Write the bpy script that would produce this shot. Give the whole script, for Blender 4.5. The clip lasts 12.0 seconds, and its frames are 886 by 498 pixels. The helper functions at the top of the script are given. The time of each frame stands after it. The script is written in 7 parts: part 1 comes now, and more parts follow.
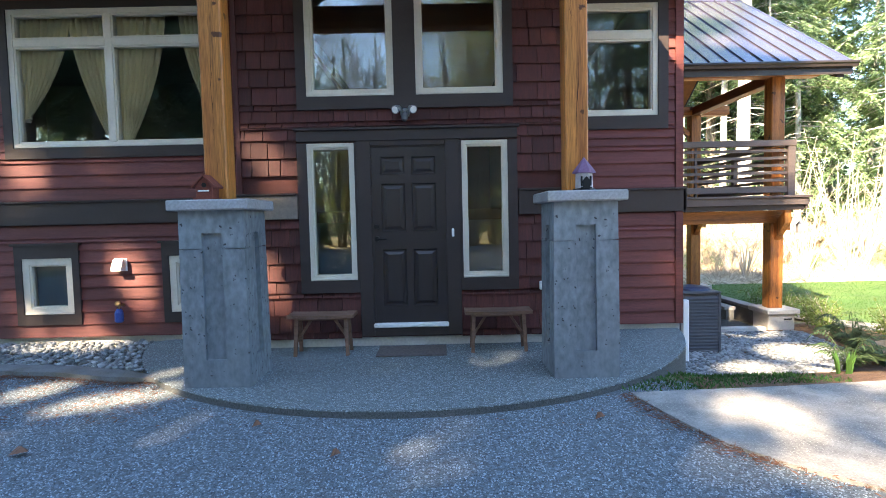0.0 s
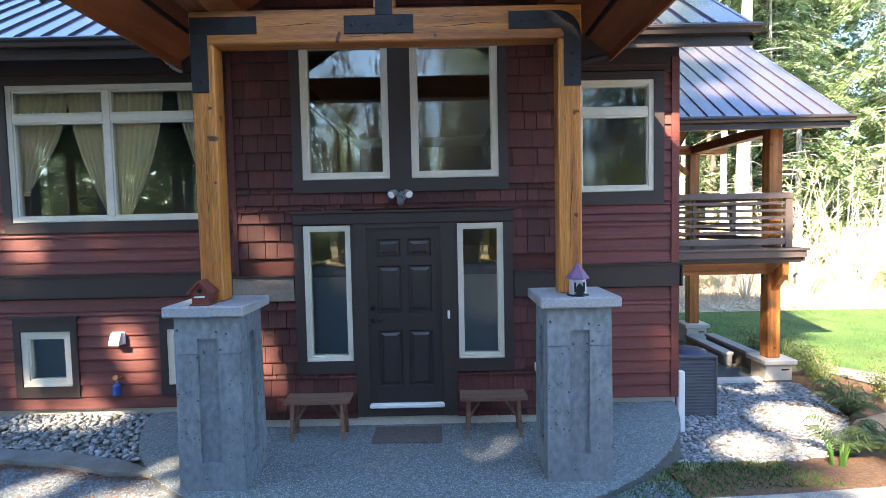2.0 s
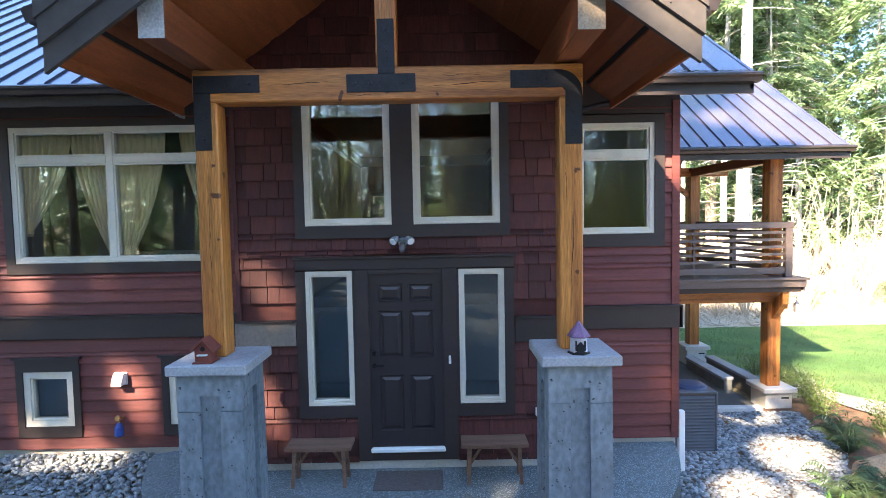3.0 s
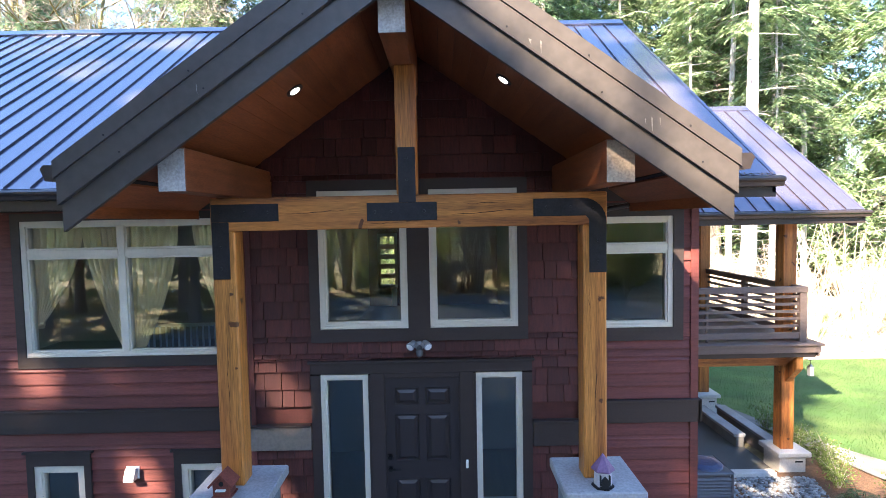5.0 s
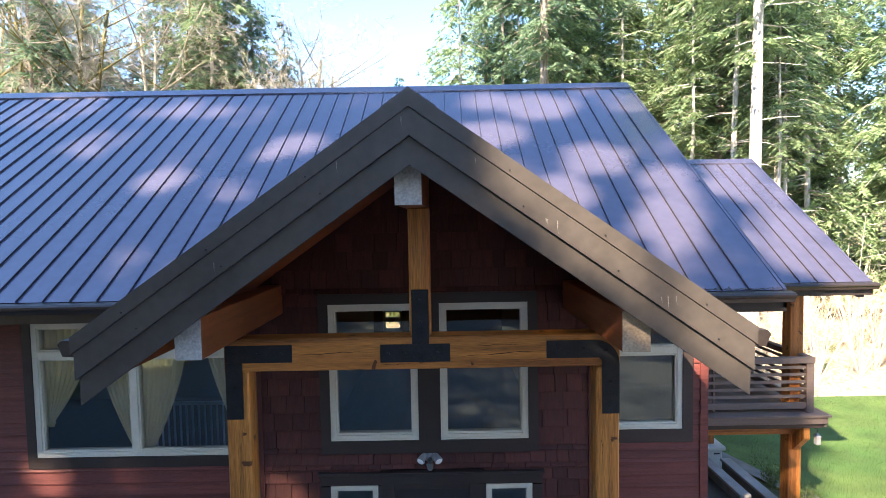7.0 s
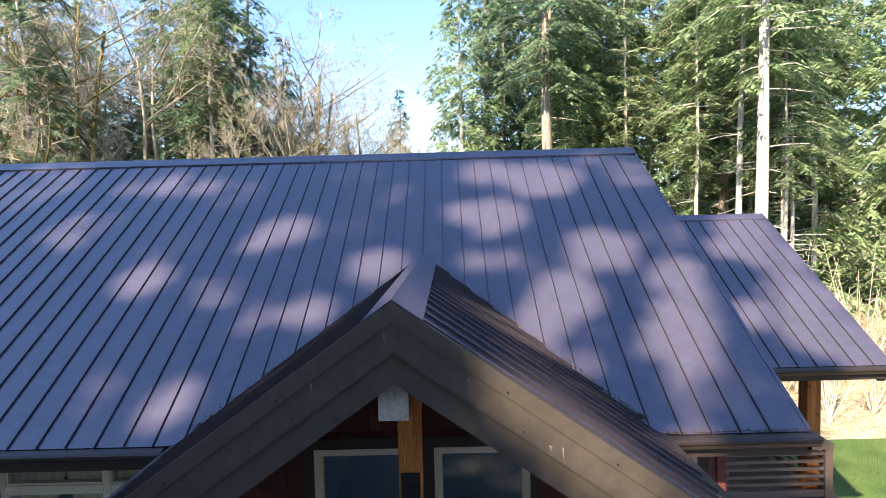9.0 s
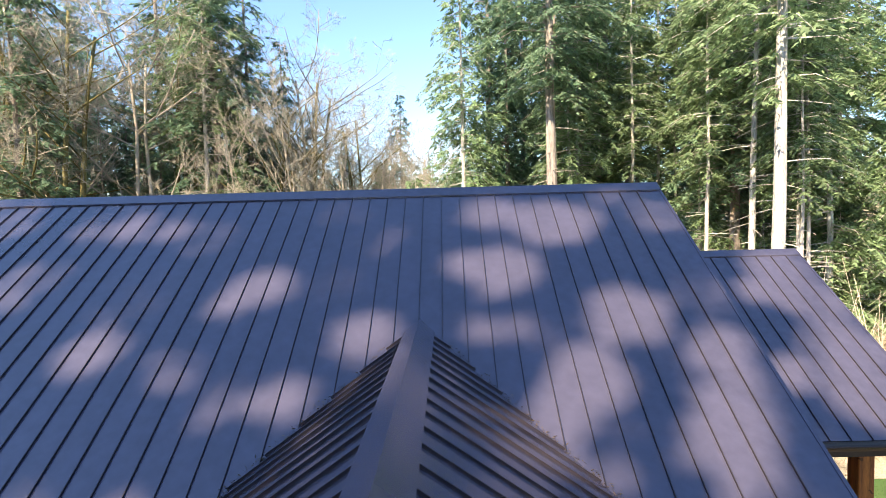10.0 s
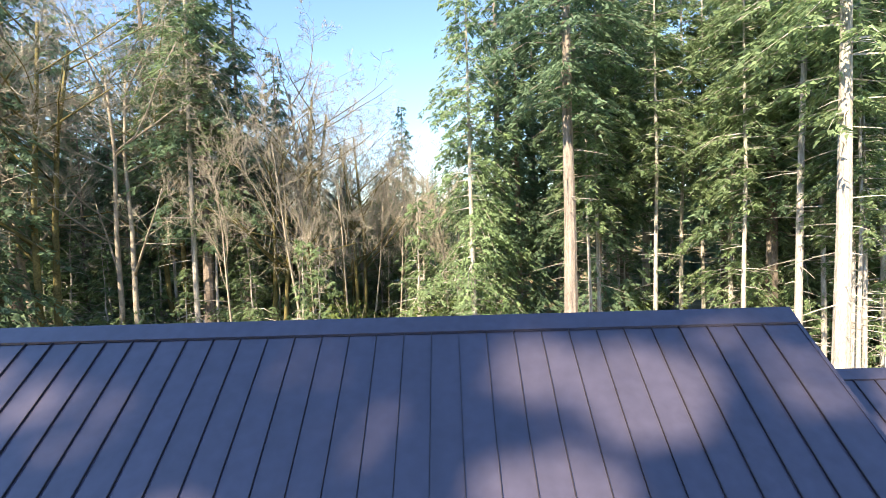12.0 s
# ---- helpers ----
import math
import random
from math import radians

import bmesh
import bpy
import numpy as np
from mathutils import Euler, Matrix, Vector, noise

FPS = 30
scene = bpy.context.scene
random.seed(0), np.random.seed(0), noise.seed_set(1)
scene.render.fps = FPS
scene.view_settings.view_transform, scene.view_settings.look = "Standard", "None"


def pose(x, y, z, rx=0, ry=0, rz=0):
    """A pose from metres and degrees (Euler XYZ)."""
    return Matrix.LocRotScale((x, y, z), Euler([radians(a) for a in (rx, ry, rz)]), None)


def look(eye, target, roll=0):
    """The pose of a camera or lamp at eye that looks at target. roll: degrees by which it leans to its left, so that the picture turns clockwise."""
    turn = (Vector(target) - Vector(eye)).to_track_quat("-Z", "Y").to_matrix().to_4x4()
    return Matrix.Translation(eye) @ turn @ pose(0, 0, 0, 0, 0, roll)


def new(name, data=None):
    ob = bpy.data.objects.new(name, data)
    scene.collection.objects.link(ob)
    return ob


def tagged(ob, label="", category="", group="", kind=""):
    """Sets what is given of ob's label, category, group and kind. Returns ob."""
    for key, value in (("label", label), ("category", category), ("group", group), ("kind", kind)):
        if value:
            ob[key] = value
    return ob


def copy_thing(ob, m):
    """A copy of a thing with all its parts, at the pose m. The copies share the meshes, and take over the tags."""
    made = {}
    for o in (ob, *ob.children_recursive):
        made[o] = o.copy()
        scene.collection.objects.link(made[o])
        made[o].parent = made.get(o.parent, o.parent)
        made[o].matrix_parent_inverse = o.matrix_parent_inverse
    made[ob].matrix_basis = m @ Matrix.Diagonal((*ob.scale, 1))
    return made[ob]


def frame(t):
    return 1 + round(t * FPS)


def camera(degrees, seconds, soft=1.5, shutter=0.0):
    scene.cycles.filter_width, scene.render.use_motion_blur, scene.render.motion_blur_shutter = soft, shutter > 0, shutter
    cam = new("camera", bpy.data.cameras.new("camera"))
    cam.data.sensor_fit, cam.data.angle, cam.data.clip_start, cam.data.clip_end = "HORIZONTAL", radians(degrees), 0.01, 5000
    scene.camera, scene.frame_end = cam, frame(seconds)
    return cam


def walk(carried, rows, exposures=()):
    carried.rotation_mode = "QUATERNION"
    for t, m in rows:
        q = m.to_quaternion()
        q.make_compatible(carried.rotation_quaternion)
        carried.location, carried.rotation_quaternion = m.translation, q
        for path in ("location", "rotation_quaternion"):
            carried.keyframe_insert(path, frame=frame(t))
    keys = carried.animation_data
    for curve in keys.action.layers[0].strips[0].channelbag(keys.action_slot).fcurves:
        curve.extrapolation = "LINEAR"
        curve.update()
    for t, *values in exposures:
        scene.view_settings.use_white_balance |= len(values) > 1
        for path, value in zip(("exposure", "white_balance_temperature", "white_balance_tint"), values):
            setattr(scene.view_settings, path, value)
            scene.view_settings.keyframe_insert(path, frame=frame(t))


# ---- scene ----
cam = camera(80.0, 12.0, soft=0.65)
PATH = [
    (0, (0.843, -6.373, 1.369), (0.85, -4.376, 1.257), -1.3),
    (0.5, (0.871, -6.364, 1.585), (0.878, -4.367, 1.475), -1.3),
    (1, (0.894, -6.345, 1.82), (0.899, -4.348, 1.711), -1.2),
    (1.5, (0.914, -6.337, 2.093), (0.918, -4.34, 1.982), -1.2),
    (2, (0.931, -6.346, 2.351), (0.933, -4.349, 2.24), -1.2),
    (2.5, (0.934, -6.351, 2.608), (0.935, -4.354, 2.501), -1.2),
    (3, (0.925, -6.341, 2.894), (0.927, -4.344, 2.785), -1.1),
    (3.2, (0.932, -6.351, 2.983), (0.931, -4.353, 2.884), -1.2),
    (5, (0.752, -6.195, 4.114), (0.751, -4.198, 4.006), -1.1),
    (5.5, (0.689, -6.14, 4.403), (0.686, -4.143, 4.299), -1.0),
    (6, (0.641, -6.099, 4.722), (0.639, -4.102, 4.618), -1.0),
    (6.5, (0.639, -6.095, 5.063), (0.635, -4.098, 4.958), -1.0),
    (7, (0.659, -6.133, 5.433), (0.655, -4.136, 5.327), -1.0),
    (7.2, (0.669, -6.148, 5.568), (0.663, -4.151, 5.467), -1.0),
    (8.8, (0.776, -5.762, 6.835), (0.762, -3.765, 6.725), -1.6),
    (9, (0.779, -5.586, 6.909), (0.765, -3.589, 6.803), -1.5),
    (9.5, (0.806, -5.065, 7.301), (0.789, -3.068, 7.196), -1.6),
    (10, (0.812, -4.345, 7.692), (0.794, -2.347, 7.589), -1.5),
    (10.5, (0.812, -3.662, 8.059), (0.789, -1.665, 7.964), -1.6),
    (11, (0.743, -2.8, 8.526), (0.727, -0.802, 8.417), -1.65),
    (11.2, (0.72, -2.441, 8.638), (0.713, -0.443, 8.532), -1.7),
    (11.5, (0.689, -1.91, 8.849), (0.669, 0.088, 8.752), -1.7),
    (12, (0.647, -0.954, 9.389), (0.62, 1.044, 9.297), -1.7),
]
EXPOSURES = [(0.0, 3.1, 6250, 10), (3.0, 3.26, 5950, 12), (5.5, 3.06, 5820, 15), (7.0, 2.54, 6000, 13), (9.0, 1.93, 6100, 12), (12.0, 1.66, 6170, 10)]
walk(cam, [(t, look(eye, target, roll)) for t, eye, target, roll in PATH], EXPOSURES)
SKY, SUNLIGHT = 0.108, 5.0

# ---- helpers of this scene ----
BASE = {}


def thing(name, at, label, category, group="", kind=""):
    """An Empty at a thing's base, which parents its parts."""
    ob = new(name)
    ob.location = at
    ob.empty_display_size = 0.2
    BASE[ob.name] = Vector(at)
    return tagged(ob, label, category, group, kind)


def link_mesh(name, mesh, parent=None, label="", kind=""):
    ob = new(name, mesh)
    if parent is not None:
        ob.parent = parent
        BASE[ob.name] = BASE[parent.name]
    else:
        BASE[ob.name] = Vector((0, 0, 0))
    return tagged(ob, label, kind=kind)


def part(name, bm, material, parent=None, label="", kind="", smooth=False):
    """Links a bmesh in world coordinates as one mesh object under a thing or a part."""
    base = BASE[parent.name] if parent is not None else Vector((0, 0, 0))
    if base.length > 0:
        bmesh.ops.translate(bm, verts=bm.verts, vec=-base)
    mesh = bpy.data.meshes.new(name)
    bm.to_mesh(mesh)
    bm.free()
    if smooth:
        mesh.shade_smooth()
    mesh.materials.append(material)
    return link_mesh(name, mesh, parent, label, kind)


def raw(name, verts, faces, material, parent=None, label="", kind="", smooth=False):
    """Links lists of vertices and faces (world coordinates) as one mesh object."""
    base = BASE[parent.name] if parent is not None else Vector((0, 0, 0))
    v = np.asarray(verts, dtype=float) - np.array(base)
    mesh = bpy.data.meshes.new(name)
    mesh.from_pydata(v.tolist(), [], [tuple(int(i) for i in f) for f in faces])
    mesh.update()
    if smooth:
        mesh.shade_smooth()
    mesh.materials.append(material)
    return link_mesh(name, mesh, parent, label, kind)


def box(bm, x0, x1, y0, y1, z0, z1, bevel=0.0):
    vs = [bm.verts.new((x, y, z)) for x in (x0, x1) for y in (y0, y1) for z in (z0, z1)]
    fs = [(0, 1, 3, 2), (4, 6, 7, 5), (0, 4, 5, 1), (2, 3, 7, 6), (0, 2, 6, 4), (1, 5, 7, 3)]
    made = [bm.faces.new([vs[i] for i in f]) for f in fs]
    if bevel > 0:
        edges = list({e for f in made for e in f.edges})
        bmesh.ops.bevel(bm, geom=edges, offset=bevel, segments=1, affect="EDGES")
    return vs


def boxes(*rows, bevel=0.0):
    bm = bmesh.new()
    for r in rows:
        b = bmesh.new()
        box(b, *r, bevel=bevel)
        m = bpy.data.meshes.new("tmp")
        b.to_mesh(m)
        b.free()
        bm.from_mesh(m)
        bpy.data.meshes.remove(m)
    return bm


def prism(outline, axis, a, b):
    """A solid from an outline of 2D points, drawn out along an axis from a to b."""
    bm = bmesh.new()
    def put(p, k):
        return {"x": (k, p[0], p[1]), "y": (p[0], k, p[1]), "z": (p[0], p[1], k)}[axis]
    lo = [bm.verts.new(put(p, a)) for p in outline]
    hi = [bm.verts.new(put(p, b)) for p in outline]
    n = len(outline)
    bm.faces.new(lo)
    bm.faces.new(hi[::-1])
    for i in range(n):
        bm.faces.new((lo[i], hi[i], hi[(i + 1) % n], lo[(i + 1) % n]))
    bmesh.ops.recalc_face_normals(bm, faces=bm.faces)
    return bm


def tube(points, radii, sides=8):
    """Vertices and faces of a tapered tube along points."""
    pts = [Vector(p) for p in points]
    verts, faces = [], []
    for i, p in enumerate(pts):
        d = (pts[min(i + 1, len(pts) - 1)] - pts[max(i - 1, 0)]).normalized()
        u = d.orthogonal().normalized()
        w = d.cross(u)
        for k in range(sides):
            a = 2 * math.pi * k / sides
            verts.append(p + (u * math.cos(a) + w * math.sin(a)) * radii[i])
    for i in range(len(pts) - 1):
        for k in range(sides):
            a, b = i * sides + k, i * sides + (k + 1) % sides
            faces.append((a, b, b + sides, a + sides))
    faces.append(tuple(range(sides))[::-1])
    faces.append(tuple(range((len(pts) - 1) * sides, len(pts) * sides)))
    return [tuple(v) for v in verts], faces


def tube_bm(points, radii, sides=8):
    v, f = tube(points, radii, sides)
    bm = bmesh.new()
    vs = [bm.verts.new(p) for p in v]
    for q in f:
        bm.faces.new([vs[i] for i in q])
    return bm


def smoothstep(a, b, x):
    k = np.clip((x - a) / (b - a), 0, 1)
    return k * k * (3 - 2 * k)


def gz(x, y):
    """Height of the ground."""
    right = np.interp(y, [-6, -1.5, -1.0, -0.3, 0.4, 1.7, 4, 9, 14, 30, 60, 120, 250], [-0.225, -0.25, -0.34, -0.53, -0.66, -0.8, -0.98, -1.22, -1.3, -1.1, -0.3, 5.0, 22.0])
    w = np.maximum(smoothstep(2.6, 3.7, x), smoothstep(6, 12, y))
    return -0.225 * (1 - w) + right * w


# ---- light ----
SUN = Vector((0.68, 1.0, -0.95)).normalized()
world = bpy.data.worlds.new("sky")
scene.world = world
world.use_nodes = True
wt = world.node_tree
sky = wt.nodes.new("ShaderNodeTexSky")
sky.sky_type, sky.sun_disc = "NISHITA", False
sky.sun_elevation, sky.sun_rotation = math.asin(-SUN.z), math.atan2(-SUN.x, -SUN.y)
sky.air_density, sky.dust_density, sky.ozone_density = 1.0, 0.3, 2.1
wt.nodes["Background"].inputs["Strength"].default_value = SKY
wt.links.new(sky.outputs[0], wt.nodes["Background"].inputs[0])
sun = new("sun", bpy.data.lights.new("sun", "SUN"))
sun.data.energy, sun.data.angle, sun.data.color = SUNLIGHT, radians(0.7), (1.0, 0.775, 0.51)
sun.matrix_world = look((-20, -30, 40), Vector((-20, -30, 40)) + SUN)


# ---- materials ----
def material(name, colour, rough=0.7, metal=0.0, vary=0.25, grain=8.0, fine=60.0, stretch=(1, 1, 1), bump=0.15, depth=0.01, spots=0.0, spot_scale=6.0, spot_colour=(0.05, 0.05, 0.05), piece=0.0, spec=0.4, island=0.0, tint=None, knots=False):
    """A procedural surface: base colour with two scales of variation, optional stains, and fine relief."""
    m = bpy.data.materials.new(name)
    m.use_nodes = True
    t = m.node_tree
    n, ln = t.nodes, t.links
    p = n["Principled BSDF"]
    p.inputs["Roughness"].default_value, p.inputs["Metallic"].default_value = rough, metal
    p.inputs["Specular IOR Level"].default_value = spec
    co = n.new("ShaderNodeTexCoord")
    mp = n.new("ShaderNodeMapping")
    mp.inputs["Scale"].default_value = stretch
    ln.new(co.outputs["Object"], mp.inputs["Vector"])
    where = mp.outputs["Vector"]
    info = n.new("ShaderNodeObjectInfo")
    if piece > 0:
        add = n.new("ShaderNodeVectorMath")
        add.operation = "MULTIPLY_ADD"
        add.inputs[1].default_value = (1, 1, 1)
        sc = n.new("ShaderNodeVectorMath")
        sc.operation = "SCALE"
        sc.inputs[0].default_value = (37.0, 23.0, 11.0)
        ln.new(info.outputs["Random"], sc.inputs["Scale"])
        ln.new(where, add.inputs[0])
        ln.new(sc.outputs[0], add.inputs[2])
        where = add.outputs[0]
    big, small = n.new("ShaderNodeTexNoise"), n.new("ShaderNodeTexNoise")
    big.inputs["Scale"].default_value, small.inputs["Scale"].default_value = grain, fine
    big.inputs["Detail"].default_value, small.inputs["Detail"].default_value = 4, 3
    ln.new(where, big.inputs["Vector"])
    ln.new(where, small.inputs["Vector"])
    mix = n.new("ShaderNodeMath")
    mix.operation = "MULTIPLY_ADD"
    mix.inputs[1].default_value = 0.5
    half = n.new("ShaderNodeMath")
    half.operation = "MULTIPLY"
    half.inputs[1].default_value = 0.5
    ln.new(small.outputs["Fac"], half.inputs[0])
    ln.new(big.outputs["Fac"], mix.inputs[0])
    ln.new(half.outputs[0], mix.inputs[2])
    level = n.new("ShaderNodeMapRange")
    level.inputs["From Min"].default_value, level.inputs["From Max"].default_value = 0.35, 0.65
    level.inputs["To Min"].default_value, level.inputs["To Max"].default_value = 1 - vary, 1 + vary
    ln.new(mix.outputs[0], level.inputs["Value"])
    factor = level.outputs[0]
    if piece > 0:
        pr = n.new("ShaderNodeMapRange")
        pr.inputs["To Min"].default_value, pr.inputs["To Max"].default_value = 1 - piece, 1 + piece
        ln.new(info.outputs["Random"], pr.inputs["Value"])
        mul = n.new("ShaderNodeMath")
        mul.operation = "MULTIPLY"
        ln.new(factor, mul.inputs[0])
        ln.new(pr.outputs[0], mul.inputs[1])
        factor = mul.outputs[0]
    if island > 0:
        geo = n.new("ShaderNodeNewGeometry")
        pr = n.new("ShaderNodeMapRange")
        pr.inputs["To Min"].default_value, pr.inputs["To Max"].default_value = 1 - island, 1 + island
        ln.new(geo.outputs["Random Per Island"], pr.inputs["Value"])
        mul = n.new("ShaderNodeMath")
        mul.operation = "MULTIPLY"
        ln.new(factor, mul.inputs[0])
        ln.new(pr.outputs[0], mul.inputs[1])
        factor = mul.outputs[0]
    shade = n.new("ShaderNodeVectorMath")
    shade.operation = "SCALE"
    shade.inputs[0].default_value = colour
    if tint is not None:
        two = n.new("ShaderNodeMix")
        two.data_type = "RGBA"
        two.inputs["A"].default_value, two.inputs["B"].default_value = (*colour, 1), (*tint, 1)
        tn = n.new("ShaderNodeTexNoise")
        tn.inputs["Scale"].default_value = grain * 0.37
        ln.new(where, tn.inputs["Vector"])
        tr = n.new("ShaderNodeMapRange")
        tr.inputs["From Min"].default_value, tr.inputs["From Max"].default_value = 0.42, 0.6
        ln.new(tn.outputs["Fac"], tr.inputs["Value"])
        ln.new(tr.outputs[0], two.inputs["Factor"])
        ln.new(two.outputs["Result"], shade.inputs[0])
    ln.new(factor, shade.inputs["Scale"])
    out = shade.outputs[0]
    if spots > 0:
        vo = n.new("ShaderNodeTexVoronoi")
        vo.inputs["Scale"].default_value = spot_scale
        warp, bent = n.new("ShaderNodeTexNoise"), n.new("ShaderNodeVectorMath")
        warp.inputs["Scale"].default_value, warp.inputs["Detail"].default_value = spot_scale * 1.7, 3
        bent.operation = "MULTIPLY_ADD"
        bent.inputs[1].default_value = (1.1 / spot_scale,) * 3
        ln.new(co.outputs["Object"], warp.inputs["Vector"])
        ln.new(warp.outputs["Color"], bent.inputs[0])
        ln.new(co.outputs["Object"] if knots else where, bent.inputs[2])
        ln.new(bent.outputs[0], vo.inputs["Vector"])
        cut = n.new("ShaderNodeMapRange")
        cut.inputs["From Min"].default_value, cut.inputs["From Max"].default_value = spots, spots * 0.7
        ln.new(vo.outputs["Distance"], cut.inputs["Value"])
        pick = n.new("ShaderNodeMath")
        pick.operation = "GREATER_THAN"
        pick.inputs[1].default_value = 0.55
        sep = n.new("ShaderNodeSeparateColor")
        ln.new(vo.outputs["Color"], sep.inputs[0])
        ln.new(sep.outputs[0], pick.inputs[0])
        both = n.new("ShaderNodeMath")
        both.operation = "MULTIPLY"
        ln.new(cut.outputs[0], both.inputs[0])
        ln.new(pick.outputs[0], both.inputs[1])
        mc = n.new("ShaderNodeMix")
        mc.data_type = "RGBA"
        mc.inputs["B"].default_value = (*spot_colour, 1)
        ln.new(both.outputs[0], mc.inputs["Factor"])
        ln.new(out, mc.inputs["A"])
        out = mc.outputs["Result"]
    ln.new(out, p.inputs["Base Color"])
    if bump > 0:
        bp = n.new("ShaderNodeBump")
        bp.inputs["Strength"].default_value, bp.inputs["Distance"].default_value = bump, depth
        ln.new(mix.outputs[0], bp.inputs["Height"])
        ln.new(bp.outputs["Normal"], p.inputs["Normal"])
    return m


def leafy(name, colour, through_light=0.35, vary=0.35):
    """Leaves: diffuse with some light passing through."""
    m = material(name, colour, rough=0.6, vary=0.2, grain=0.6, fine=5.0, bump=0, island=vary, piece=0.18, spec=0.25)
    t = m.node_tree
    p = t.nodes["Principled BSDF"]
    tr = t.nodes.new("ShaderNodeBsdfTranslucent")
    mx = t.nodes.new("ShaderNodeMixShader")
    mx.inputs[0].default_value = through_light
    src = p.inputs["Base Color"].links[0].from_socket
    t.links.new(src, tr.inputs["Color"])
    t.links.new(p.outputs[0], mx.inputs[1])
    t.links.new(tr.outputs[0], mx.inputs[2])
    t.links.new(mx.outputs[0], t.nodes["Material Output"].inputs["Surface"])
    return m


def glazing(name):
    """Window glass: clear, with a mirror coat that grows towards grazing angles."""
    m = bpy.data.materials.new(name)
    m.use_nodes = True
    t = m.node_tree
    t.nodes.remove(t.nodes["Principled BSDF"])
    gl, tr, mx, fr = (t.nodes.new(k) for k in ("ShaderNodeBsdfGlossy", "ShaderNodeBsdfTransparent", "ShaderNodeMixShader", "ShaderNodeFresnel"))
    gl.inputs["Roughness"].default_value = 0.0
    gl.inputs["Color"].default_value = (0.94, 1.0, 0.96, 1)
    tr.inputs["Color"].default_value = (0.84, 0.86, 0.86, 1)
    fr.inputs["IOR"].default_value = 1.62
    up = t.nodes.new("ShaderNodeMath")
    up.operation = "MULTIPLY_ADD"
    up.inputs[1].default_value, up.inputs[2].default_value = 0.95, 0.075
    t.links.new(fr.outputs[0], up.inputs[0])
    t.links.new(up.outputs[0], mx.inputs[0])
    t.links.new(tr.outputs[0], mx.inputs[1])
    t.links.new(gl.outputs[0], mx.inputs[2])
    t.links.new(mx.outputs[0], t.nodes["Material Output"].inputs["Surface"])
    return m


def glow(name, colour, strength):
    m = bpy.data.materials.new(name)
    m.use_nodes = True
    p = m.node_tree.nodes["Principled BSDF"]
    p.inputs["Emission Color"].default_value = (*colour, 1)
    p.inputs["Emission Strength"].default_value = strength
    return m


M_SIDING = material("red_stained_siding", (0.13, 0.036, 0.031), 0.62, vary=0.3, grain=3, fine=30, stretch=(0.5, 4, 9), bump=0.2, depth=0.004, piece=0.16)
M_SHINGLE = material("red_cedar_shingle", (0.072, 0.02, 0.017), 0.7, vary=0.35, grain=5, fine=40, stretch=(9, 4, 0.8), bump=0.35, depth=0.006, piece=0.3)
M_CORE = material("wall_sheathing", (0.07, 0.02, 0.017), 0.8)
M_TRIM = material("dark_brown_trim", (0.035, 0.025, 0.023), 0.55, vary=0.15, grain=2, fine=30, stretch=(1, 1, 4), bump=0.1, depth=0.003)
M_DOOR = material("dark_brown_door_paint", (0.031, 0.024, 0.024), 0.33, vary=0.12, grain=2, fine=60, stretch=(6, 1, 1), bump=0.12, depth=0.002)
M_BARGE = material("bronze_metal_flashing", (0.06, 0.052, 0.047), 0.42, metal=0.0, vary=0.2, grain=1.5, fine=12, bump=0.06, depth=0.004, spots=0.02, spot_scale=2.2, spot_colour=(0.3, 0.28, 0.25))
M_ROOF = material("standing_seam_metal", (0.086, 0.081, 0.124), 0.24, metal=0.22, vary=0.13, grain=0.8, fine=7, bump=0.05, depth=0.006, piece=0.03, spec=0.75)
M_ROOF.node_tree.nodes["Principled BSDF"].inputs["Coat Weight"].default_value = 0.55
M_ROOF.node_tree.nodes["Principled BSDF"].inputs["Coat Roughness"].default_value = 0.12
# roof metal darkened: the seams' shadow line is put into the colour
M_SEAM_SHADE = material("seam_metal_shade", (0.04, 0.034, 0.042), 0.45, metal=0.2, vary=0.1)
M_GUTTER = material("dark_gutter_metal", (0.045, 0.036, 0.034), 0.35, metal=0.3, vary=0.2, grain=2, fine=20, bump=0.03)
M_TIMBER = material("amber_fir_timber", (0.43, 0.172, 0.036), 0.42, vary=0.6, grain=1.6, fine=24, stretch=(8, 8, 0.3), bump=0.25, depth=0.004, spots=0.19, spot_scale=4.6, spot_colour=(0.09, 0.03, 0.01), piece=0.1, tint=(0.29, 0.1, 0.024), knots=True)
M_TIMBER_X = material("amber_fir_beam", (0.43, 0.172, 0.036), 0.42, vary=0.6, grain=1.6, fine=24, stretch=(0.3, 8, 8), bump=0.25, depth=0.004, spots=0.19, spot_scale=4.6, spot_colour=(0.09, 0.03, 0.01), piece=0.1, tint=(0.29, 0.1, 0.024), knots=True)
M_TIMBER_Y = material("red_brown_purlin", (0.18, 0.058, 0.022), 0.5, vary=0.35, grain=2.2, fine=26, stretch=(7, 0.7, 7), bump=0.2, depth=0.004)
M_ENDGRAIN = material("weathered_end_grain", (0.36, 0.34, 0.32), 0.8, vary=0.35, grain=6, fine=50, bump=0.3, depth=0.004)
M_ENDTAN = material("tan_end_grain", (0.36, 0.28, 0.2), 0.8, vary=0.35, grain=6, fine=50, bump=0.3, depth=0.004)
# one band board, lighter than the dark trim of the others
M_TAUPE = material("taupe_board", (0.2, 0.165, 0.135), 0.6, vary=0.2, grain=3, fine=30, bump=0.1)
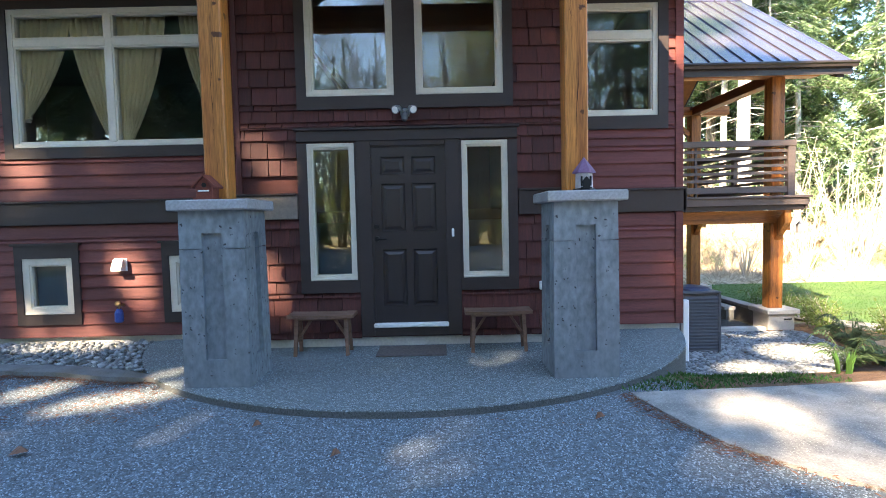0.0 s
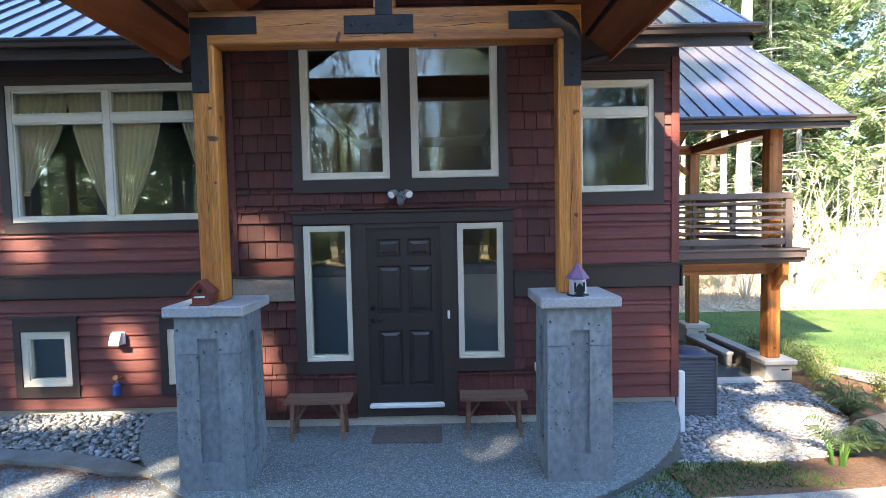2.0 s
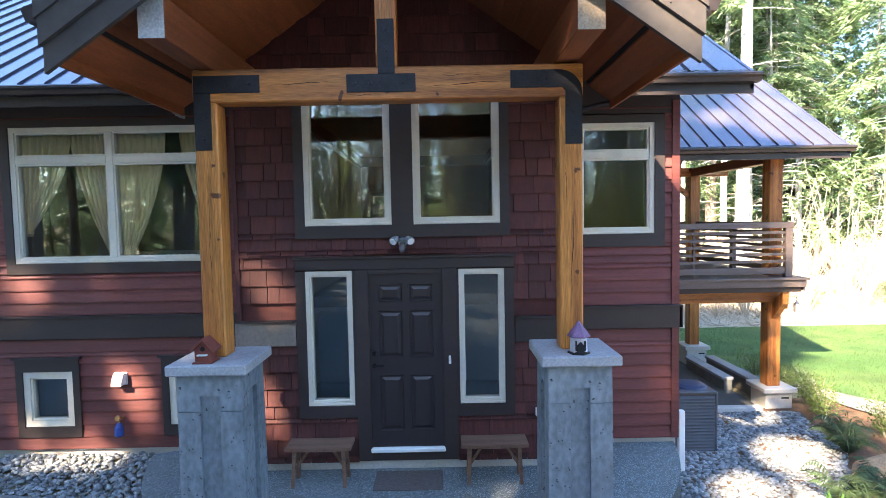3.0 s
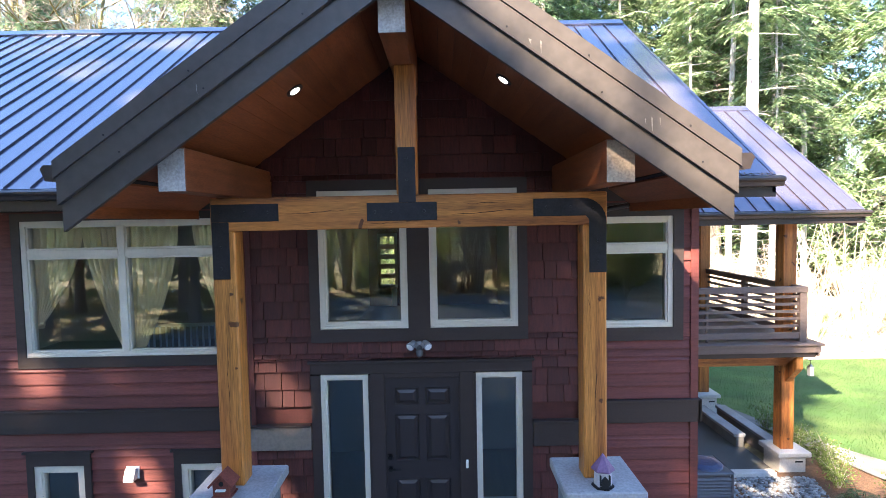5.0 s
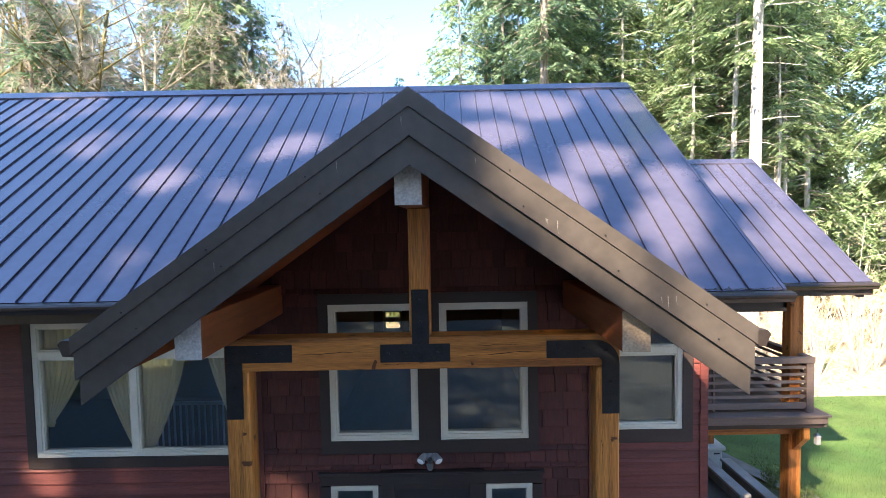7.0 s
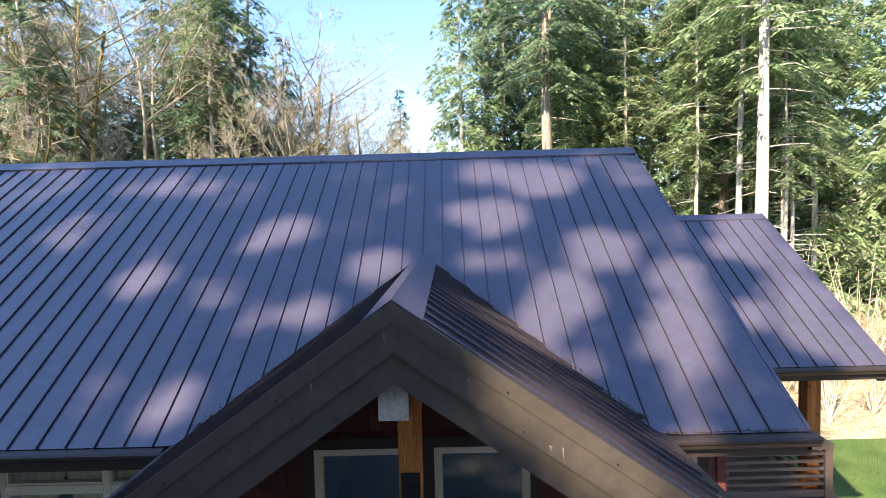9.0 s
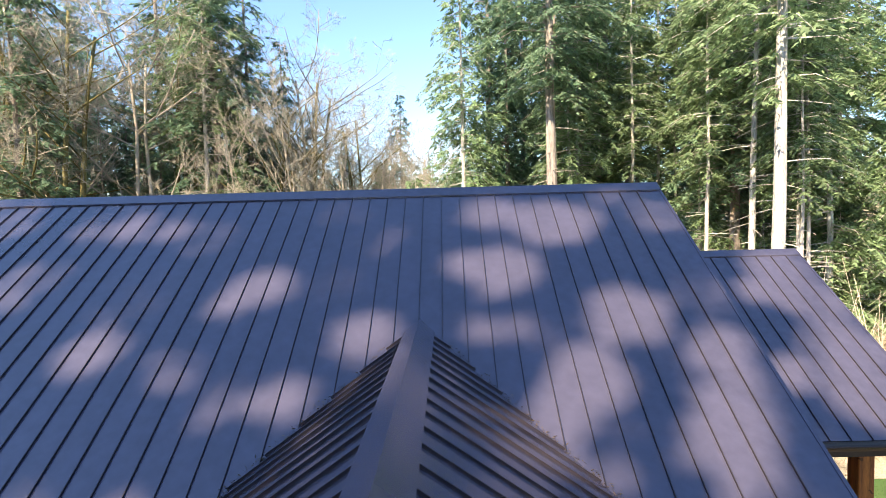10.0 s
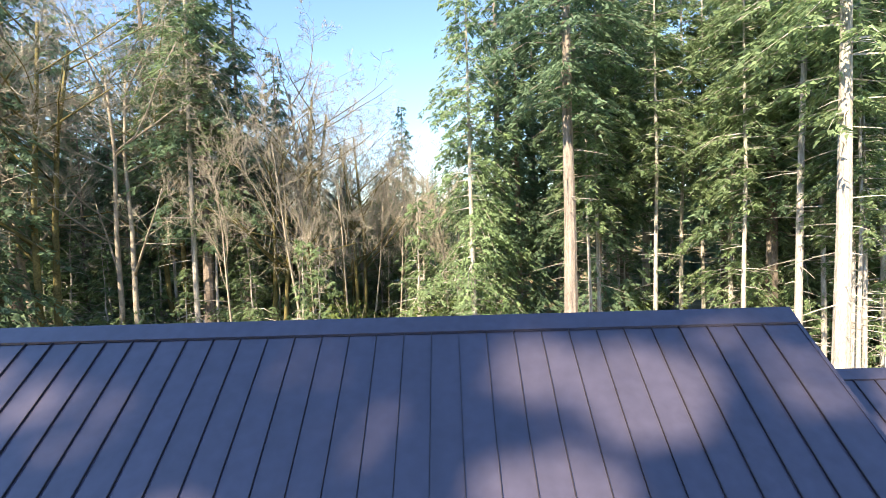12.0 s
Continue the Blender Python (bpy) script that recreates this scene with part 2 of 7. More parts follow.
M_DROPPING = material("dried_white_streak", (0.17, 0.16, 0.145), 0.9, vary=0.35, grain=30, fine=120, bump=0.2)
M_CRACK = material("dark_timber_crack", (0.06, 0.022, 0.01), 0.9, vary=0.3, grain=20)
M_SOFFIT = material("red_brown_soffit_board", (0.22, 0.07, 0.025), 0.5, vary=0.28, grain=2, fine=24, stretch=(5, 0.6, 5), bump=0.12, depth=0.003, piece=0.18)
M_IRON = material("black_steel_plate", (0.022, 0.022, 0.026), 0.5, metal=0.5, vary=0.3, grain=8, fine=60, bump=0.25, depth=0.004)
M_CONCRETE = material("cast_concrete_with_pits", (0.205, 0.228, 0.245), 0.85, tint=(0.14, 0.158, 0.172), vary=0.32, grain=1.7, fine=16, stretch=(1.2, 1.2, 0.7), knots=True, bump=0.3, depth=0.006, spots=0.2, spot_scale=17, spot_colour=(0.05, 0.05, 0.055))
M_CAP = material("cast_concrete_cap", (0.33, 0.33, 0.335), 0.8, vary=0.22, grain=2.5, fine=40, bump=0.25, depth=0.005, tint=(0.25, 0.24, 0.23))
M_PALE = material("pale_concrete", (0.5, 0.475, 0.43), 0.85, vary=0.15, grain=2, fine=40, bump=0.15)
M_AGG = material("exposed_aggregate", (0.15, 0.175, 0.175), 0.85, vary=0.5, grain=60, fine=160, bump=0.7, depth=0.01, tint=(0.13, 0.145, 0.14), spots=0.46, spot_scale=62, spot_colour=(0.36, 0.4, 0.4), knots=True)
# dark aggregate of the slab riser; also paints shade onto the terrace floor
M_EDGE = material("dark_aggregate_and_shade", (0.085, 0.088, 0.085), 0.9, vary=0.5, grain=60, fine=160, bump=0.7, depth=0.008)
M_PAD = material("broom_finished_concrete", (0.3, 0.28, 0.25), 0.9, vary=0.3, grain=6, fine=70, bump=0.4, depth=0.005, tint=(0.22, 0.21, 0.19), spots=0.36, spot_scale=75, spot_colour=(0.4, 0.38, 0.34), knots=True)
M_GRAVEL = material("grey_crushed_gravel", (0.14, 0.17, 0.185), 0.95, vary=0.6, grain=70, fine=190, bump=0.9, depth=0.02, tint=(0.11, 0.12, 0.125), spots=0.44, spot_scale=52, spot_colour=(0.33, 0.38, 0.4), knots=True)
M_STONE = material("grey_gravel_stones", (0.22, 0.265, 0.295), 0.9, vary=0.15, grain=20, bump=0.1, island=0.8)
M_RIVER = material("river_stones", (0.22, 0.23, 0.23), 0.8, vary=0.15, grain=12, fine=60, bump=0.15, island=0.55)
M_PEBBLE = material("single_river_stones", (0.22, 0.23, 0.23), 0.8, vary=0.15, grain=1.2, fine=4, bump=0.1, piece=0.55)
M_KERB = material("grey_kerb_concrete", (0.165, 0.168, 0.162), 0.9, vary=0.25, grain=4, fine=70, bump=0.3, tint=(0.14, 0.13, 0.11))
M_WINDOW = material("almond_vinyl_frame", (0.64, 0.59, 0.49), 0.45, vary=0.06, grain=3, fine=40, bump=0.03)
M_WHITE = material("white_plastic", (0.78, 0.78, 0.76), 0.4, vary=0.05, grain=3, bump=0.02)
M_FLOOD = material("pale_grey_plastic", (0.27, 0.28, 0.29), 0.45, vary=0.1, grain=6, bump=0.03)
M_GLASS = glazing("window_glass")
M_BLIND = material("grey_roller_blind", (0.13, 0.16, 0.19), 0.8, vary=0.05, grain=3, fine=80, bump=0.05)
M_CURTAIN = material("cream_curtain_cloth", (0.94, 0.79, 0.5), 0.8, vary=0.12, grain=4, fine=90, stretch=(6, 6, 0.6), bump=0.15)
M_ROOM = material("room_wall_paint", (0.42, 0.36, 0.28), 0.8, vary=0.08, grain=2, bump=0.03)
M_FLOOR = material("room_floor_wood", (0.2, 0.11, 0.05), 0.4, vary=0.2, grain=2, stretch=(6, 0.6, 6))
M_BENCH = material("weathered_bench_wood", (0.17, 0.095, 0.062), 0.75, vary=0.35, grain=3, fine=40, stretch=(0.8, 8, 8), bump=0.3, depth=0.004)
M_MAT = material("brown_coir_mat", (0.12, 0.1, 0.09), 0.95, vary=0.3, grain=30, fine=150, bump=0.5)
M_DECK = material("grey_brown_deck_paint", (0.12, 0.092, 0.082), 0.6, vary=0.2, grain=2, fine=30, stretch=(0.7, 6, 6), bump=0.12)
M_BIRD = material("red_brown_birdhouse_wood", (0.17, 0.045, 0.03), 0.75, vary=0.3, grain=8, fine=60, bump=0.2)
M_OFFWHITE = material("weathered_white_paint", (0.5, 0.48, 0.49), 0.6, vary=0.18, grain=14, fine=70, bump=0.1)
M_PURPLE = material("purple_painted_roof", (0.16, 0.09, 0.17), 0.6, vary=0.25, grain=9, bump=0.1)
M_DARK = material("dark_opening", (0.01, 0.01, 0.01), 0.8)
M_AC = material("charcoal_powder_coat", (0.1, 0.1, 0.108), 0.5, metal=0.2, vary=0.15, grain=3, bump=0.05)
M_FAN = material("blue_black_fan_guard", (0.05, 0.065, 0.12), 0.45, metal=0.2, vary=0.2, grain=20, fine=90, bump=0.4)
M_BLUE = material("blue_insulated_cover", (0.04, 0.08, 0.3), 0.6, vary=0.15, grain=9, bump=0.2)
M_BRASS = material("old_brass", (0.35, 0.22, 0.1), 0.4, metal=0.9)
M_BLACK = material("black_metal", (0.012, 0.012, 0.013), 0.35, metal=0.6)
M_SOIL = material("bark_mulch_soil", (0.12, 0.065, 0.035), 0.95, vary=0.5, grain=25, fine=110, bump=0.9, depth=0.02, tint=(0.13, 0.075, 0.04))
M_GROUND = material("dry_forest_floor", (0.3, 0.24, 0.15), 0.95, vary=0.45, grain=0.6, fine=6, bump=0.6, depth=0.05, tint=(0.1, 0.11, 0.045))
M_CLEARING = material("dry_pale_brush_litter", (0.43, 0.37, 0.27), 0.95, vary=0.35, grain=1.4, fine=14, bump=0.7, depth=0.06)
M_LAWN = material("lawn_turf", (0.048, 0.105, 0.024), 0.9, vary=0.35, grain=1.2, fine=40, bump=0.6, depth=0.02, tint=(0.075, 0.125, 0.032))
M_BLADE = leafy("grass_blades", (0.065, 0.14, 0.032), 0.3)
M_BARK = material("grey_fir_bark", (0.45, 0.425, 0.395), 0.95, vary=0.45, grain=1.5, fine=12, stretch=(3, 3, 0.5), bump=0.8, depth=0.05)
M_BARK_D = material("brown_fir_bark", (0.24, 0.205, 0.18), 0.95, vary=0.5, grain=1.5, fine=12, stretch=(3, 3, 0.5), bump=0.8, depth=0.05)
M_GREYBARK = material("grey_brown_furrowed_bark", (0.31, 0.275, 0.25), 0.95, vary=0.55, grain=1.6, fine=14, stretch=(5, 5, 0.5), bump=0.9, depth=0.06)
M_ALDER = material("pale_alder_bark", (0.36, 0.325, 0.27), 0.9, vary=0.35, grain=2, fine=14, bump=0.4, depth=0.02)
M_TWIG = material("bare_grey_twigs", (0.36, 0.335, 0.275), 0.9, vary=0.3, grain=1.0, fine=6, bump=0)
M_WHIP = material("pale_young_bark", (0.52, 0.45, 0.36), 0.85, vary=0.3, grain=2.0, fine=12, bump=0.1, piece=0.2)
M_DRYTWIG = material("pale_dry_twigs", (0.5, 0.42, 0.31), 0.9, vary=0.3, grain=1.0, fine=6, bump=0, island=0.35)
M_MOSS = material("mossy_bark", (0.17, 0.15, 0.06), 0.95, vary=0.5, grain=2, fine=12, bump=0.6, depth=0.03)
M_NEEDLE = leafy("fir_needles", (0.175, 0.265, 0.165), 0.47)
M_NEEDLE_B = leafy("cedar_sprays", (0.225, 0.315, 0.165), 0.5)
M_LEAF = leafy("shrub_leaves", (0.13, 0.18, 0.05), 0.35)
M_THICKET = leafy("olive_thicket_leaves", (0.2, 0.235, 0.075), 0.6)
M_FERN = leafy("fern_fronds", (0.075, 0.115, 0.05), 0.3)
M_LOG = material("cut_log_wood", (0.4, 0.24, 0.12), 0.9, vary=0.35, grain=4, fine=40, bump=0.4)
M_DRYLEAF = material("dry_brown_leaf", (0.17, 0.085, 0.05), 0.8, vary=0.3, grain=20)
M_MOSSBIT = material("needle_litter", (0.09, 0.065, 0.03), 0.95, vary=0.5, grain=20, island=0.5)
M_LAMP = glow("lit_recessed_lamp", (1.0, 0.86, 0.66), 5.0)



def each(name, rows, material_, parent, label="", bevel=0.0):
    """Several boards, each a part of its own."""
    return [part(name, boxes(r, bevel=bevel), material_, parent, label) for r in rows]


# ---- ground ----
def sheet(name, xs, ys, lift, material_, parent=None, label="", kind="structure", keep=None):
    verts = [(x, y, float(gz(x, y)) + lift) for y in ys for x in xs]
    nx = len(xs)
    faces = []
    for j in range(len(ys) - 1):
        for i in range(nx - 1):
            if keep is None or keep((xs[i] + xs[i + 1]) / 2, (ys[j] + ys[j + 1]) / 2):
                faces.append((j * nx + i, j * nx + i + 1, (j + 1) * nx + i + 1, (j + 1) * nx + i))
    return raw(name, verts, faces, material_, parent, label, kind, smooth=True)


far = [-2500, -1200, -600, -300, -160, -90, -60, -45]
span = far + [float(v) for v in np.arange(-34, 34.1, 1.0)] + [-v for v in far[::-1]]
ground = sheet("ground", span, span, -0.02, M_GROUND)
tagged(ground, "brown and mossy forest floor under the trees", "ground")


def drive_edge(x):
    return float(np.interp(x, [-12, -4.1, -3.0, -2.2, -1.5, 2.6, 3.2, 12, 30], [-0.5, -0.55, -0.76, -0.97, -1.4, -1.4, -1.3, -1.3, -2.0]))


def strip(name, xs, low, high, rows, lift, material_, label, category):
    """A sheet on the ground between two lines of y over x."""
    verts, faces = [], []
    for x in xs:
        a, b = low(x), high(x)
        for k in range(rows + 1):
            y = a + (b - a) * k / rows
            verts.append((x, y, float(gz(x, y)) + lift))
    r = rows + 1
    for i in range(len(xs) - 1):
        for k in range(rows):
            faces.append((i * r + k, (i + 1) * r + k, (i + 1) * r + k + 1, i * r + k + 1))
    return tagged(raw(name, verts, faces, material_, None, "", "structure", smooth=True), label, category)


strip("driveway", [float(v) for v in np.arange(-30, 30.1, 0.5)], lambda x: float(np.interp(x, [-30, -12, -9, -7, 10, 12, 30], [-9.5, -9.5, -16, -24, -24, -16, -16])), drive_edge, 30, 0.0, M_GRAVEL, "grey crushed gravel driveway in dappled shade", "driveway")
strip("clearing_ground", [float(v) for v in np.arange(8, 60, 1.0)], lambda x: 12.6, lambda x: 27.0, 14, 0.012, M_CLEARING, "pale sunlit ground covered with dry brush", "ground")
strip("lawn", [float(v) for v in np.arange(8.4, 24.1, 0.4)], lambda x: float(np.interp(x, [8.4, 8.85, 9.4, 9.8, 10.6, 24], [8.2, 6.4, 4.9, 4.1, 3.0, 0.5])), lambda x: 13.0, 20, 0.02, M_LAWN, "mown green lawn, partly in the house's shadow", "lawn")
strip("garden_path", [float(v) for v in np.arange(7.9, 10.8, 0.1)], lambda x: float(np.interp(x, [7.9, 8.1, 8.5, 8.75, 8.9, 9.2, 10.6], [8.6, 7.6, 6.2, 4.9, 3.7, 2.5, 1.2])), lambda x: float(np.interp(x, [7.9, 8.4, 8.85, 9.4, 9.8, 10.6], [9.8, 8.2, 6.4, 4.9, 4.1, 3.0])), 8, 0.035, M_KERB, "grey concrete garden path along the lawn", "path")
strip("planting_bed", [float(v) for v in np.arange(3.2, 9.0, 0.25)], lambda x: -1.74, lambda x: float(np.interp(x, [3.2, 4.2, 5.0, 7.0, 9.0], [0.2, 0.6, 3.6, 3.9, 5.0])), 14, 0.008, M_SOIL, "reddish brown mulch bed beside the walk", "garden bed")

# concrete pad to the side of the gravel
pad_outline = [(2.5, -1.76), (2.56, -2.1), (2.66, -2.5), (2.78, -2.85), (3.0, -3.17), (3.33, -3.48), (4.6, -4.2), (7.0, -5.1), (12.0, -6.1), (12.0, -0.8), (7.0, -1.32), (5.3, -1.56), (4.0, -1.68)]
pad = part("concrete_pad", prism(pad_outline, "z", -0.5, -0.205), M_PAD, None, "", "structure")
tagged(pad, "worn concrete pad with a broom finish", "pavement")

# entry slab with its round front
SLAB = -0.16
arc = [(0.5 + 3.58 * math.cos(a), 1.38 + 3.58 * math.sin(a)) for a in np.linspace(radians(193), radians(347), 48)]
bm = prism(arc + [(4.0, 0.66), (-2.75, 0.66)], "z", -0.75, SLAB)
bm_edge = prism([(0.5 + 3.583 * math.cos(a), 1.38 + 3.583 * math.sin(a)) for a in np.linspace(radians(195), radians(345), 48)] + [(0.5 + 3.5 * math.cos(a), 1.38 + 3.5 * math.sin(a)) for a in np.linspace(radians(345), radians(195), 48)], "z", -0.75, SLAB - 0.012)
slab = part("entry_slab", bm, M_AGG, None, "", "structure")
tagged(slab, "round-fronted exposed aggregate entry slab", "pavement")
part("slab_edge", bm_edge, M_EDGE, slab, "dark aggregate riser", "structure")
# kerb that edges the river stones
kerb_pts = [(-9.0, -0.42), (-6.0, -0.45), (-4.4, -0.38), (-3.3, -0.55), (-2.55, -0.78), (-2.2, -0.97)]
kerb_out = [(x, y - 0.26) for x, y in kerb_pts[:-1]] + [(-2.05, -1.1)]
kerb = part("kerb", prism(kerb_pts + kerb_out[::-1], "z", -0.5, -0.165), M_KERB, None, "", "structure")
tagged(kerb, "low curved concrete kerb round the stone bed", "kerb")

# ---- house ----
house = thing("house", (0, 3, -0.27), "two-storey house with dark red cedar siding and shingles", "house")
YS, YB = 0.65, 0.0          # front planes of the siding wall and of the entry bay
XL, XR = -12.0, 4.06        # ends of the siding wall
BL, BR = -1.57, 2.38        # sides of the entry bay
FLOOR = 1.55


def pierced(x0, x1, z0, z1, y0, y1, holes, top=None):
    """A wall slab in the xz plane with rectangular holes (x0, x1, z0, z1)."""
    xs = sorted({x0, x1, *[h[0] for h in holes], *[h[1] for h in holes]})
    zs = sorted({z0, z1, *[h[2] for h in holes], *[h[3] for h in holes]})
    bm = bmesh.new()
    for i in range(len(xs) - 1):
        for k in range(len(zs) - 1):
            cx, cz = (xs[i] + xs[i + 1]) / 2, (zs[k] + zs[k + 1]) / 2
            if not any(h[0] < cx < h[1] and h[2] < cz < h[3] for h in holes):
                box(bm, xs[i], xs[i + 1], y0, y1, zs[k], zs[k + 1])
    bmesh.ops.remove_doubles(bm, verts=bm.verts, dist=1e-5)
    seen = {}
    for f in bm.faces:
        seen.setdefault(tuple(round(c, 4) for c in f.calc_center_median()), []).append(f)
    bmesh.ops.delete(bm, geom=[f for fs in seen.values() if len(fs) > 1 for f in fs], context="FACES_ONLY")
    return bm


LW = (-4.72, -2.12, 2.42, 4.2)
RW = (2.72, 3.73, 2.67, 4.12)
BW = (-4.72, -4.05, 0.22, 0.97)
BW2 = (-2.77, -2.1, 0.22, 0.97)
SL = (-0.735, -0.17, 0.66, 2.305)
SR = (1.11, 1.66, 0.66, 2.305)
UL = (-0.715, 0.325, 2.85, 4.48)
UR = (0.585, 1.62, 2.85, 4.48)
DOOR = (0.0, 0.93, 0.07, 2.29)

wall_s = part("wall", pierced(XL, BL + 0.05, -0.09, 4.5, YS + 0.03, YS + 0.2, [LW, BW, BW2]), M_CORE, house, "dark red lap-sided front wall")
wall_r = part("wall", pierced(BR - 0.05, XR, -0.09, 4.5, YS + 0.03, YS + 0.2, [RW]), M_CORE, house, "dark red lap-sided front wall")
wall_b = part("wall", pierced(BL + 0.03, BR - 0.03, -0.05, 4.6, YB + 0.03, YB + 0.2, [SL, SR, UL, UR, DOOR]), M_CORE, house, "dark red shingled entry bay wall")
# gable end over the entry, side walls of the bay, side and rear walls of the house
part("wall", prism([(BL + 0.03, 4.6), (BR - 0.03, 4.6), (BR - 0.03, 4.75), (0.42, 6.1), (BL + 0.03, 4.75)], "y", YB + 0.03, YB + 0.2), M_CORE, house, "shingled gable wall over the entry")
each("wall", [(BL + 0.02, BL + 0.16, YB + 0.2, YS + 0.2, -0.05, 4.7), (BR - 0.16, BR - 0.02, YB + 0.2, YS + 0.2, -0.05, 4.7)], M_SIDING, house, "side walls of the entry bay")
part("wall", prism([(YS + 0.2, -0.9), (10.0, -0.9), (10.0, 4.55), (5.26, 7.9), (YS + 0.2, 4.8)], "x", XR - 0.2, XR - 0.02), M_SIDING, house, "red side wall with a gable")
BACKWIN = (-1.25, -0.65, 2.1, 3.75)
part("wall", pierced(XL, XR - 0.2, -0.9, 4.55, 9.8, 10.0, [BACKWIN, (-4.6, -3.4, 2.5, 4.2)]), M_SIDING, house, "rear wall")
part("wall", prism([(YS + 0.2, -0.9), (9.8, -0.9), (9.8, 4.55), (5.26, 7.9), (YS + 0.2, 4.8)], "x", XL, XL + 0.2), M_SIDING, house, "far side wall")
each("foundation", [(XL, BL + 0.03, YS + 0.05, YS + 0.25, -0.9, -0.09), (BR - 0.03, XR - 0.01, YS + 0.05, YS + 0.25, -0.9, -0.09), (BL + 0.05, BR - 0.05, YB + 0.04, YB + 0.25, -0.9, -0.05)], M_PALE, house, "pale concrete foundation strip")
# rooms behind the glass
each("floor", [(XL + 0.2, BL + 0.1, YS + 0.2, 9.8, FLOOR - 0.2, FLOOR), (BR - 0.1, XR - 0.2, YS + 0.2, 9.8, FLOOR - 0.2, FLOOR), (BL + 0.1, BR - 0.1, 3.2, 9.8, FLOOR - 0.2, FLOOR), (BL + 0.16, BR - 0.16, YB + 0.2, 3.2, -0.15, -0.05)], M_FLOOR, house, "wooden floors inside")
each("inner_wall", [(BL - 0.05, BL + 0.05, 2.4, 9.8, FLOOR, 4.55), (BR + 0.0, BR + 0.1, YS + 0.2, 9.8, FLOOR, 4.55), (XL + 0.2, BL, 5.6, 5.7, FLOOR, 4.55), (BL + 0.1, BR, 3.2, 3.3, -0.1, FLOOR - 0.2), (BR + 0.1, XR - 0.2, 4.6, 4.7, FLOOR, 4.55), (-8.0, -7.9, YS + 0.2, 5.6, FLOOR, 4.55)], M_ROOM, house, "painted inner walls")
each("ceiling", [(XL + 0.2, BL + 0.1, YS + 0.2, 9.8, 4.52, 4.6), (BR - 0.1, XR - 0.2, YS + 0.2, 9.8, 4.52, 4.6), (BL + 0.1, BR - 0.1, YB + 0.2, 9.8, 4.85, 4.93)], M_ROOM, house, "painted ceilings inside")


def window(hole, y, casing, mullions=(), transoms=(), head=0.0, blind=False, label="", w=0.065):
    """A window in a hole: dark casing boards, vinyl frame, bars and panes. casing: left, right, bottom, top widths."""
    x0, x1, z0, z1 = hole
    l, r, b, t = casing
    yc = y - 0.035
    ring = (x0 - l, x1 + r, z0 - b, z1 + t)
    if l + r + b + t > 0:
        win = part("window", pierced(*ring, yc, y + 0.03, [hole]), M_TRIM, house, label)
    else:
        win = part("window", pierced(x0 - 0.03, x1 + 0.03, z0 - 0.03, z1 + 0.03, y - 0.01, y, [hole]), M_WINDOW, house, label)
    if head:
        part("head_board", boxes((x0 - l - 0.03, x1 + r + 0.03, yc - 0.03, y + 0.02, z1 + t, z1 + t + head)), M_TRIM, win)
    ya, yb = y - 0.015, y + 0.09
    part("window_frame", pierced(x0, x1, z0, z1, ya, yb, [(x0 + w, x1 - w, z0 + w, z1 - w)]), M_WINDOW, win)
    part("window_sill", boxes((x0 + 0.01, x1 - 0.01, ya - 0.012, ya, z0 + 0.004, z0 + 0.03), bevel=0.004), M_WINDOW, win)
    for mx in mullions:
        part("mullion", boxes((mx - 0.045, mx + 0.045, ya + 0.004, yb, z0 + w, z1 - w), bevel=0.006), M_WINDOW, win)
    cuts = [x0 + w] + [c for mx in mullions for c in (mx - 0.045, mx + 0.045)] + [x1 - w]
    zc = [z0 + w] + [c for tz in transoms for c in (tz - 0.05, tz + 0.05)] + [z1 - w]
    for i in range(0, len(cuts), 2):
        for tz in transoms:
            part("transom", boxes((cuts[i], cuts[i + 1], ya + 0.004, yb, tz - 0.05, tz + 0.05), bevel=0.006), M_WINDOW, win)
        for k in range(0, len(zc), 2):
            g = 0.022
            xa, xb, za, zb = cuts[i], cuts[i + 1], zc[k], zc[k + 1]
            part("sash", pierced(xa, xb, za, zb, ya + 0.02, yb, [(xa + g, xb - g, za + g, zb - g)]), M_WINDOW, win)
            bm = bmesh.new()
            vs = [bm.verts.new(p) for p in ((xa + g, y + 0.05, za + g), (xb - g, y + 0.05, za + g), (xb - g, y + 0.05, zb - g), (xa + g, y + 0.05, zb - g))]
            bm.faces.new(vs)
            pane = part("pane", bm, M_GLASS, win)
            pane.visible_shadow = False
    if blind:
        part("blind", boxes((x0 + w, x1 - w, y + 0.12, y + 0.125, z0 + w, z1 - w)), M_BLIND, win, "drawn grey blind")
    return win


window(LW, YS, (0.11, 0.11, 0.14, 0.1), (-3.42,), (3.775,), label="wide four-part window with almond frame and dark casing")
window(RW, YS, (0.11, 0.13, 0.17, 0.1), (), (3.71,), label="tall window with a transom and dark casing")
window(BW, YS, (0.09, 0.09, 0.14, 0.17), head=0.03, blind=True, w=0.085, label="small basement window with a drawn grey blind")
window(BW2, YS, (0.09, 0.09, 0.14, 0.17), head=0.03, blind=True, w=0.085, label="small basement window half hidden by a pillar")
window(SL, YB, (0.115, 0.03, 0.15, 0.0), w=0.048, label="tall sidelight beside the front door")
window(SR, YB, (0.03, 0.115, 0.15, 0.0), w=0.048, label="tall sidelight beside the front door")
window(UL, YB, (0.115, 0.13, 0.15, 0.12), label="tall upper window over the front door")
window(UR, YB, (0.13, 0.115, 0.15, 0.12), label="tall upper window over the front door")
window(BACKWIN, 9.85, (0, 0, 0, 0), (), (2.45, 2.75, 3.05, 3.35), label="rear window with small panes seen through the house")
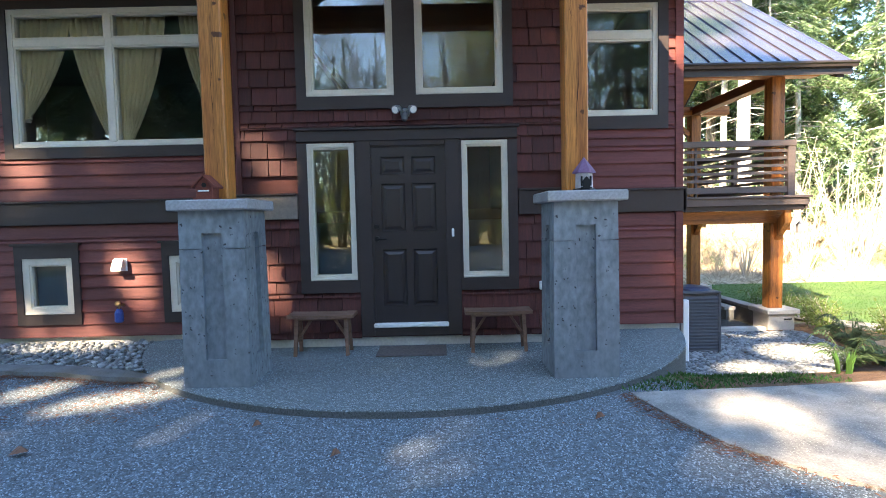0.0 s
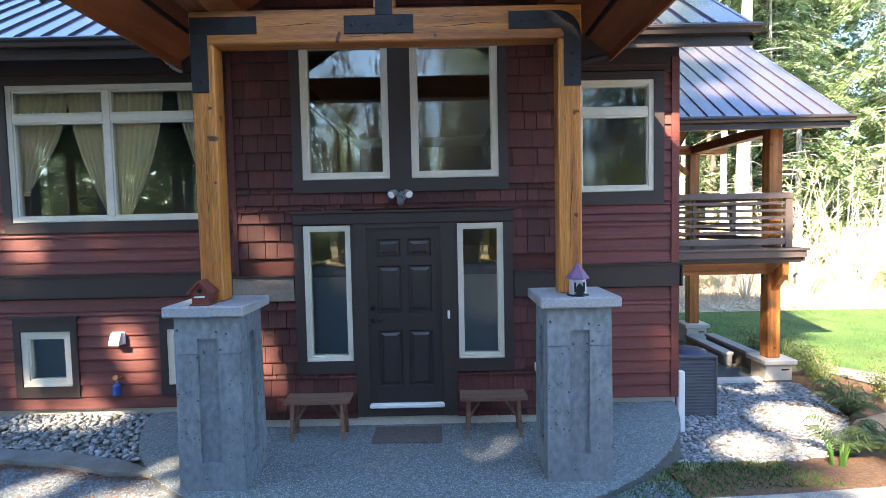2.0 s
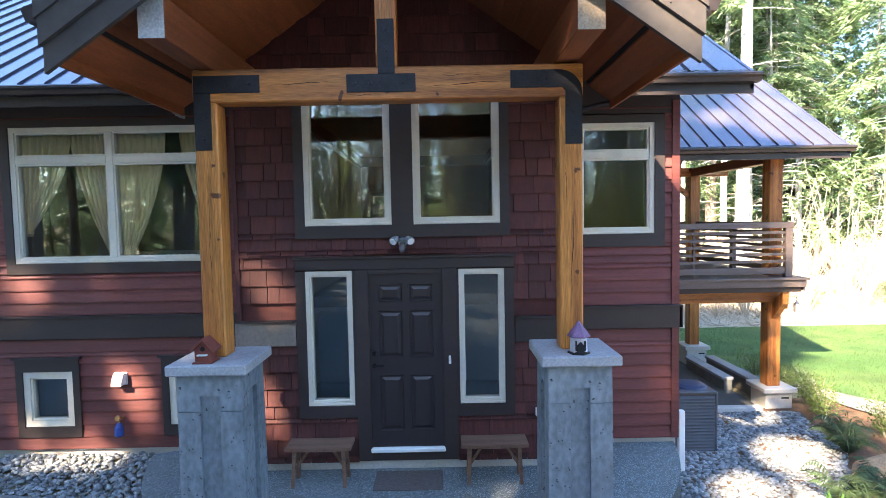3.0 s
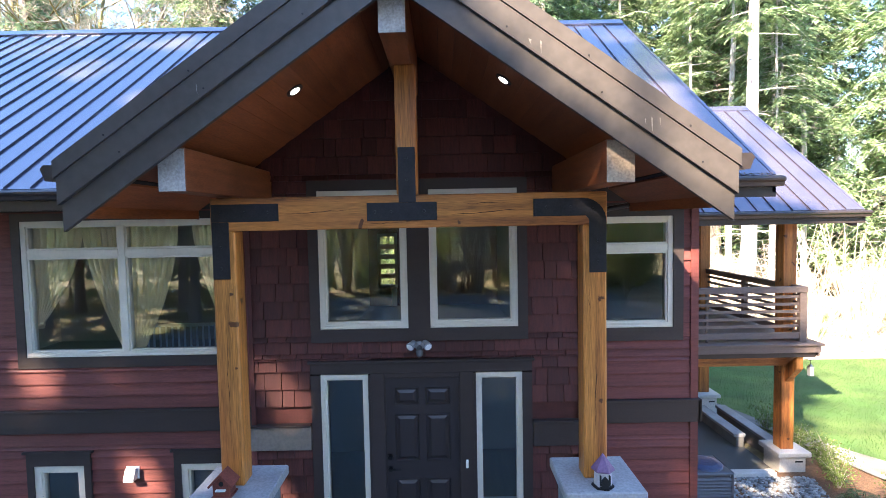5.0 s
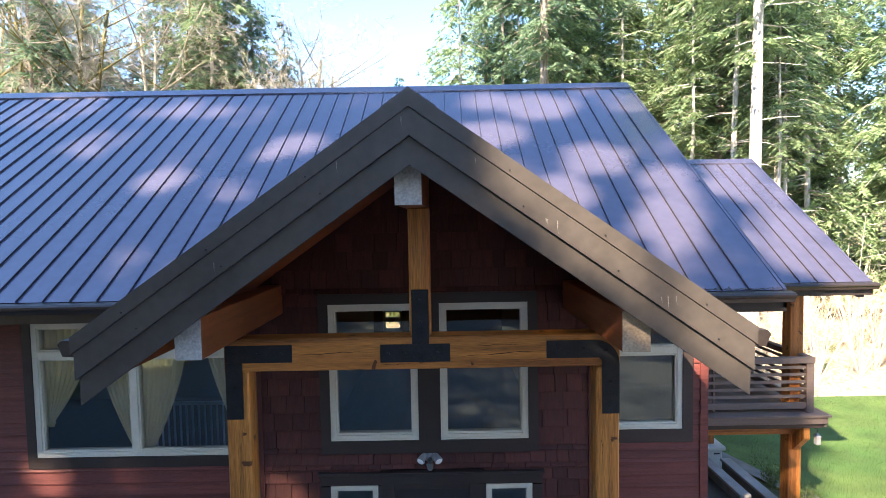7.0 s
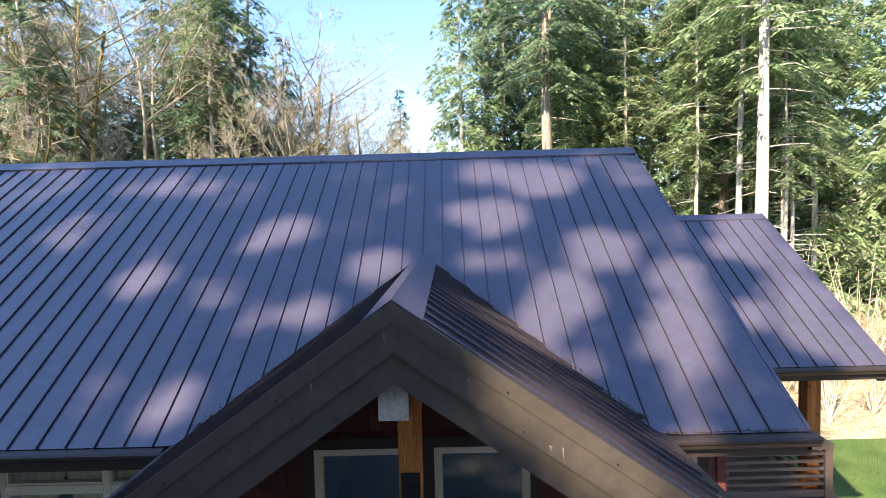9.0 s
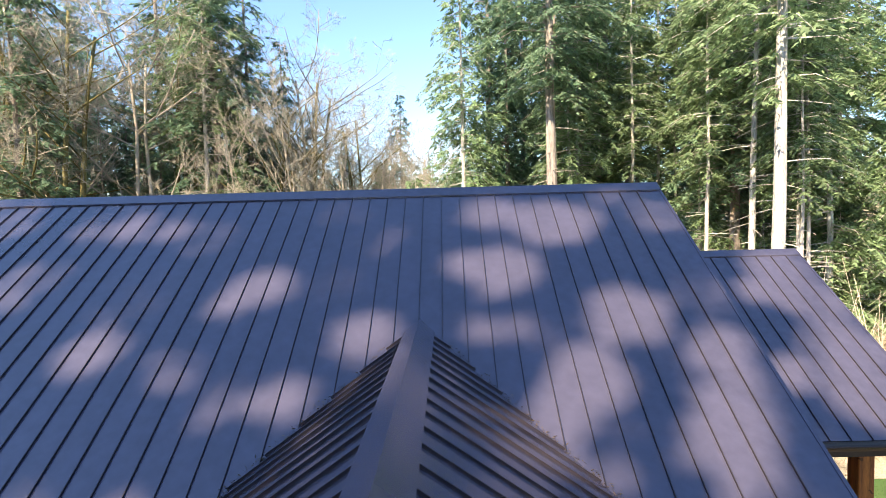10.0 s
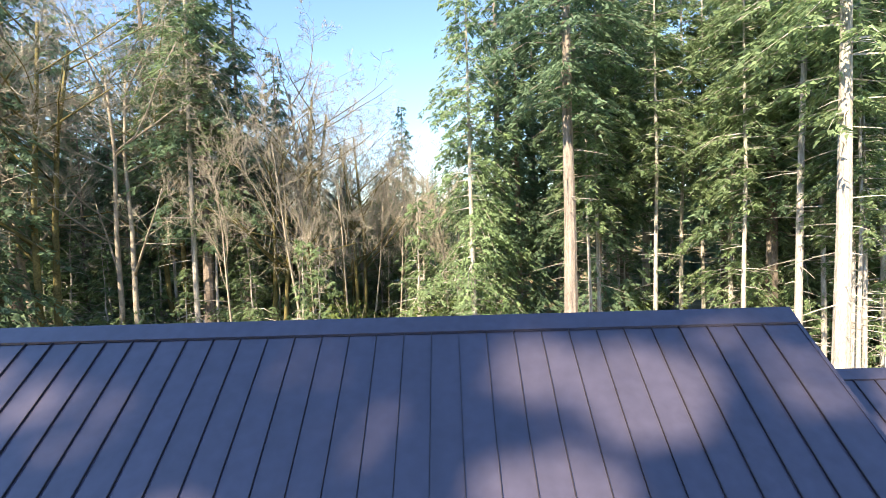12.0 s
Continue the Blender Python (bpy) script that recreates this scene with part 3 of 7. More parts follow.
window((-4.6, -3.4, 2.5, 4.2), 9.85, (0, 0, 0, 0), (-4.0,), label="rear window of the dining room")

# door unit: dark jambs, header with a crown, leaf with six panels
PANELS = [(a, b, c, d) for a, b in ((0.135, 0.425), (0.505, 0.795)) for c, d in ((1.92, 2.13), (1.235, 1.81), (0.33, 1.02))]
door = part("door", pierced(0.02, 0.91, 0.13, 2.262, 0.0, 0.03, PANELS), M_DOOR, house, "dark brown six-panel front door, closed")
part("door_core", boxes((0.021, 0.909, 0.026, 0.045, 0.131, 2.261)), M_DOOR, door)
each("door_jamb", [(-0.14, 0.02, -0.035, 0.1, -0.03, 2.32), (0.91, 1.08, -0.035, 0.1, -0.03, 2.32), (0.02, 0.91, -0.03, 0.1, 2.262, 2.32), (0.02, 0.91, -0.03, 0.05, -0.03, 0.075)], M_TRIM, door, bevel=0.004)
each("stop", [(0.02, 0.035, -0.012, 0.0, 0.13, 2.262), (0.895, 0.91, -0.012, 0.0, 0.13, 2.262), (0.035, 0.895, -0.012, 0.0, 2.247, 2.262)], M_TRIM, door)
part("threshold", boxes((0.01, 0.92, -0.06, 0.05, 0.075, 0.128), bevel=0.012), M_WHITE, door, "white metal threshold")
part("header", boxes((-0.85, 1.775, -0.045, 0.03, 2.322, 2.45), (-0.875, 1.8, -0.075, 0.03, 2.45, 2.48), bevel=0.005), M_TRIM, house, "dark header board with a crown over the door")
for px0, px1, pz0, pz1 in PANELS:
    if True:
        q = bmesh.new()
        ring = [(0, 0.0), (0.014, 0.02), (0.03, 0.02), (0.062, 0.004)]
        last = None
        for inset, dy in ring:
            loop = [q.verts.new((x, dy, z)) for x, z in ((px0 + inset, pz0 + inset), (px1 - inset, pz0 + inset), (px1 - inset, pz1 - inset), (px0 + inset, pz1 - inset))]
            if last:
                for i in range(4):
                    q.faces.new((last[i], last[(i + 1) % 4], loop[(i + 1) % 4], loop[i]))
            last = loop
        q.faces.new(last)
        part("door_panel", q, M_DOOR, door)
bm = tube_bm([(0.075, -0.05, 1.3), (0.075, 0.0, 1.3)], [0.028, 0.032], 14)
part("deadbolt", bm, M_BLACK, door, "round black deadbolt")
bm = tube_bm([(0.075, -0.03, 1.15), (0.075, 0.0, 1.15)], [0.03, 0.032], 14)
v, f = tube([(0.075, -0.045, 1.15), (0.13, -0.05, 1.152), (0.195, -0.045, 1.148)], [0.011, 0.01, 0.008], 8)
vs = [bm.verts.new(p) for p in v]
for q in f:
    bm.faces.new([vs[i] for i in q])
part("handle", bm, M_BLACK, door, "black lever handle")
bell = tagged(part("doorbell", boxes((0.975, 1.005, -0.06, -0.035, 1.16, 1.26), bevel=0.006), M_WHITE), "small white doorbell on the dark door jamb", "doorbell")

# belly band with its flashing
for x0, x1, y, m in ((XL, BL, YS, M_TRIM), (BR, XR + 0.03, YS, M_TRIM), (BL - 0.02, -0.86, YB, M_TAUPE), (1.785, BR + 0.02, YB, M_TRIM)):
    part("belly_band", boxes((x0, x1, y - 0.045, y + 0.03, 1.41, 1.695), bevel=0.004), m, house, "band board")
    part("band_flashing", boxes((x0, x1, y - 0.075, y + 0.02, 1.696, 1.72), bevel=0.004), M_TRIM, house)
part("belly_band", boxes((XR + 0.0, XR + 0.045, YS - 0.045, 9.9, 1.41, 1.695)), M_TRIM, house)
each("corner_board", [(XR - 0.1, XR, YS - 0.03, YS + 0.03, -0.09, 1.41), (XR - 0.1, XR, YS - 0.03, YS + 0.03, 1.72, 4.4)], M_SIDING, house)
each("corner_board", [(BL - 0.0, BL + 0.05, YB - 0.02, YB + 0.03, -0.05, 1.41), (BL, BL + 0.05, YB - 0.02, YB + 0.03, 1.72, 4.6), (BR - 0.05, BR, YB - 0.02, YB + 0.03, -0.05, 1.41), (BR - 0.05, BR, YB - 0.02, YB + 0.03, 1.72, 4.6)], M_SHINGLE, house)

# ---- main roof ----
PITCH = 0.695
EY, EZ = -0.05, 4.567       # eave of the main roof
RY = 5.26                   # its ridge
GX, GT, GS = 0.415, 6.385, 0.7   # entry gable: ridge x, ridge height, slope


def main_z(y):
    return EZ + PITCH * (y - EY)


def valley(x):
    return max(EY, EY + (GT - GS * abs(x - GX) - EZ) / PITCH - 0.06)


RIDGE = main_z(RY)
XE = 4.6
roof = part("roof", prism([(EY + 0.02, EZ - 0.2), (EY + 0.02, EZ - 0.012), (RY, RIDGE - 0.012), (2 * RY - EY, EZ - 0.012), (2 * RY - EY, EZ - 0.2), (RY, RIDGE - 0.2)], "x", 3.0, XE - 0.02), M_GUTTER, house, "brown standing-seam metal roof")
part("roof_deck", prism([(EY + 0.02, EZ - 0.2), (EY + 0.02, EZ - 0.012), (RY, RIDGE - 0.012), (2 * RY - EY, EZ - 0.012), (2 * RY - EY, EZ - 0.2), (RY, RIDGE - 0.2)], "x", XL - 0.6, -2.2), M_GUTTER, house)
part("roof_deck", prism([(2.7, main_z(2.7) - 0.2), (2.7, main_z(2.7) - 0.012), (RY, RIDGE - 0.012), (2 * RY - EY, EZ - 0.012), (2 * RY - EY, EZ - 0.2), (RY, RIDGE - 0.2)], "x", -2.2, 3.0), M_GUTTER, house)
part("ridge_cap", prism([(RY - 0.19, RIDGE - 0.19 * PITCH + 0.012), (RY - 0.19, RIDGE - 0.19 * PITCH + 0.04), (RY, RIDGE + 0.05), (RY + 0.19, RIDGE - 0.19 * PITCH + 0.04), (RY + 0.19, RIDGE - 0.19 * PITCH + 0.012), (RY, RIDGE + 0.02)], "x", XL - 0.6, XE + 0.01), M_ROOF, house, "bent metal ridge cap")
for s in (1, -1):
    a, b = (EY, RY) if s > 0 else (2 * RY - EY, RY)
    part("rake_trim", prism([(a, EZ - 0.2), (a, EZ + 0.015), (b, RIDGE + 0.02), (b, RIDGE - 0.2)], "x", XE - 0.02, XE + 0.02), M_ROOF, house)
each("frieze", [(XL, BL, YS - 0.012, YS + 0.03, 4.31, 4.83), (BR, XR, YS - 0.012, YS + 0.03, 4.24, 4.83)], M_TRIM, house)


def gutter_profile(y, z):
    return [(y, z), (y - 0.02, z + 0.005), (y - 0.1, z - 0.01), (y - 0.125, z - 0.03), (y - 0.125, z - 0.055), (y - 0.1, z - 0.075), (y - 0.085, z - 0.12), (y, z - 0.125)]


def gutter(x0, x1, y, z):
    g = part("gutter", prism(gutter_profile(y, z), "x", x0, x1), M_GUTTER, house, "dark metal gutter")
    part("fascia", boxes((x0, x1 - 0.04, y, y + 0.03, z - 0.24, z - 0.0)), M_GUTTER, house)
    return g


gutter(XL - 0.6, -2.3, EY, EZ - 0.01)
gutter(3.05, XE + 0.06, EY, EZ - 0.01)

# ---- wing roof over the side deck ----
WX, WY, WZ, WR, WS = 8.58, 3.64, 4.17, 7.5, 0.695
WT = WZ + WS * (WR - WY)
wing = part("roof", prism([(WY + 0.02, WZ - 0.14), (WY + 0.02, WZ - 0.012), (WR, WT - 0.012), (2 * WR - WY, WZ - 0.012), (2 * WR - WY, WZ - 0.14), (WR, WT - 0.14)], "x", XR + 0.3, WX - 0.02), M_SOFFIT, house, "metal roof over the side deck")
part("ridge_cap", prism([(WR - 0.17, WT - 0.17 * WS + 0.012), (WR - 0.17, WT - 0.17 * WS + 0.035), (WR, WT + 0.04), (WR + 0.17, WT - 0.17 * WS + 0.035), (WR + 0.17, WT - 0.17 * WS + 0.012), (WR, WT + 0.015)], "x", XR + 0.3, WX), M_ROOF, house)
for a in (WY, 2 * WR - WY):
    part("rake_trim", prism([(a, WZ - 0.16), (a, WZ + 0.012), (WR, WT + 0.015), (WR, WT - 0.16)], "x", WX - 0.02, WX + 0.02), M_ROOF, house)
gutter(XR + 0.1, WX + 0.08, WY, WZ - 0.01)
part("outrigger", prism([(WY + 0.05, WZ - 0.18), (WY + 0.05, WZ - 0.3), (WY + 0.35, WZ - 0.16), (WY + 0.3, WZ + 0.02)], "x", WX - 0.22, WX - 0.08), M_TRIM, house)

# ---- entry porch ----
porch = thing("entry_porch", (GX, -1.15, SLAB), "gabled timber-framed entry porch with metal roof", "porch")
PF, PEL, PER = -2.2, -2.13, 2.97


def gab(x):
    return GT - GS * abs(x - GX)


proof = part("roof", prism([(PEL, gab(PEL) - 0.3), (PEL, gab(PEL) - 0.012), (GX, GT - 0.012), (PER, gab(PER) - 0.012), (PER, gab(PER) - 0.3), (GX, GT - 0.3)], "y", PF + 0.03, 0.02), M_TRIM, porch, "gabled metal porch roof")
# roof behind the wall line narrows to the valleys
for s, edge in ((-1, PEL), (1, PER)):
    vb = [(GX, 0.02, GT - 0.012), (edge, 0.02, gab(edge) - 0.012), (edge, valley(edge) + 0.06, gab(edge) - 0.012), (GX, valley(GX) + 0.06, GT - 0.012)]
    vv = vb + [(x, y, z - 0.12) for x, y, z in vb]
    raw("roof_deck", vv, [(0, 1, 2, 3), (7, 6, 5, 4), (0, 4, 5, 1), (1, 5, 6, 2), (2, 6, 7, 3), (3, 7, 4, 0)], M_GUTTER, porch)
for s, edge in ((-1, PEL), (1, PER)):
    def low(x, d):
        return (x, gab(x) - d)
    def rake(name, y0, y1, d0, d1, xe, m):
        part(name, prism([low(GX, d0), low(xe, d0), low(xe, d1), low(GX, d1)], "y", y0, y1), m, porch)
    rake("rake_cap", PF - 0.045, PF + 0.06, -0.02, 0.11, edge + s * 0.015, M_BARGE)
    rake("barge_board", PF - 0.03, PF + 0.03, 0.112, 0.32, edge, M_BARGE)
    rake("barge_board", PF + 0.005, PF + 0.045, 0.322, 0.53, edge - s * 0.012, M_BARGE)
    part("gutter", prism([(edge + s * k[0], gab(edge) - 0.02 + k[1]) for k in ((0, 0), (0.1, 0), (0.125, -0.03), (0.11, -0.07), (0.09, -0.12), (0, -0.125))], "y", PF - 0.02, EY - 0.0), M_GUTTER, porch)
    part("eave_fascia", boxes((min(edge, edge - s * 0.03), max(edge, edge - s * 0.03), PF + 0.05, 0.0, gab(edge) - 0.42, gab(edge) - 0.25)), M_SOFFIT, porch)
for s, edge in ((-1, PEL), (1, PER)):
    a, b, c = edge - s * 0.03, edge - s * 0.28, edge - s * 0.31
    part("eave_board", prism([(a, gab(a) - 0.302), (b, gab(b) - 0.302), (b, gab(b) - 0.345), (a, gab(a) - 0.345)], "y", PF + 0.05, 0.0), M_SOFFIT, porch, "red-brown outer eave board")
    part("eave_gap", prism([(b, gab(b) - 0.302), (c, gab(c) - 0.302), (c, gab(c) - 0.326), (b, gab(b) - 0.326)], "y", PF + 0.05, 0.0), M_DARK, porch, "dark vent slot")
for x in (-1.75, -1.1, -0.35, 1.15, 1.85, 2.6):
    part("nail_head", tube_bm([(x, PF - 0.05, gab(x) - 0.075), (x, PF - 0.044, gab(x) - 0.075)], [0.007, 0.009], 8), M_IRON, porch)
    part("nail_head", tube_bm([(x + 0.1, PF - 0.034, gab(x + 0.1) - 0.27), (x + 0.1, PF - 0.029, gab(x + 0.1) - 0.27)], [0.006, 0.008], 8), M_IRON, porch)
for k, (x, down, ln_, wide_) in enumerate(((-0.12, 0.12, 0.11, 0.005), (-1.05, 0.2, 0.1, 0.004), (0.36, 0.14, 0.09, 0.006), (1.42, 0.24, 0.05, 0.012), (1.5, 0.2, 0.12, 0.005), (2.32, 0.2, 0.14, 0.006), (2.38, 0.16, 0.08, 0.004), (2.27, 0.24, 0.06, 0.004), (0.9, 0.15, 0.07, 0.004))):
    z0, y0 = gab(x) - down, PF - 0.0315
    raw("streak", [(x - wide_, y0, z0), (x + wide_, y0, z0 - 0.01), (x + wide_ * 0.6, y0, z0 - ln_ * 0.6), (x + 0.012, y0, z0 - ln_), (x - wide_ * 0.5, y0, z0 - ln_ * 0.5)], [(0, 1, 2, 3, 4)], M_DROPPING, porch, "pale bird dropping")
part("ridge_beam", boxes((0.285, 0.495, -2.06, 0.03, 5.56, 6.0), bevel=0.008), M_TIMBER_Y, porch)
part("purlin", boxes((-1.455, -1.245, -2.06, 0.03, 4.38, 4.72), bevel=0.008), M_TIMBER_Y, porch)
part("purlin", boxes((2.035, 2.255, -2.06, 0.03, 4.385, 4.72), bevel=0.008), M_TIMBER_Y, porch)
for x0, x1, z0, z1, m in ((0.285, 0.495, 5.56, 5.86, M_ENDGRAIN), (-1.455, -1.245, 4.38, 4.71, M_ENDGRAIN), (2.035, 2.255, 4.385, 4.71, M_ENDTAN)):
    part("beam_end", boxes((x0 + 0.001, x1 - 0.001, -2.066, -2.0615, z0 + 0.001, z1 - 0.001)), m, porch, "weathered beam end")
part("beam", boxes((-1.425, 2.29, -1.25, -1.03, 4.05, 4.36), bevel=0.012), M_TIMBER_X, porch, "amber timber tie beam")
part("king_post", boxes((0.325, 0.525, -1.24, -1.04, 4.36, 5.56), bevel=0.012), M_TIMBER, porch)
part("post", boxes((-1.42, -1.2, -1.25, -1.03, 1.6, 4.05), bevel=0.014), M_TIMBER, porch, "square amber timber post")
part("post", boxes((2.065, 2.285, -1.25, -1.03, 1.61, 4.05), bevel=0.014), M_TIMBER, porch, "square amber timber post")
YP = -1.25


def plate(rows, bolts):
    bm = boxes(*[(a, b, YP - 0.012, YP - 0.001, c, d) for a, b, c, d in rows], bevel=0.003)
    pl = part("steel_plate", bm, M_IRON, porch, "black steel bracket plate")
    for x, z in bolts:
        part("bolt", tube_bm([(x, YP - 0.026, z), (x, YP - 0.011, z)], [0.013, 0.015], 6), M_IRON, pl)


plate([(0.045, 0.7, 4.12, 4.29), (0.345, 0.505, 4.291, 4.8)], [(0.12, 4.205), (0.27, 4.205), (0.58, 4.205), (0.425, 4.5), (0.425, 4.7)])
plate([(-1.41, -0.78, 4.135, 4.3), (-1.41, -1.25, 3.6, 4.134)], [(-1.33, 4.22), (-1.1, 4.22), (-0.88, 4.22), (-1.33, 3.9), (-1.33, 3.7)])
bend = [(2.06 + 0.22 * math.sin(a), 4.08 + 0.22 * math.cos(a)) for a in np.linspace(0, math.pi / 2, 9)]
curved = part("steel_plate", prism([(1.6, 4.135), (1.6, 4.3)] + bend + [(2.28, 3.6), (2.12, 3.6), (2.12, 4.1), (2.09, 4.135)], "y", YP - 0.012, YP - 0.001), M_IRON, porch, "black steel bracket with a rounded corner")
for x, z in ((1.72, 4.22), (1.95, 4.22), (2.16, 4.2), (2.2, 3.9), (2.2, 3.7)):
    part("bolt", tube_bm([(x, YP - 0.026, z), (x, YP - 0.011, z)], [0.013, 0.015], 6), M_IRON, curved)
def crack(seed, x0, z0, dx, dz, width):
    """A drying crack: a thin ragged dark sliver on the face of a timber."""
    r = random.Random(seed)
    n = 9
    line = [(x0 + dx * i / n + (r.uniform(-0.008, 0.008) if dz > dx else 0), z0 + dz * i / n + (r.uniform(-0.008, 0.008) if dx >= dz else 0)) for i in range(n + 1)]
    w = [width * math.sin(math.pi * i / n) * r.uniform(0.5, 1.1) for i in range(n + 1)]
    side = (0, 1) if dx >= dz else (1, 0)
    verts = [(p[0] + side[0] * k * w[i], YP - 0.0015, p[1] + side[1] * k * w[i]) for i, p in enumerate(line) for k in (-1, 1)]
    raw("crack", verts, [(2 * i, 2 * i + 2, 2 * i + 3, 2 * i + 1) for i in range(n)], M_CRACK, porch)


for k, (x0, z0, dx, dz, w) in enumerate(((-0.72, 4.2, 0.62, 0.03, 0.004), (0.78, 4.16, 0.75, 0.05, 0.005), (0.9, 4.27, 0.5, 0.0, 0.003), (-1.31, 2.1, 0.0, 0.9, 0.003), (2.17, 1.9, 0.02, 1.1, 0.004), (2.12, 3.0, 0.0, 0.5, 0.003), (0.0, 4.1, 0.4, 0.0, 0.003))):
    crack(k, x0, z0, dx, dz, w)
for x in (-0.61, 1.35):
    zz = gab(x) - 0.31
    s = 1 if x < GX else -1
    lamp = thing("recessed_lamp", (x, -1.2, zz), "lit round recessed lamp in the wooden porch soffit", "lamp", "porch soffit lamps")
    up = Vector((-GS * s, 0, 1)).normalized()
    c = Vector((x, -1.2, zz + 0.0))
    part("trim_ring", tube_bm([c + up * 0.03, c - up * 0.016], [0.085, 0.085], 20), M_TRIM, lamp)
    part("bulb", tube_bm([c - up * 0.015, c - up * 0.021], [0.048, 0.044], 20), M_LAMP, lamp, "glowing bulb")

# ---- concrete pillars ----


def pillar(cx, cy, top, label):
    th = thing("concrete_pillar", (cx, cy, SLAB), label, "pillar", "porch pillars")
    h, w = 0.305, 0.262
    bm = boxes((cx - w, cx + w, cy - w, cy + w, SLAB - 0.02, top - 0.1))
    z0, z1, pz0, pz1, pw = SLAB - 0.02, top - 0.1, 0.1, 1.29, 0.095
    for side in range(4):
        rows = [(-h, -pw, pz0, pz1), (pw, h, pz0, pz1), (-h, h, z0, pz0), (-h, h, pz1 - 0.0, z1)]
        for a, b, c, d in rows:
            for e0, e1 in ((c, min(d, 1.14)), (max(c, 1.146), d)):
                if e1 - e0 < 0.01:
                    continue
                if side == 0:
                    r = (cx + a, cx + b, cy - h, cy - w, e0, e1)
                elif side == 1:
                    r = (cx + a, cx + b, cy + w, cy + h, e0, e1)
                elif side == 2:
                    r = (cx - h + 0.001, cx - w, cy + max(a, -w), cy + min(b, w), e0, e1)
                else:
                    r = (cx + w, cx + h - 0.001, cy + max(a, -w), cy + min(b, w), e0, e1)
                box(bm, *r)
    for v in bm.verts:
        k = 1.0 - 0.035 * (v.co.z - SLAB) / 1.6
        v.co.x, v.co.y = cx + (v.co.x - cx) * k * 1.02, cy + (v.co.y - cy) * k * 1.02
    part("shaft", bm, M_CONCRETE, th, "pitted cast concrete shaft with sunk panels")
    c = 0.375
    bm = boxes((cx - c, cx + c, cy - c, cy + c, top - 0.1, top), bevel=0.012)
    part("cap", bm, M_CAP, th, "thick pale cap slab")
    return th


pillar(-1.28, -1.18, 1.6, "grey cast concrete pillar with cap under a porch post")
pillar(2.2, -1.148, 1.61, "grey cast concrete pillar with cap under a porch post")

# ---- side deck ----
deck = thing("side_deck", (6.0, 5.8, -1.0), "raised side deck with brown slatted railing and timber posts", "deck")
DX, DF, DB = 7.82, 3.58, 9.4
for k in range(28):
    y0 = DF + 0.04 + k * 0.2
    part("deck_board", boxes((XR + 0.05, DX - 0.02, y0, y0 + 0.192, 1.635, 1.672)), M_DECK, deck)
part("rim_board", boxes((XR + 0.05, DX, DF + 0.02, DF + 0.06, 1.5, 1.632), bevel=0.004), M_DECK, deck)
part("nosing", boxes((XR + 0.05, DX + 0.04, DF - 0.02, DF + 0.04, 1.634, 1.676), bevel=0.006), M_DECK, deck)
part("rim_board", boxes((XR + 0.05, DX - 0.06, DF + 0.08, DF + 0.12, 1.4, 1.5), bevel=0.004), M_TRIM, deck)
part("rim_board", boxes((DX - 0.04, DX, DF + 0.06, DB, 1.42, 1.632), bevel=0.004), M_DECK, deck)
part("nosing", boxes((DX - 0.02, DX + 0.04, DF + 0.04, DB, 1.634, 1.676), bevel=0.006), M_DECK, deck)
part("beam", boxes((XR + 0.05, 7.66, 4.0, 4.24, 1.15, 1.4), bevel=0.01), M_TIMBER_X, deck)
part("beam", boxes((XR + 0.05, 7.66, 7.35, 7.6, 1.15, 1.4), bevel=0.01), M_TIMBER_X, deck)
for k in range(7):
    part("joist", boxes((4.5 + k * 0.5, 4.55 + k * 0.5, DF + 0.13, 9.2, 1.42, 1.63)), M_DECK, deck)
# railing: front and side runs, with boards between rails
RYF, RXS = 3.78, 7.62
part("top_rail", boxes((XR + 0.05, RXS + 0.03, RYF - 0.05, RYF + 0.07, 2.62, 2.735), bevel=0.006), M_DECK, deck)
part("bottom_rail", boxes((XR + 0.05, RXS - 0.1, RYF - 0.02, RYF + 0.04, 1.74, 1.86), bevel=0.006), M_DECK, deck)
for k in range(5):
    z = 1.95 + k * 0.14
    part("rail_slat", boxes((XR + 0.05, RXS - 0.1, RYF - 0.005, RYF + 0.02, z, z + 0.055)), M_DECK, deck)
    part("rail_slat", boxes((RXS - 0.05, RXS - 0.02, RYF + 0.08, 9.2, z, z + 0.055)), M_DECK, deck)
part("rail_post", boxes((RXS - 0.12, RXS + 0.02, RYF - 0.04, RYF + 0.06, 1.676, 2.62), bevel=0.006), M_DECK, deck)
part("rail_post", boxes((5.75, 5.79, RYF + 0.022, RYF + 0.06, 1.676, 2.62)), M_DECK, deck)
part("rail_post", boxes((RXS - 0.08, RXS + 0.02, 5.7, 5.8, 1.676, 2.62)), M_DECK, deck)
part("top_rail", boxes((RXS - 0.1, RXS + 0.03, RYF + 0.075, 9.2, 2.62, 2.735), bevel=0.006), M_DECK, deck)
part("bottom_rail", boxes((RXS - 0.06, RXS, RYF + 0.08, 9.2, 1.74, 1.86), bevel=0.006), M_DECK, deck)
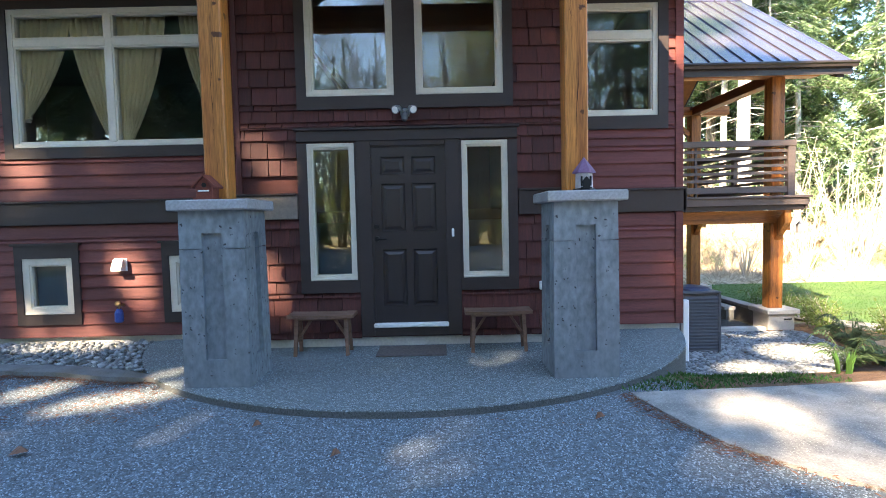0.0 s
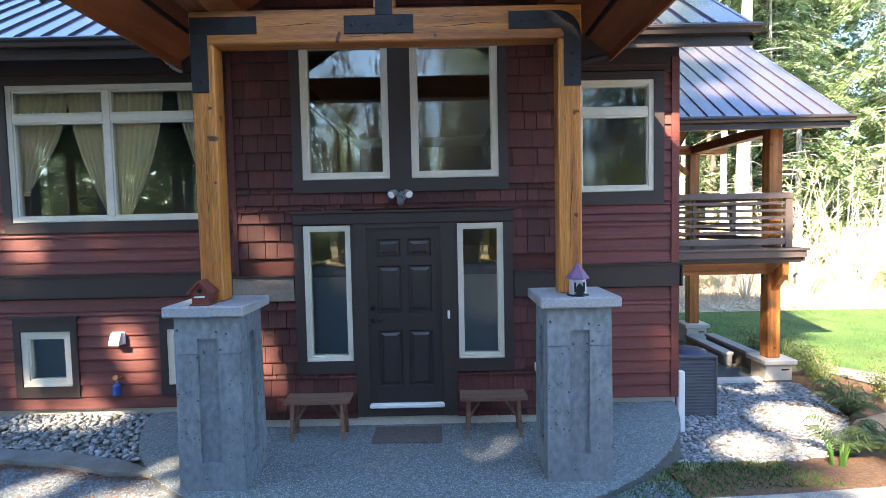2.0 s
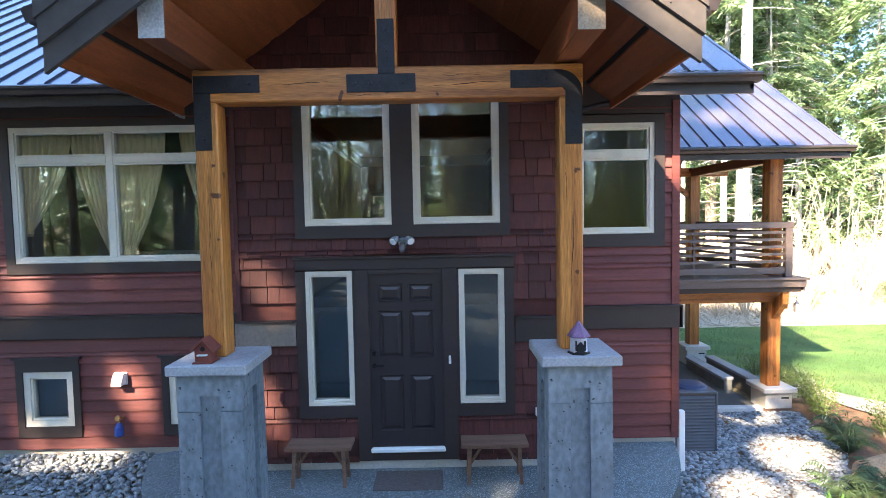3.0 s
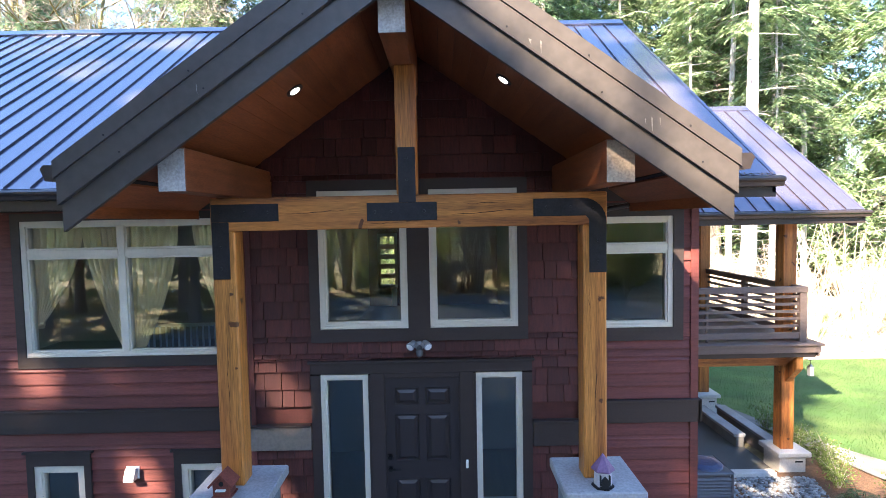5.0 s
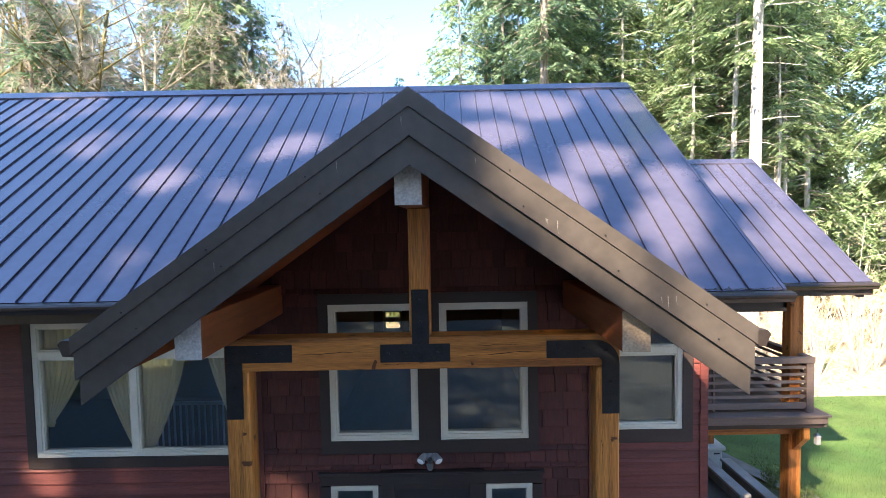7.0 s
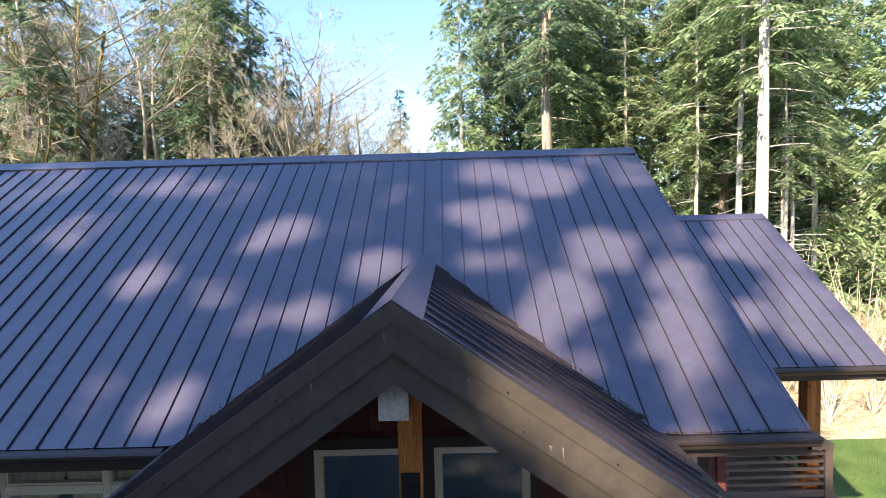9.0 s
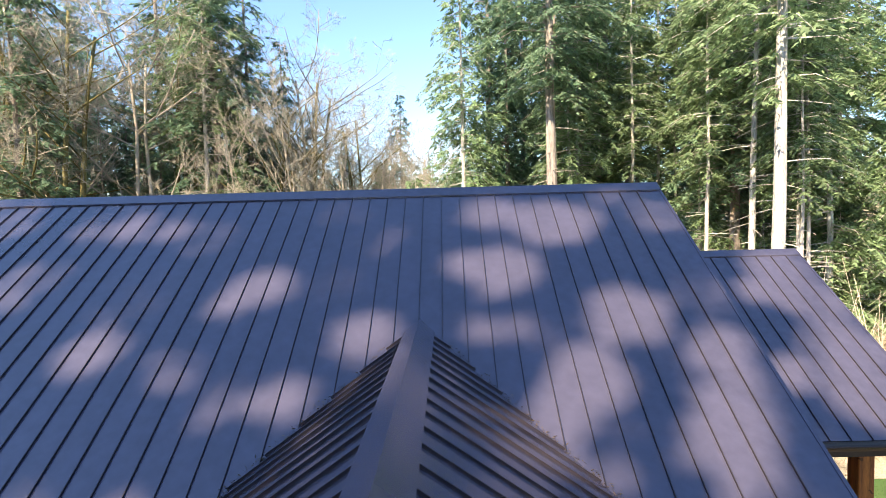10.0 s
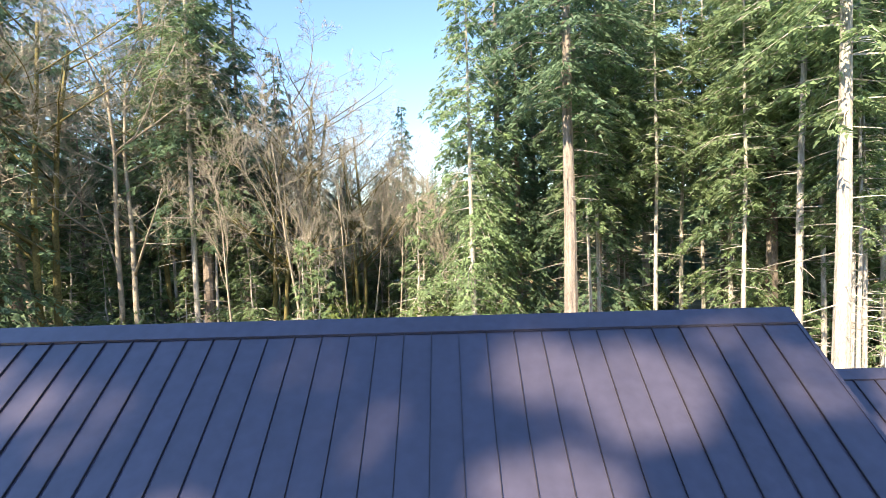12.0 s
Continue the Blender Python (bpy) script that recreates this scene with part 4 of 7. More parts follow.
# posts, brackets and the beam that carries the wing roof
for py in (4.05, 7.38):
    part("post", boxes((7.37, 7.63, py, py + 0.26, -0.55, 1.15), bevel=0.014), M_TIMBER, deck, "amber timber deck post")
    part("post", boxes((7.37, 7.63, py, py + 0.26, 1.676, 4.0 if py < 5 else 3.9), bevel=0.014), M_TIMBER, deck, "amber timber deck post")
    part("corbel", prism([(py + 0.01, 1.15), (py - 0.33, 1.4), (py - 0.33, 1.16), (py + 0.01, 0.8)], "x", 7.44, 7.56), M_TIMBER, deck)
    part("beam_end", boxes((7.63, 7.78, py + 0.02, py + 0.24, 1.0, 1.3), bevel=0.008), M_TIMBER, deck)
    if py > 5:
        part("knee_brace", prism([(7.37, 3.35), (6.65, 3.88), (6.82, 3.9), (7.37, 3.5)], "y", py + 0.06, py + 0.18), M_TIMBER_X, deck)
part("roof_beam", boxes((XR + 0.05, 8.3, 4.04, 4.28, 4.0, 4.2), bevel=0.01), M_TIMBER_X, deck)
part("roof_beam", boxes((XR + 0.05, 8.35, 7.36, 7.64, 3.9, 4.12), bevel=0.01), M_TIMBER_X, deck)
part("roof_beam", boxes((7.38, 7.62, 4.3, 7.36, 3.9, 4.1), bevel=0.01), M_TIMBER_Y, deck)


def pier(cx, cy, top, label):
    th = thing("deck_pier", (cx, cy, float(gz(cx, cy))), label, "pier", "deck piers")
    part("block", boxes((cx - 0.26, cx + 0.26, cy - 0.26, cy + 0.26, top - 0.75, top - 0.1), bevel=0.01), M_PALE, th)
    part("cap", boxes((cx - 0.33, cx + 0.33, cy - 0.33, cy + 0.33, top - 0.1, top), bevel=0.015), M_PALE, th, "flat pale cap")
    part("vent", boxes((cx + 0.05, cx + 0.2, cy - 0.266, cy - 0.259, top - 0.22, top - 0.19)), M_DARK, th)


pier(7.54, 4.2, -0.55, "pale concrete pier under the front deck post")
pier(7.5, 7.5, -0.5, "grey concrete pier under the rear deck post")
# low walls and terrace under the deck
lw1 = thing("low_wall", (7.5, 5.7, -1.1), "pair of low concrete walls with pale caps", "wall")
part("wall_body", boxes((7.12, 7.3, 5.2, 7.0, -1.4, -0.78)), M_KERB, lw1)
part("wall_body", boxes((7.58, 7.76, 4.68, 6.9, -1.4, -0.74)), M_KERB, lw1)
part("wall_cap", boxes((7.54, 7.8, 4.68, 6.92, -0.74, -0.67), bevel=0.01), M_CAP, lw1)
part("wall_cap", boxes((7.08, 7.34, 5.2, 7.02, -0.78, -0.71), bevel=0.01), M_CAP, lw1)
kerb2 = tagged(part("low_kerb", boxes((5.3, 7.1, 3.72, 3.9, -1.3, -0.86), bevel=0.012), M_PALE), "low pale concrete kerb beside the stone bed", "kerb")
# the floor's dark colour stands in for the shade below the deck
terrace = tagged(part("terrace_floor", boxes((XR, 7.3, 3.92, 9.0, -1.35, -1.0)), M_EDGE, None, "", "structure"), "concrete terrace under the deck, shade put into its dark colour", "pavement")
lan = thing("hanging_lantern", (7.9, 4.0, 1.1), "small pale grey lantern hanging from the deck beam", "lantern")
part("body", boxes((7.86, 7.94, 3.96, 4.04, 0.94, 1.1)), M_FLOOD, lan)
part("roof", tube_bm([(7.9, 4.0, 1.1), (7.9, 4.0, 1.17)], [0.07, 0.01], 4), M_FLOOD, lan)
part("hook", tube_bm([(7.9, 4.0, 1.17), (7.9, 4.0, 1.24), (7.82, 4.05, 1.26), (7.76, 4.08, 1.24)], [0.006] * 4, 5), M_BLACK, lan)

# ---- things at the entry ----


def bench(x0, x1, label):
    th = thing("bench", ((x0 + x1) / 2, -0.28, SLAB), label, "bench", "entry benches")
    top = 0.33
    n = 9
    xs = [x0 + (x1 - x0) * i / (n - 1) for i in range(n)]
    dip = [0.007 * (2 * i / (n - 1) - 1) ** 2 for i in range(n)]
    part("seat", prism([(x, top - 0.022 + d) for x, d in zip(xs, dip)] + [(x, top - 0.06 + d) for x, d in zip(xs[::-1], dip[::-1])], "y", -0.43, -0.13), M_BENCH, th, "dished plank seat")
    part("apron", boxes((x0 + 0.1, x1 - 0.1, -0.3, -0.26, top - 0.1, top - 0.045)), M_BENCH, th)
    for x, s in ((x0 + 0.1, -1), (x1 - 0.1, 1)):
        for y, u in ((-0.36, -1), (-0.2, 1)):
            v, f = tube([(x, y, top - 0.045), (x + s * 0.02, y + u * 0.05, SLAB)], [0.03, 0.026], 4)
            bm = bmesh.new()
            vs = [bm.verts.new(p) for p in v]
            for q in f:
                bm.faces.new([vs[i] for i in q])
            part("leg", bm, M_BENCH, th)
        part("brace", tube_bm([(x, -0.28, 0.02), (x - s * 0.17, -0.28, top - 0.05)], [0.02, 0.02], 4), M_BENCH, th)
        part("stretcher", boxes((x - 0.015, x + 0.015, -0.39, -0.17, 0.0, 0.04)), M_BENCH, th)


bench(-0.93, -0.17, "small weathered wooden bench beside the front door")
bench(1.1, 1.87, "small weathered wooden bench beside the front door")
mat_ = tagged(part("doormat", boxes((0.08, 0.88, -0.52, -0.06, SLAB, SLAB + 0.018), bevel=0.006), M_MAT), "dark brown coir doormat on the entry slab", "doormat")

fl = thing("floodlight", (0.45, -0.04, 2.6), "pale grey twin-head outdoor floodlight over the door", "lamp")
part("plate", tube_bm([(0.45, 0.02, 2.64), (0.45, -0.03, 2.64)], [0.06, 0.055], 16), M_FLOOD, fl)
for s in (-1, 1):
    part("arm", tube_bm([(0.45 + s * 0.02, -0.03, 2.655), (0.45 + s * 0.06, -0.06, 2.675)], [0.014, 0.012], 8), M_FLOOD, fl)
    part("head", tube_bm([(0.45 + s * 0.05, -0.05, 2.69), (0.45 + s * 0.065, -0.07, 2.688), (0.45 + s * 0.085, -0.11, 2.675), (0.45 + s * 0.105, -0.15, 2.655), (0.45 + s * 0.107, -0.155, 2.653)], [0.02, 0.032, 0.04, 0.05, 0.044], 16), M_FLOOD, fl, "grey cone-shaped lamp head")
    part("lens", tube_bm([(0.45 + s * 0.1075, -0.156, 2.652), (0.45 + s * 0.109, -0.159, 2.6505)], [0.04, 0.034], 16), M_WHITE, fl, "pale lamp lens")
part("sensor", tube_bm([(0.45, -0.03, 2.62), (0.45, -0.06, 2.615), (0.45, -0.1, 2.595), (0.45, -0.11, 2.55), (0.45, -0.1, 2.53)], [0.03, 0.036, 0.042, 0.036, 0.02], 14), M_AC, fl, "dark grey presence-sensing eye")

b1 = thing("birdhouse", (-1.33, -1.4, 1.6), "small red-brown wooden birdhouse on the pillar cap", "birdhouse")
bm = prism([(-1.405, 1.6), (-1.255, 1.6), (-1.25, 1.73), (-1.33, 1.81), (-1.41, 1.73)], "y", -1.47, -1.33)
part("body", bm, M_BIRD, b1)
for s in (-1, 1):
    part("roof", prism([(-1.33, 1.835), (-1.33, 1.815), (-1.33 + s * 0.105, 1.705), (-1.33 + s * 0.115, 1.722)], "y", -1.5, -1.31), M_BIRD, b1, "grey mossy roof")
part("base", boxes((-1.42, -1.24, -1.5, -1.31, 1.6, 1.615)), M_BIRD, b1)
part("entrance", tube_bm([(-1.33, -1.474, 1.735), (-1.33, -1.468, 1.735)], [0.022, 0.022], 12), M_DARK, b1)
part("perch", boxes((-1.375, -1.285, -1.5, -1.47, 1.675, 1.687)), M_WHITE, b1, "white perch")
b2 = thing("lantern_birdhouse", (2.215, -1.36, 1.61), "white six-sided birdhouse with a purple pointed roof", "birdhouse")
c2 = (2.2, -1.39)
part("body", tube_bm([(c2[0], c2[1], 1.625), (c2[0], c2[1], 1.775)], [0.082, 0.076], 6), M_OFFWHITE, b2)
part("roof", tube_bm([(c2[0], c2[1], 1.77), (c2[0], c2[1], 1.785), (c2[0], c2[1], 1.92)], [0.108, 0.105, 0.004], 6), M_PURPLE, b2, "purple pointed roof")
part("base", tube_bm([(c2[0], c2[1], 1.61), (c2[0], c2[1], 1.628)], [0.105, 0.1], 6), M_BLACK, b2)
for g in (-0.042, 0.042):
    part("window_strip", boxes((c2[0] + g - 0.006, c2[0] + g + 0.006, c2[1] - 0.083, c2[1] - 0.06, 1.65, 1.74)), M_DARK, b2)
part("ledge", boxes((c2[0] - 0.05, c2[0] + 0.05, c2[1] - 0.1, c2[1] - 0.07, 1.628, 1.64)), M_DARK, b2)
part("entrance", prism([(c2[0] - 0.032, 1.64), (c2[0] + 0.032, 1.64), (c2[0] + 0.032, 1.7), (c2[0], 1.735), (c2[0] - 0.032, 1.7)], "y", c2[1] - 0.096, c2[1] - 0.07), M_DARK, b2)

vent = thing("wall_vent", (-3.4, 0.62, 0.85), "white plastic dryer vent hood on the siding", "vent")
part("hood", prism([(0.63, 0.79), (0.63, 0.94), (0.56, 0.94), (0.5, 0.82), (0.5, 0.79)], "x", -3.47, -3.34), M_WHITE, vent)
part("flange", boxes((-3.49, -3.32, 0.615, 0.63, 0.78, 0.95), bevel=0.004), M_WHITE, vent)
tap = thing("hose_tap", (-3.41, 0.6, 0.3), "outdoor tap with a blue insulated cover", "tap")
part("pipe", tube_bm([(-3.41, 0.64, 0.33), (-3.41, 0.55, 0.33), (-3.41, 0.53, 0.29)], [0.018, 0.018, 0.016], 8), M_BRASS, tap)
part("wheel", tube_bm([(-3.41, 0.52, 0.36), (-3.41, 0.5, 0.365)], [0.038, 0.034], 10), M_BRASS, tap)
part("cover", tube_bm([(-3.41, 0.54, 0.29), (-3.41, 0.53, 0.24), (-3.41, 0.53, 0.13), (-3.41, 0.53, 0.11)], [0.03, 0.052, 0.055, 0.035], 12), M_BLUE, tap, "blue cover")
outlet = tagged(part("outlet_box", boxes((2.02, 2.09, -0.07, -0.02, 0.5, 0.6), bevel=0.006), M_WHITE), "white weatherproof outlet box on the shingles", "outlet")
hose = tagged(part("drain_hose", tube_bm([(-2.4 + 0.016 * k, 0.02 + 0.008 * k, 4.42 - 0.22 * math.sin(k / 15 * 1.57)) for k in range(16)], [0.026, 0.018] * 8, 10), M_FLOOD), "ribbed grey drain hose at the eave", "hose")
spout = tagged(part("downspout", tube_bm([(3.12, -0.06, 4.46), (3.06, -0.03, 4.34), (2.92, 0.02, 4.25), (2.7, 0.08, 4.21), (2.45, 0.2, 4.19)], [0.032] * 5, 10), M_GUTTER), "dark curved drain pipe under the eave", "downspout")
chain = thing("rain_chain", (-1.64, 0.45, 0.3), "dark linked rain chain beside the entry bay", "chain")
for k in range(14):
    z = 1.62 - k * 0.075
    part("link", tube_bm([(-1.64, 0.45, z), (-1.635 + 0.008 * (k % 2), 0.45, z - 0.055)], [0.016, 0.01], 6), M_IRON, chain)

# air conditioner beside the corner
ac = thing("air_conditioner", (4.86, 2.0, -0.82), "charcoal louvred outdoor air conditioner unit", "air conditioner")
ax0, ax1, ay0, ay1, az0, az1 = 4.53, 5.14, 1.68, 2.32, -0.8, 0.17
part("core", boxes((ax0 + 0.04, ax1 - 0.04, ay0 + 0.04, ay1 - 0.04, az0, az1 - 0.05)), M_AC, ac)
part("base_pad", boxes((ax0 - 0.05, ax1 + 0.05, ay0 - 0.05, ay1 + 0.05, az0 - 0.12, az0)), M_PALE, ac)
for x in (ax0, ax1 - 0.035):
    for y in (ay0, ay1 - 0.035):
        part("corner_post", boxes((x, x + 0.035, y, y + 0.035, az0, az1 - 0.04), bevel=0.006), M_AC, ac)
for k in range(17):
    z = az0 + 0.03 + k * 0.051
    part("louvre", prism([(ay0 + 0.004, z), (ay0 + 0.004, z + 0.012), (ay0 + 0.035, z + 0.045), (ay0 + 0.035, z + 0.033)], "x", ax0 + 0.035, ax1 - 0.035), M_AC, ac)
    part("louvre", prism([(ax1 - 0.004, z), (ax1 - 0.004, z + 0.012), (ax1 - 0.035, z + 0.045), (ax1 - 0.035, z + 0.033)], "y", ay0 + 0.035, ay1 - 0.035), M_AC, ac)
part("top_panel", boxes((ax0 - 0.01, ax1 + 0.01, ay0 - 0.01, ay1 + 0.01, az1 - 0.04, az1), bevel=0.03), M_AC, ac)
cx, cy = (ax0 + ax1) / 2, (ay0 + ay1) / 2
part("fan_ring", tube_bm([(cx, cy, az1), (cx, cy, az1 + 0.025), (cx, cy, az1 + 0.05), (cx, cy, az1 + 0.06)], [0.27, 0.26, 0.18, 0.06], 24), M_FAN, ac, "blue-black domed fan guard")
pipe = tagged(part("line_cover", boxes((4.17, 4.26, 0.86, 0.94, -0.75, 0.18), bevel=0.012), M_WHITE), "white line cover standing at the house corner", "pipe cover")

# ---- inside the rooms ----


def curtain(xa, xb, z0, z1, tie_x, tie_z, label):
    """A pleated curtain drawn to a tie."""
    verts, faces = [], []
    cols, rows = 44, 22
    for j in range(rows + 1):
        t = j / rows
        z = z1 + (z0 - z1) * t
        k = (z1 - z) / max(0.01, z1 - tie_z)
        k = min(1.0, k) ** 1.75
        a, b = xa + (tie_x - 0.04 - xa) * k, xb + (tie_x + 0.04 - xb) * k
        if z < tie_z:
            g = (tie_z - z) * 0.1
            a, b = tie_x - 0.04 - g, tie_x + 0.04 + g
        for i in range(cols + 1):
            s = i / cols
            amp = 0.035 - 0.018 * k
            verts.append((a + (b - a) * s, YS + 0.13 + amp * math.sin(s * math.pi * 15 + 0.5 * math.sin(3 * t)), z))
    for j in range(rows):
        for i in range(cols):
            p = j * (cols + 1) + i
            faces.append((p, p + 1, p + cols + 2, p + cols + 1))
    th = thing("curtain", (tie_x, YS + 0.17, z0), label, "curtain", "tied window curtains")
    ob = raw("cloth", verts, faces, M_CURTAIN, th, smooth=True)
    md = ob.modifiers.new("thick", "SOLIDIFY")
    md.thickness = 0.006
    part("tie_back", tube_bm([(tie_x - 0.075, YS + 0.11, tie_z), (tie_x, YS + 0.1, tie_z - 0.02), (tie_x + 0.075, YS + 0.11, tie_z)], [0.02] * 3, 6), M_CURTAIN, th)


curtain(-4.69, -4.0, 2.78, 4.13, -4.63, 2.84, "cream curtain tied back behind the window")
curtain(-4.02, -3.46, 2.36, 4.13, -3.47, 2.44, "cream curtain tied back behind the window")
curtain(-3.42, -2.74, 2.3, 4.13, -3.35, 2.38, "cream curtain tied back behind the window")
curtain(-2.56, -2.12, 2.3, 4.13, -2.18, 2.85, "cream curtain tied back behind the window")
rod = tagged(part("curtain_rod", tube_bm([(-4.75, YS + 0.13, 4.15), (-2.1, YS + 0.13, 4.15)], [0.014, 0.014], 8), M_BLACK), "thin dark curtain rod behind the window", "curtain rod")
rail = thing("balustrade", (-3.2, 2.6, FLOOR), "white spindle balustrade inside the upper room", "balustrade")
part("top_rail", boxes((-4.6, -1.75, 2.57, 2.63, 2.42, 2.47)), M_WHITE, rail)
part("foot_rail", boxes((-4.6, -1.75, 2.57, 2.63, FLOOR, FLOOR + 0.05)), M_WHITE, rail)
for k in range(28):
    x = -4.55 + k * 0.103
    part("spindle", boxes((x - 0.012, x + 0.012, 2.588, 2.612, FLOOR + 0.05, 2.42)), M_WHITE, rail)
drape = tagged(part("white_drape", boxes((-0.82, -0.66, 9.55, 9.6, 1.56, 2.1), bevel=0.01), M_WHITE), "narrow white drape hanging inside the house", "curtain")

# ---- trees ----


def quads(points, dirs, widths, lengths):
    """Diamond-shaped leaves: vertices and faces from base points, directions, side vectors and lengths."""
    n = len(points)
    p, d, w = np.asarray(points), np.asarray(dirs), np.asarray(widths)
    ln = np.asarray(lengths)[:, None]
    v = np.stack([p, p + d * ln * 0.45 + w, p + d * ln, p + d * ln * 0.45 - w], axis=1).reshape(-1, 3)
    f = np.arange(n * 4).reshape(-1, 4)
    return v, f


def blades(points, dirs, widths, lengths):
    """Pointed three-cornered sprays: vertices and faces."""
    n = len(points)
    p, d, w = np.asarray(points), np.asarray(dirs), np.asarray(widths)
    ln = np.asarray(lengths)[:, None]
    v = np.stack([p - w * 0.8, p + d * ln * 0.2 + w * 0.8, p + d * ln], axis=1).reshape(-1, 3)
    return v, np.arange(n * 3).reshape(-1, 3)


def unit(a):
    return a / np.maximum(1e-9, np.linalg.norm(a, axis=-1, keepdims=True))


def merge(meshes):
    vs, fs, k = [], [], 0
    for v, f in meshes:
        vs.extend(v)
        fs.extend([tuple(i + k for i in q) for q in f])
        k += len(v)
    return vs, fs


def fir(seed, h, crown_base, r, reach, needle, label, leaf=0.5, droop=0.35, density=1.0, gap=1.0, wide=1.0, crown=0.75, loose=0.35, bark_material=None, stand=None):
    """A forest conifer: tapered trunk with dead stubs, drooping limbs, and sprays of needles."""
    rng = np.random.default_rng(seed)
    th = thing("fir_tree", (0, 0, 0), label, "tree", "conifers round the house")
    zs = np.concatenate([[-0.3, 0.5, 1.6], np.linspace(4.5, h, 7)])
    wob = np.cumsum(rng.normal(0, 0.05, (10, 2)), axis=0)
    wob -= wob[0]
    wob[1:3] *= 0.4
    pts = [(wob[i, 0], wob[i, 1], zs[i]) for i in range(10)]
    rad = [r * 1.6, r * 1.2] + [r * (1 - 0.9 * zs[i] / h) for i in range(2, 10)]
    bark = [tube(pts, rad, 10)]

    def at(z):
        return np.array([np.interp(z, zs, wob[:, 0]), np.interp(z, zs, wob[:, 1]), z])

    for _ in range(int(18 + crown_base * 2)):
        z = rng.uniform(2.0, crown_base + 4)
        a = rng.uniform(0, 6.283)
        ln = rng.uniform(0.4, 2.4)
        p = at(z)
        q = p + np.array([math.cos(a) * ln, math.sin(a) * ln, rng.uniform(-0.35, 0.1) * ln])
        bark.append(tube([tuple(p), tuple((p + q) / 2 + [0, 0, 0.05]), tuple(q)], [0.03, 0.02, 0.008], 3))
    P, D, W, L = [], [], [], []
    z = crown_base
    while z < h - 0.2:
        t = (z - crown_base) / (h - crown_base)
        for _ in range(2 if rng.random() < 0.75 else 1):
            ln = reach * (1 - t) ** crown * rng.uniform(0.55, 1.1) * min(1.0, 0.45 + t * 4) + 0.35
            a = rng.uniform(0, 6.283)
            out = np.array([math.cos(a), math.sin(a), 0.0])
            side = np.array([-out[1], out[0], 0.0])
            p0 = at(z + rng.uniform(-0.2, 0.2))
            lift = 0.15 + 0.35 * t
            s = (0, 0.5, 1)
            limb = [p0 + out * ln * k + np.array([0, 0, lift * ln * k - droop * ln * k * k * 1.6]) for k in s]
            lv, lf = tube([tuple(q) for q in limb], [0.012, 0.008, 0.003] if stand else [0.035 * ln / 3 + 0.012, 0.02, 0.005], 3)
            if stand is None or boughs_left(np.array([p0 + (limb[2] - p0) * g for g in (0.2, 0.5, 0.8, 1.0)]) + [stand[0], stand[1], float(gz(*stand))], rng).all():
                bark.append((lv, lf[:-2]))
            n = max(3, int(ln * 3.4 * density * (1.0 if z < 27 or stand else 0.3)))
            k = rng.uniform(0.1, 1.0, n)
            root = p0 + out * (ln * k)[:, None] + np.stack([np.zeros(n), np.zeros(n), lift * ln * k - droop * ln * k * k * 1.6], axis=1)
            root = root + rng.normal(0, 0.4 * loose, (n, 3))
            sg = rng.choice([-1, 1], n)
            b = unit(out * rng.uniform(0.3, 0.9, n)[:, None] + side * (sg * rng.uniform(0.4, 1.0, n))[:, None] + np.stack([np.zeros(n), np.zeros(n), rng.uniform(-0.65, 0.0, n)], axis=1))
            bl = (0.3 + 0.26 * ln * (1 - 0.6 * k)) * rng.uniform(0.7, 1.25, n)
            # a fan of small sprays along each branchlet, hanging towards its tip
            q = np.tile((np.arange(8) + 0.6) / 8, n)
            r8 = np.repeat(np.arange(n), 8)
            base = root[r8] + b[r8] * (bl[r8] * q)[:, None]
            base[:, 2] -= 0.35 * bl[r8] * q * q
            flat = unit(np.cross(b[r8], np.array([0, 0, 1.0])))
            m8 = len(q)
            d = unit(b[r8] * 0.75 + flat * (np.tile([1, -1], m8 // 2) * rng.uniform(0.35, 0.95, m8))[:, None] + np.stack([np.zeros(m8), np.zeros(m8), rng.uniform(-0.6, 0.05, m8)], axis=1))
            w = unit(np.cross(d, rng.normal(0, 1, (m8, 3)) * 0.45 + np.array([0, 0, 1.0])))
            size = leaf * rng.uniform(0.45, 1.05, m8) * (1.1 - 0.5 * q)
            P.append(base), D.append(d), W.append(w * (size * rng.uniform(0.09, 0.17, m8) * wide)[:, None]), L.append(size)
        z += rng.uniform(0.22, 0.5) * gap
    P, D, W, L = (np.concatenate(q) for q in (P, D, W, L))
    if stand is not None:
        foot = np.array([stand[0], stand[1], float(gz(*stand))])
        keep = boughs_left(P + D * (L * 0.5)[:, None] + foot, rng)
        P, D, W, L = P[keep], D[keep], W[keep], L[keep]
        th.matrix_basis = Matrix.Translation(foot)
    v, f = blades(P, D, W, L)
    bv, bf = merge(bark)
    raw("trunk", bv, bf, bark_material or M_BARK, th)
    raw("crown", v, f, needle, th)
    return th


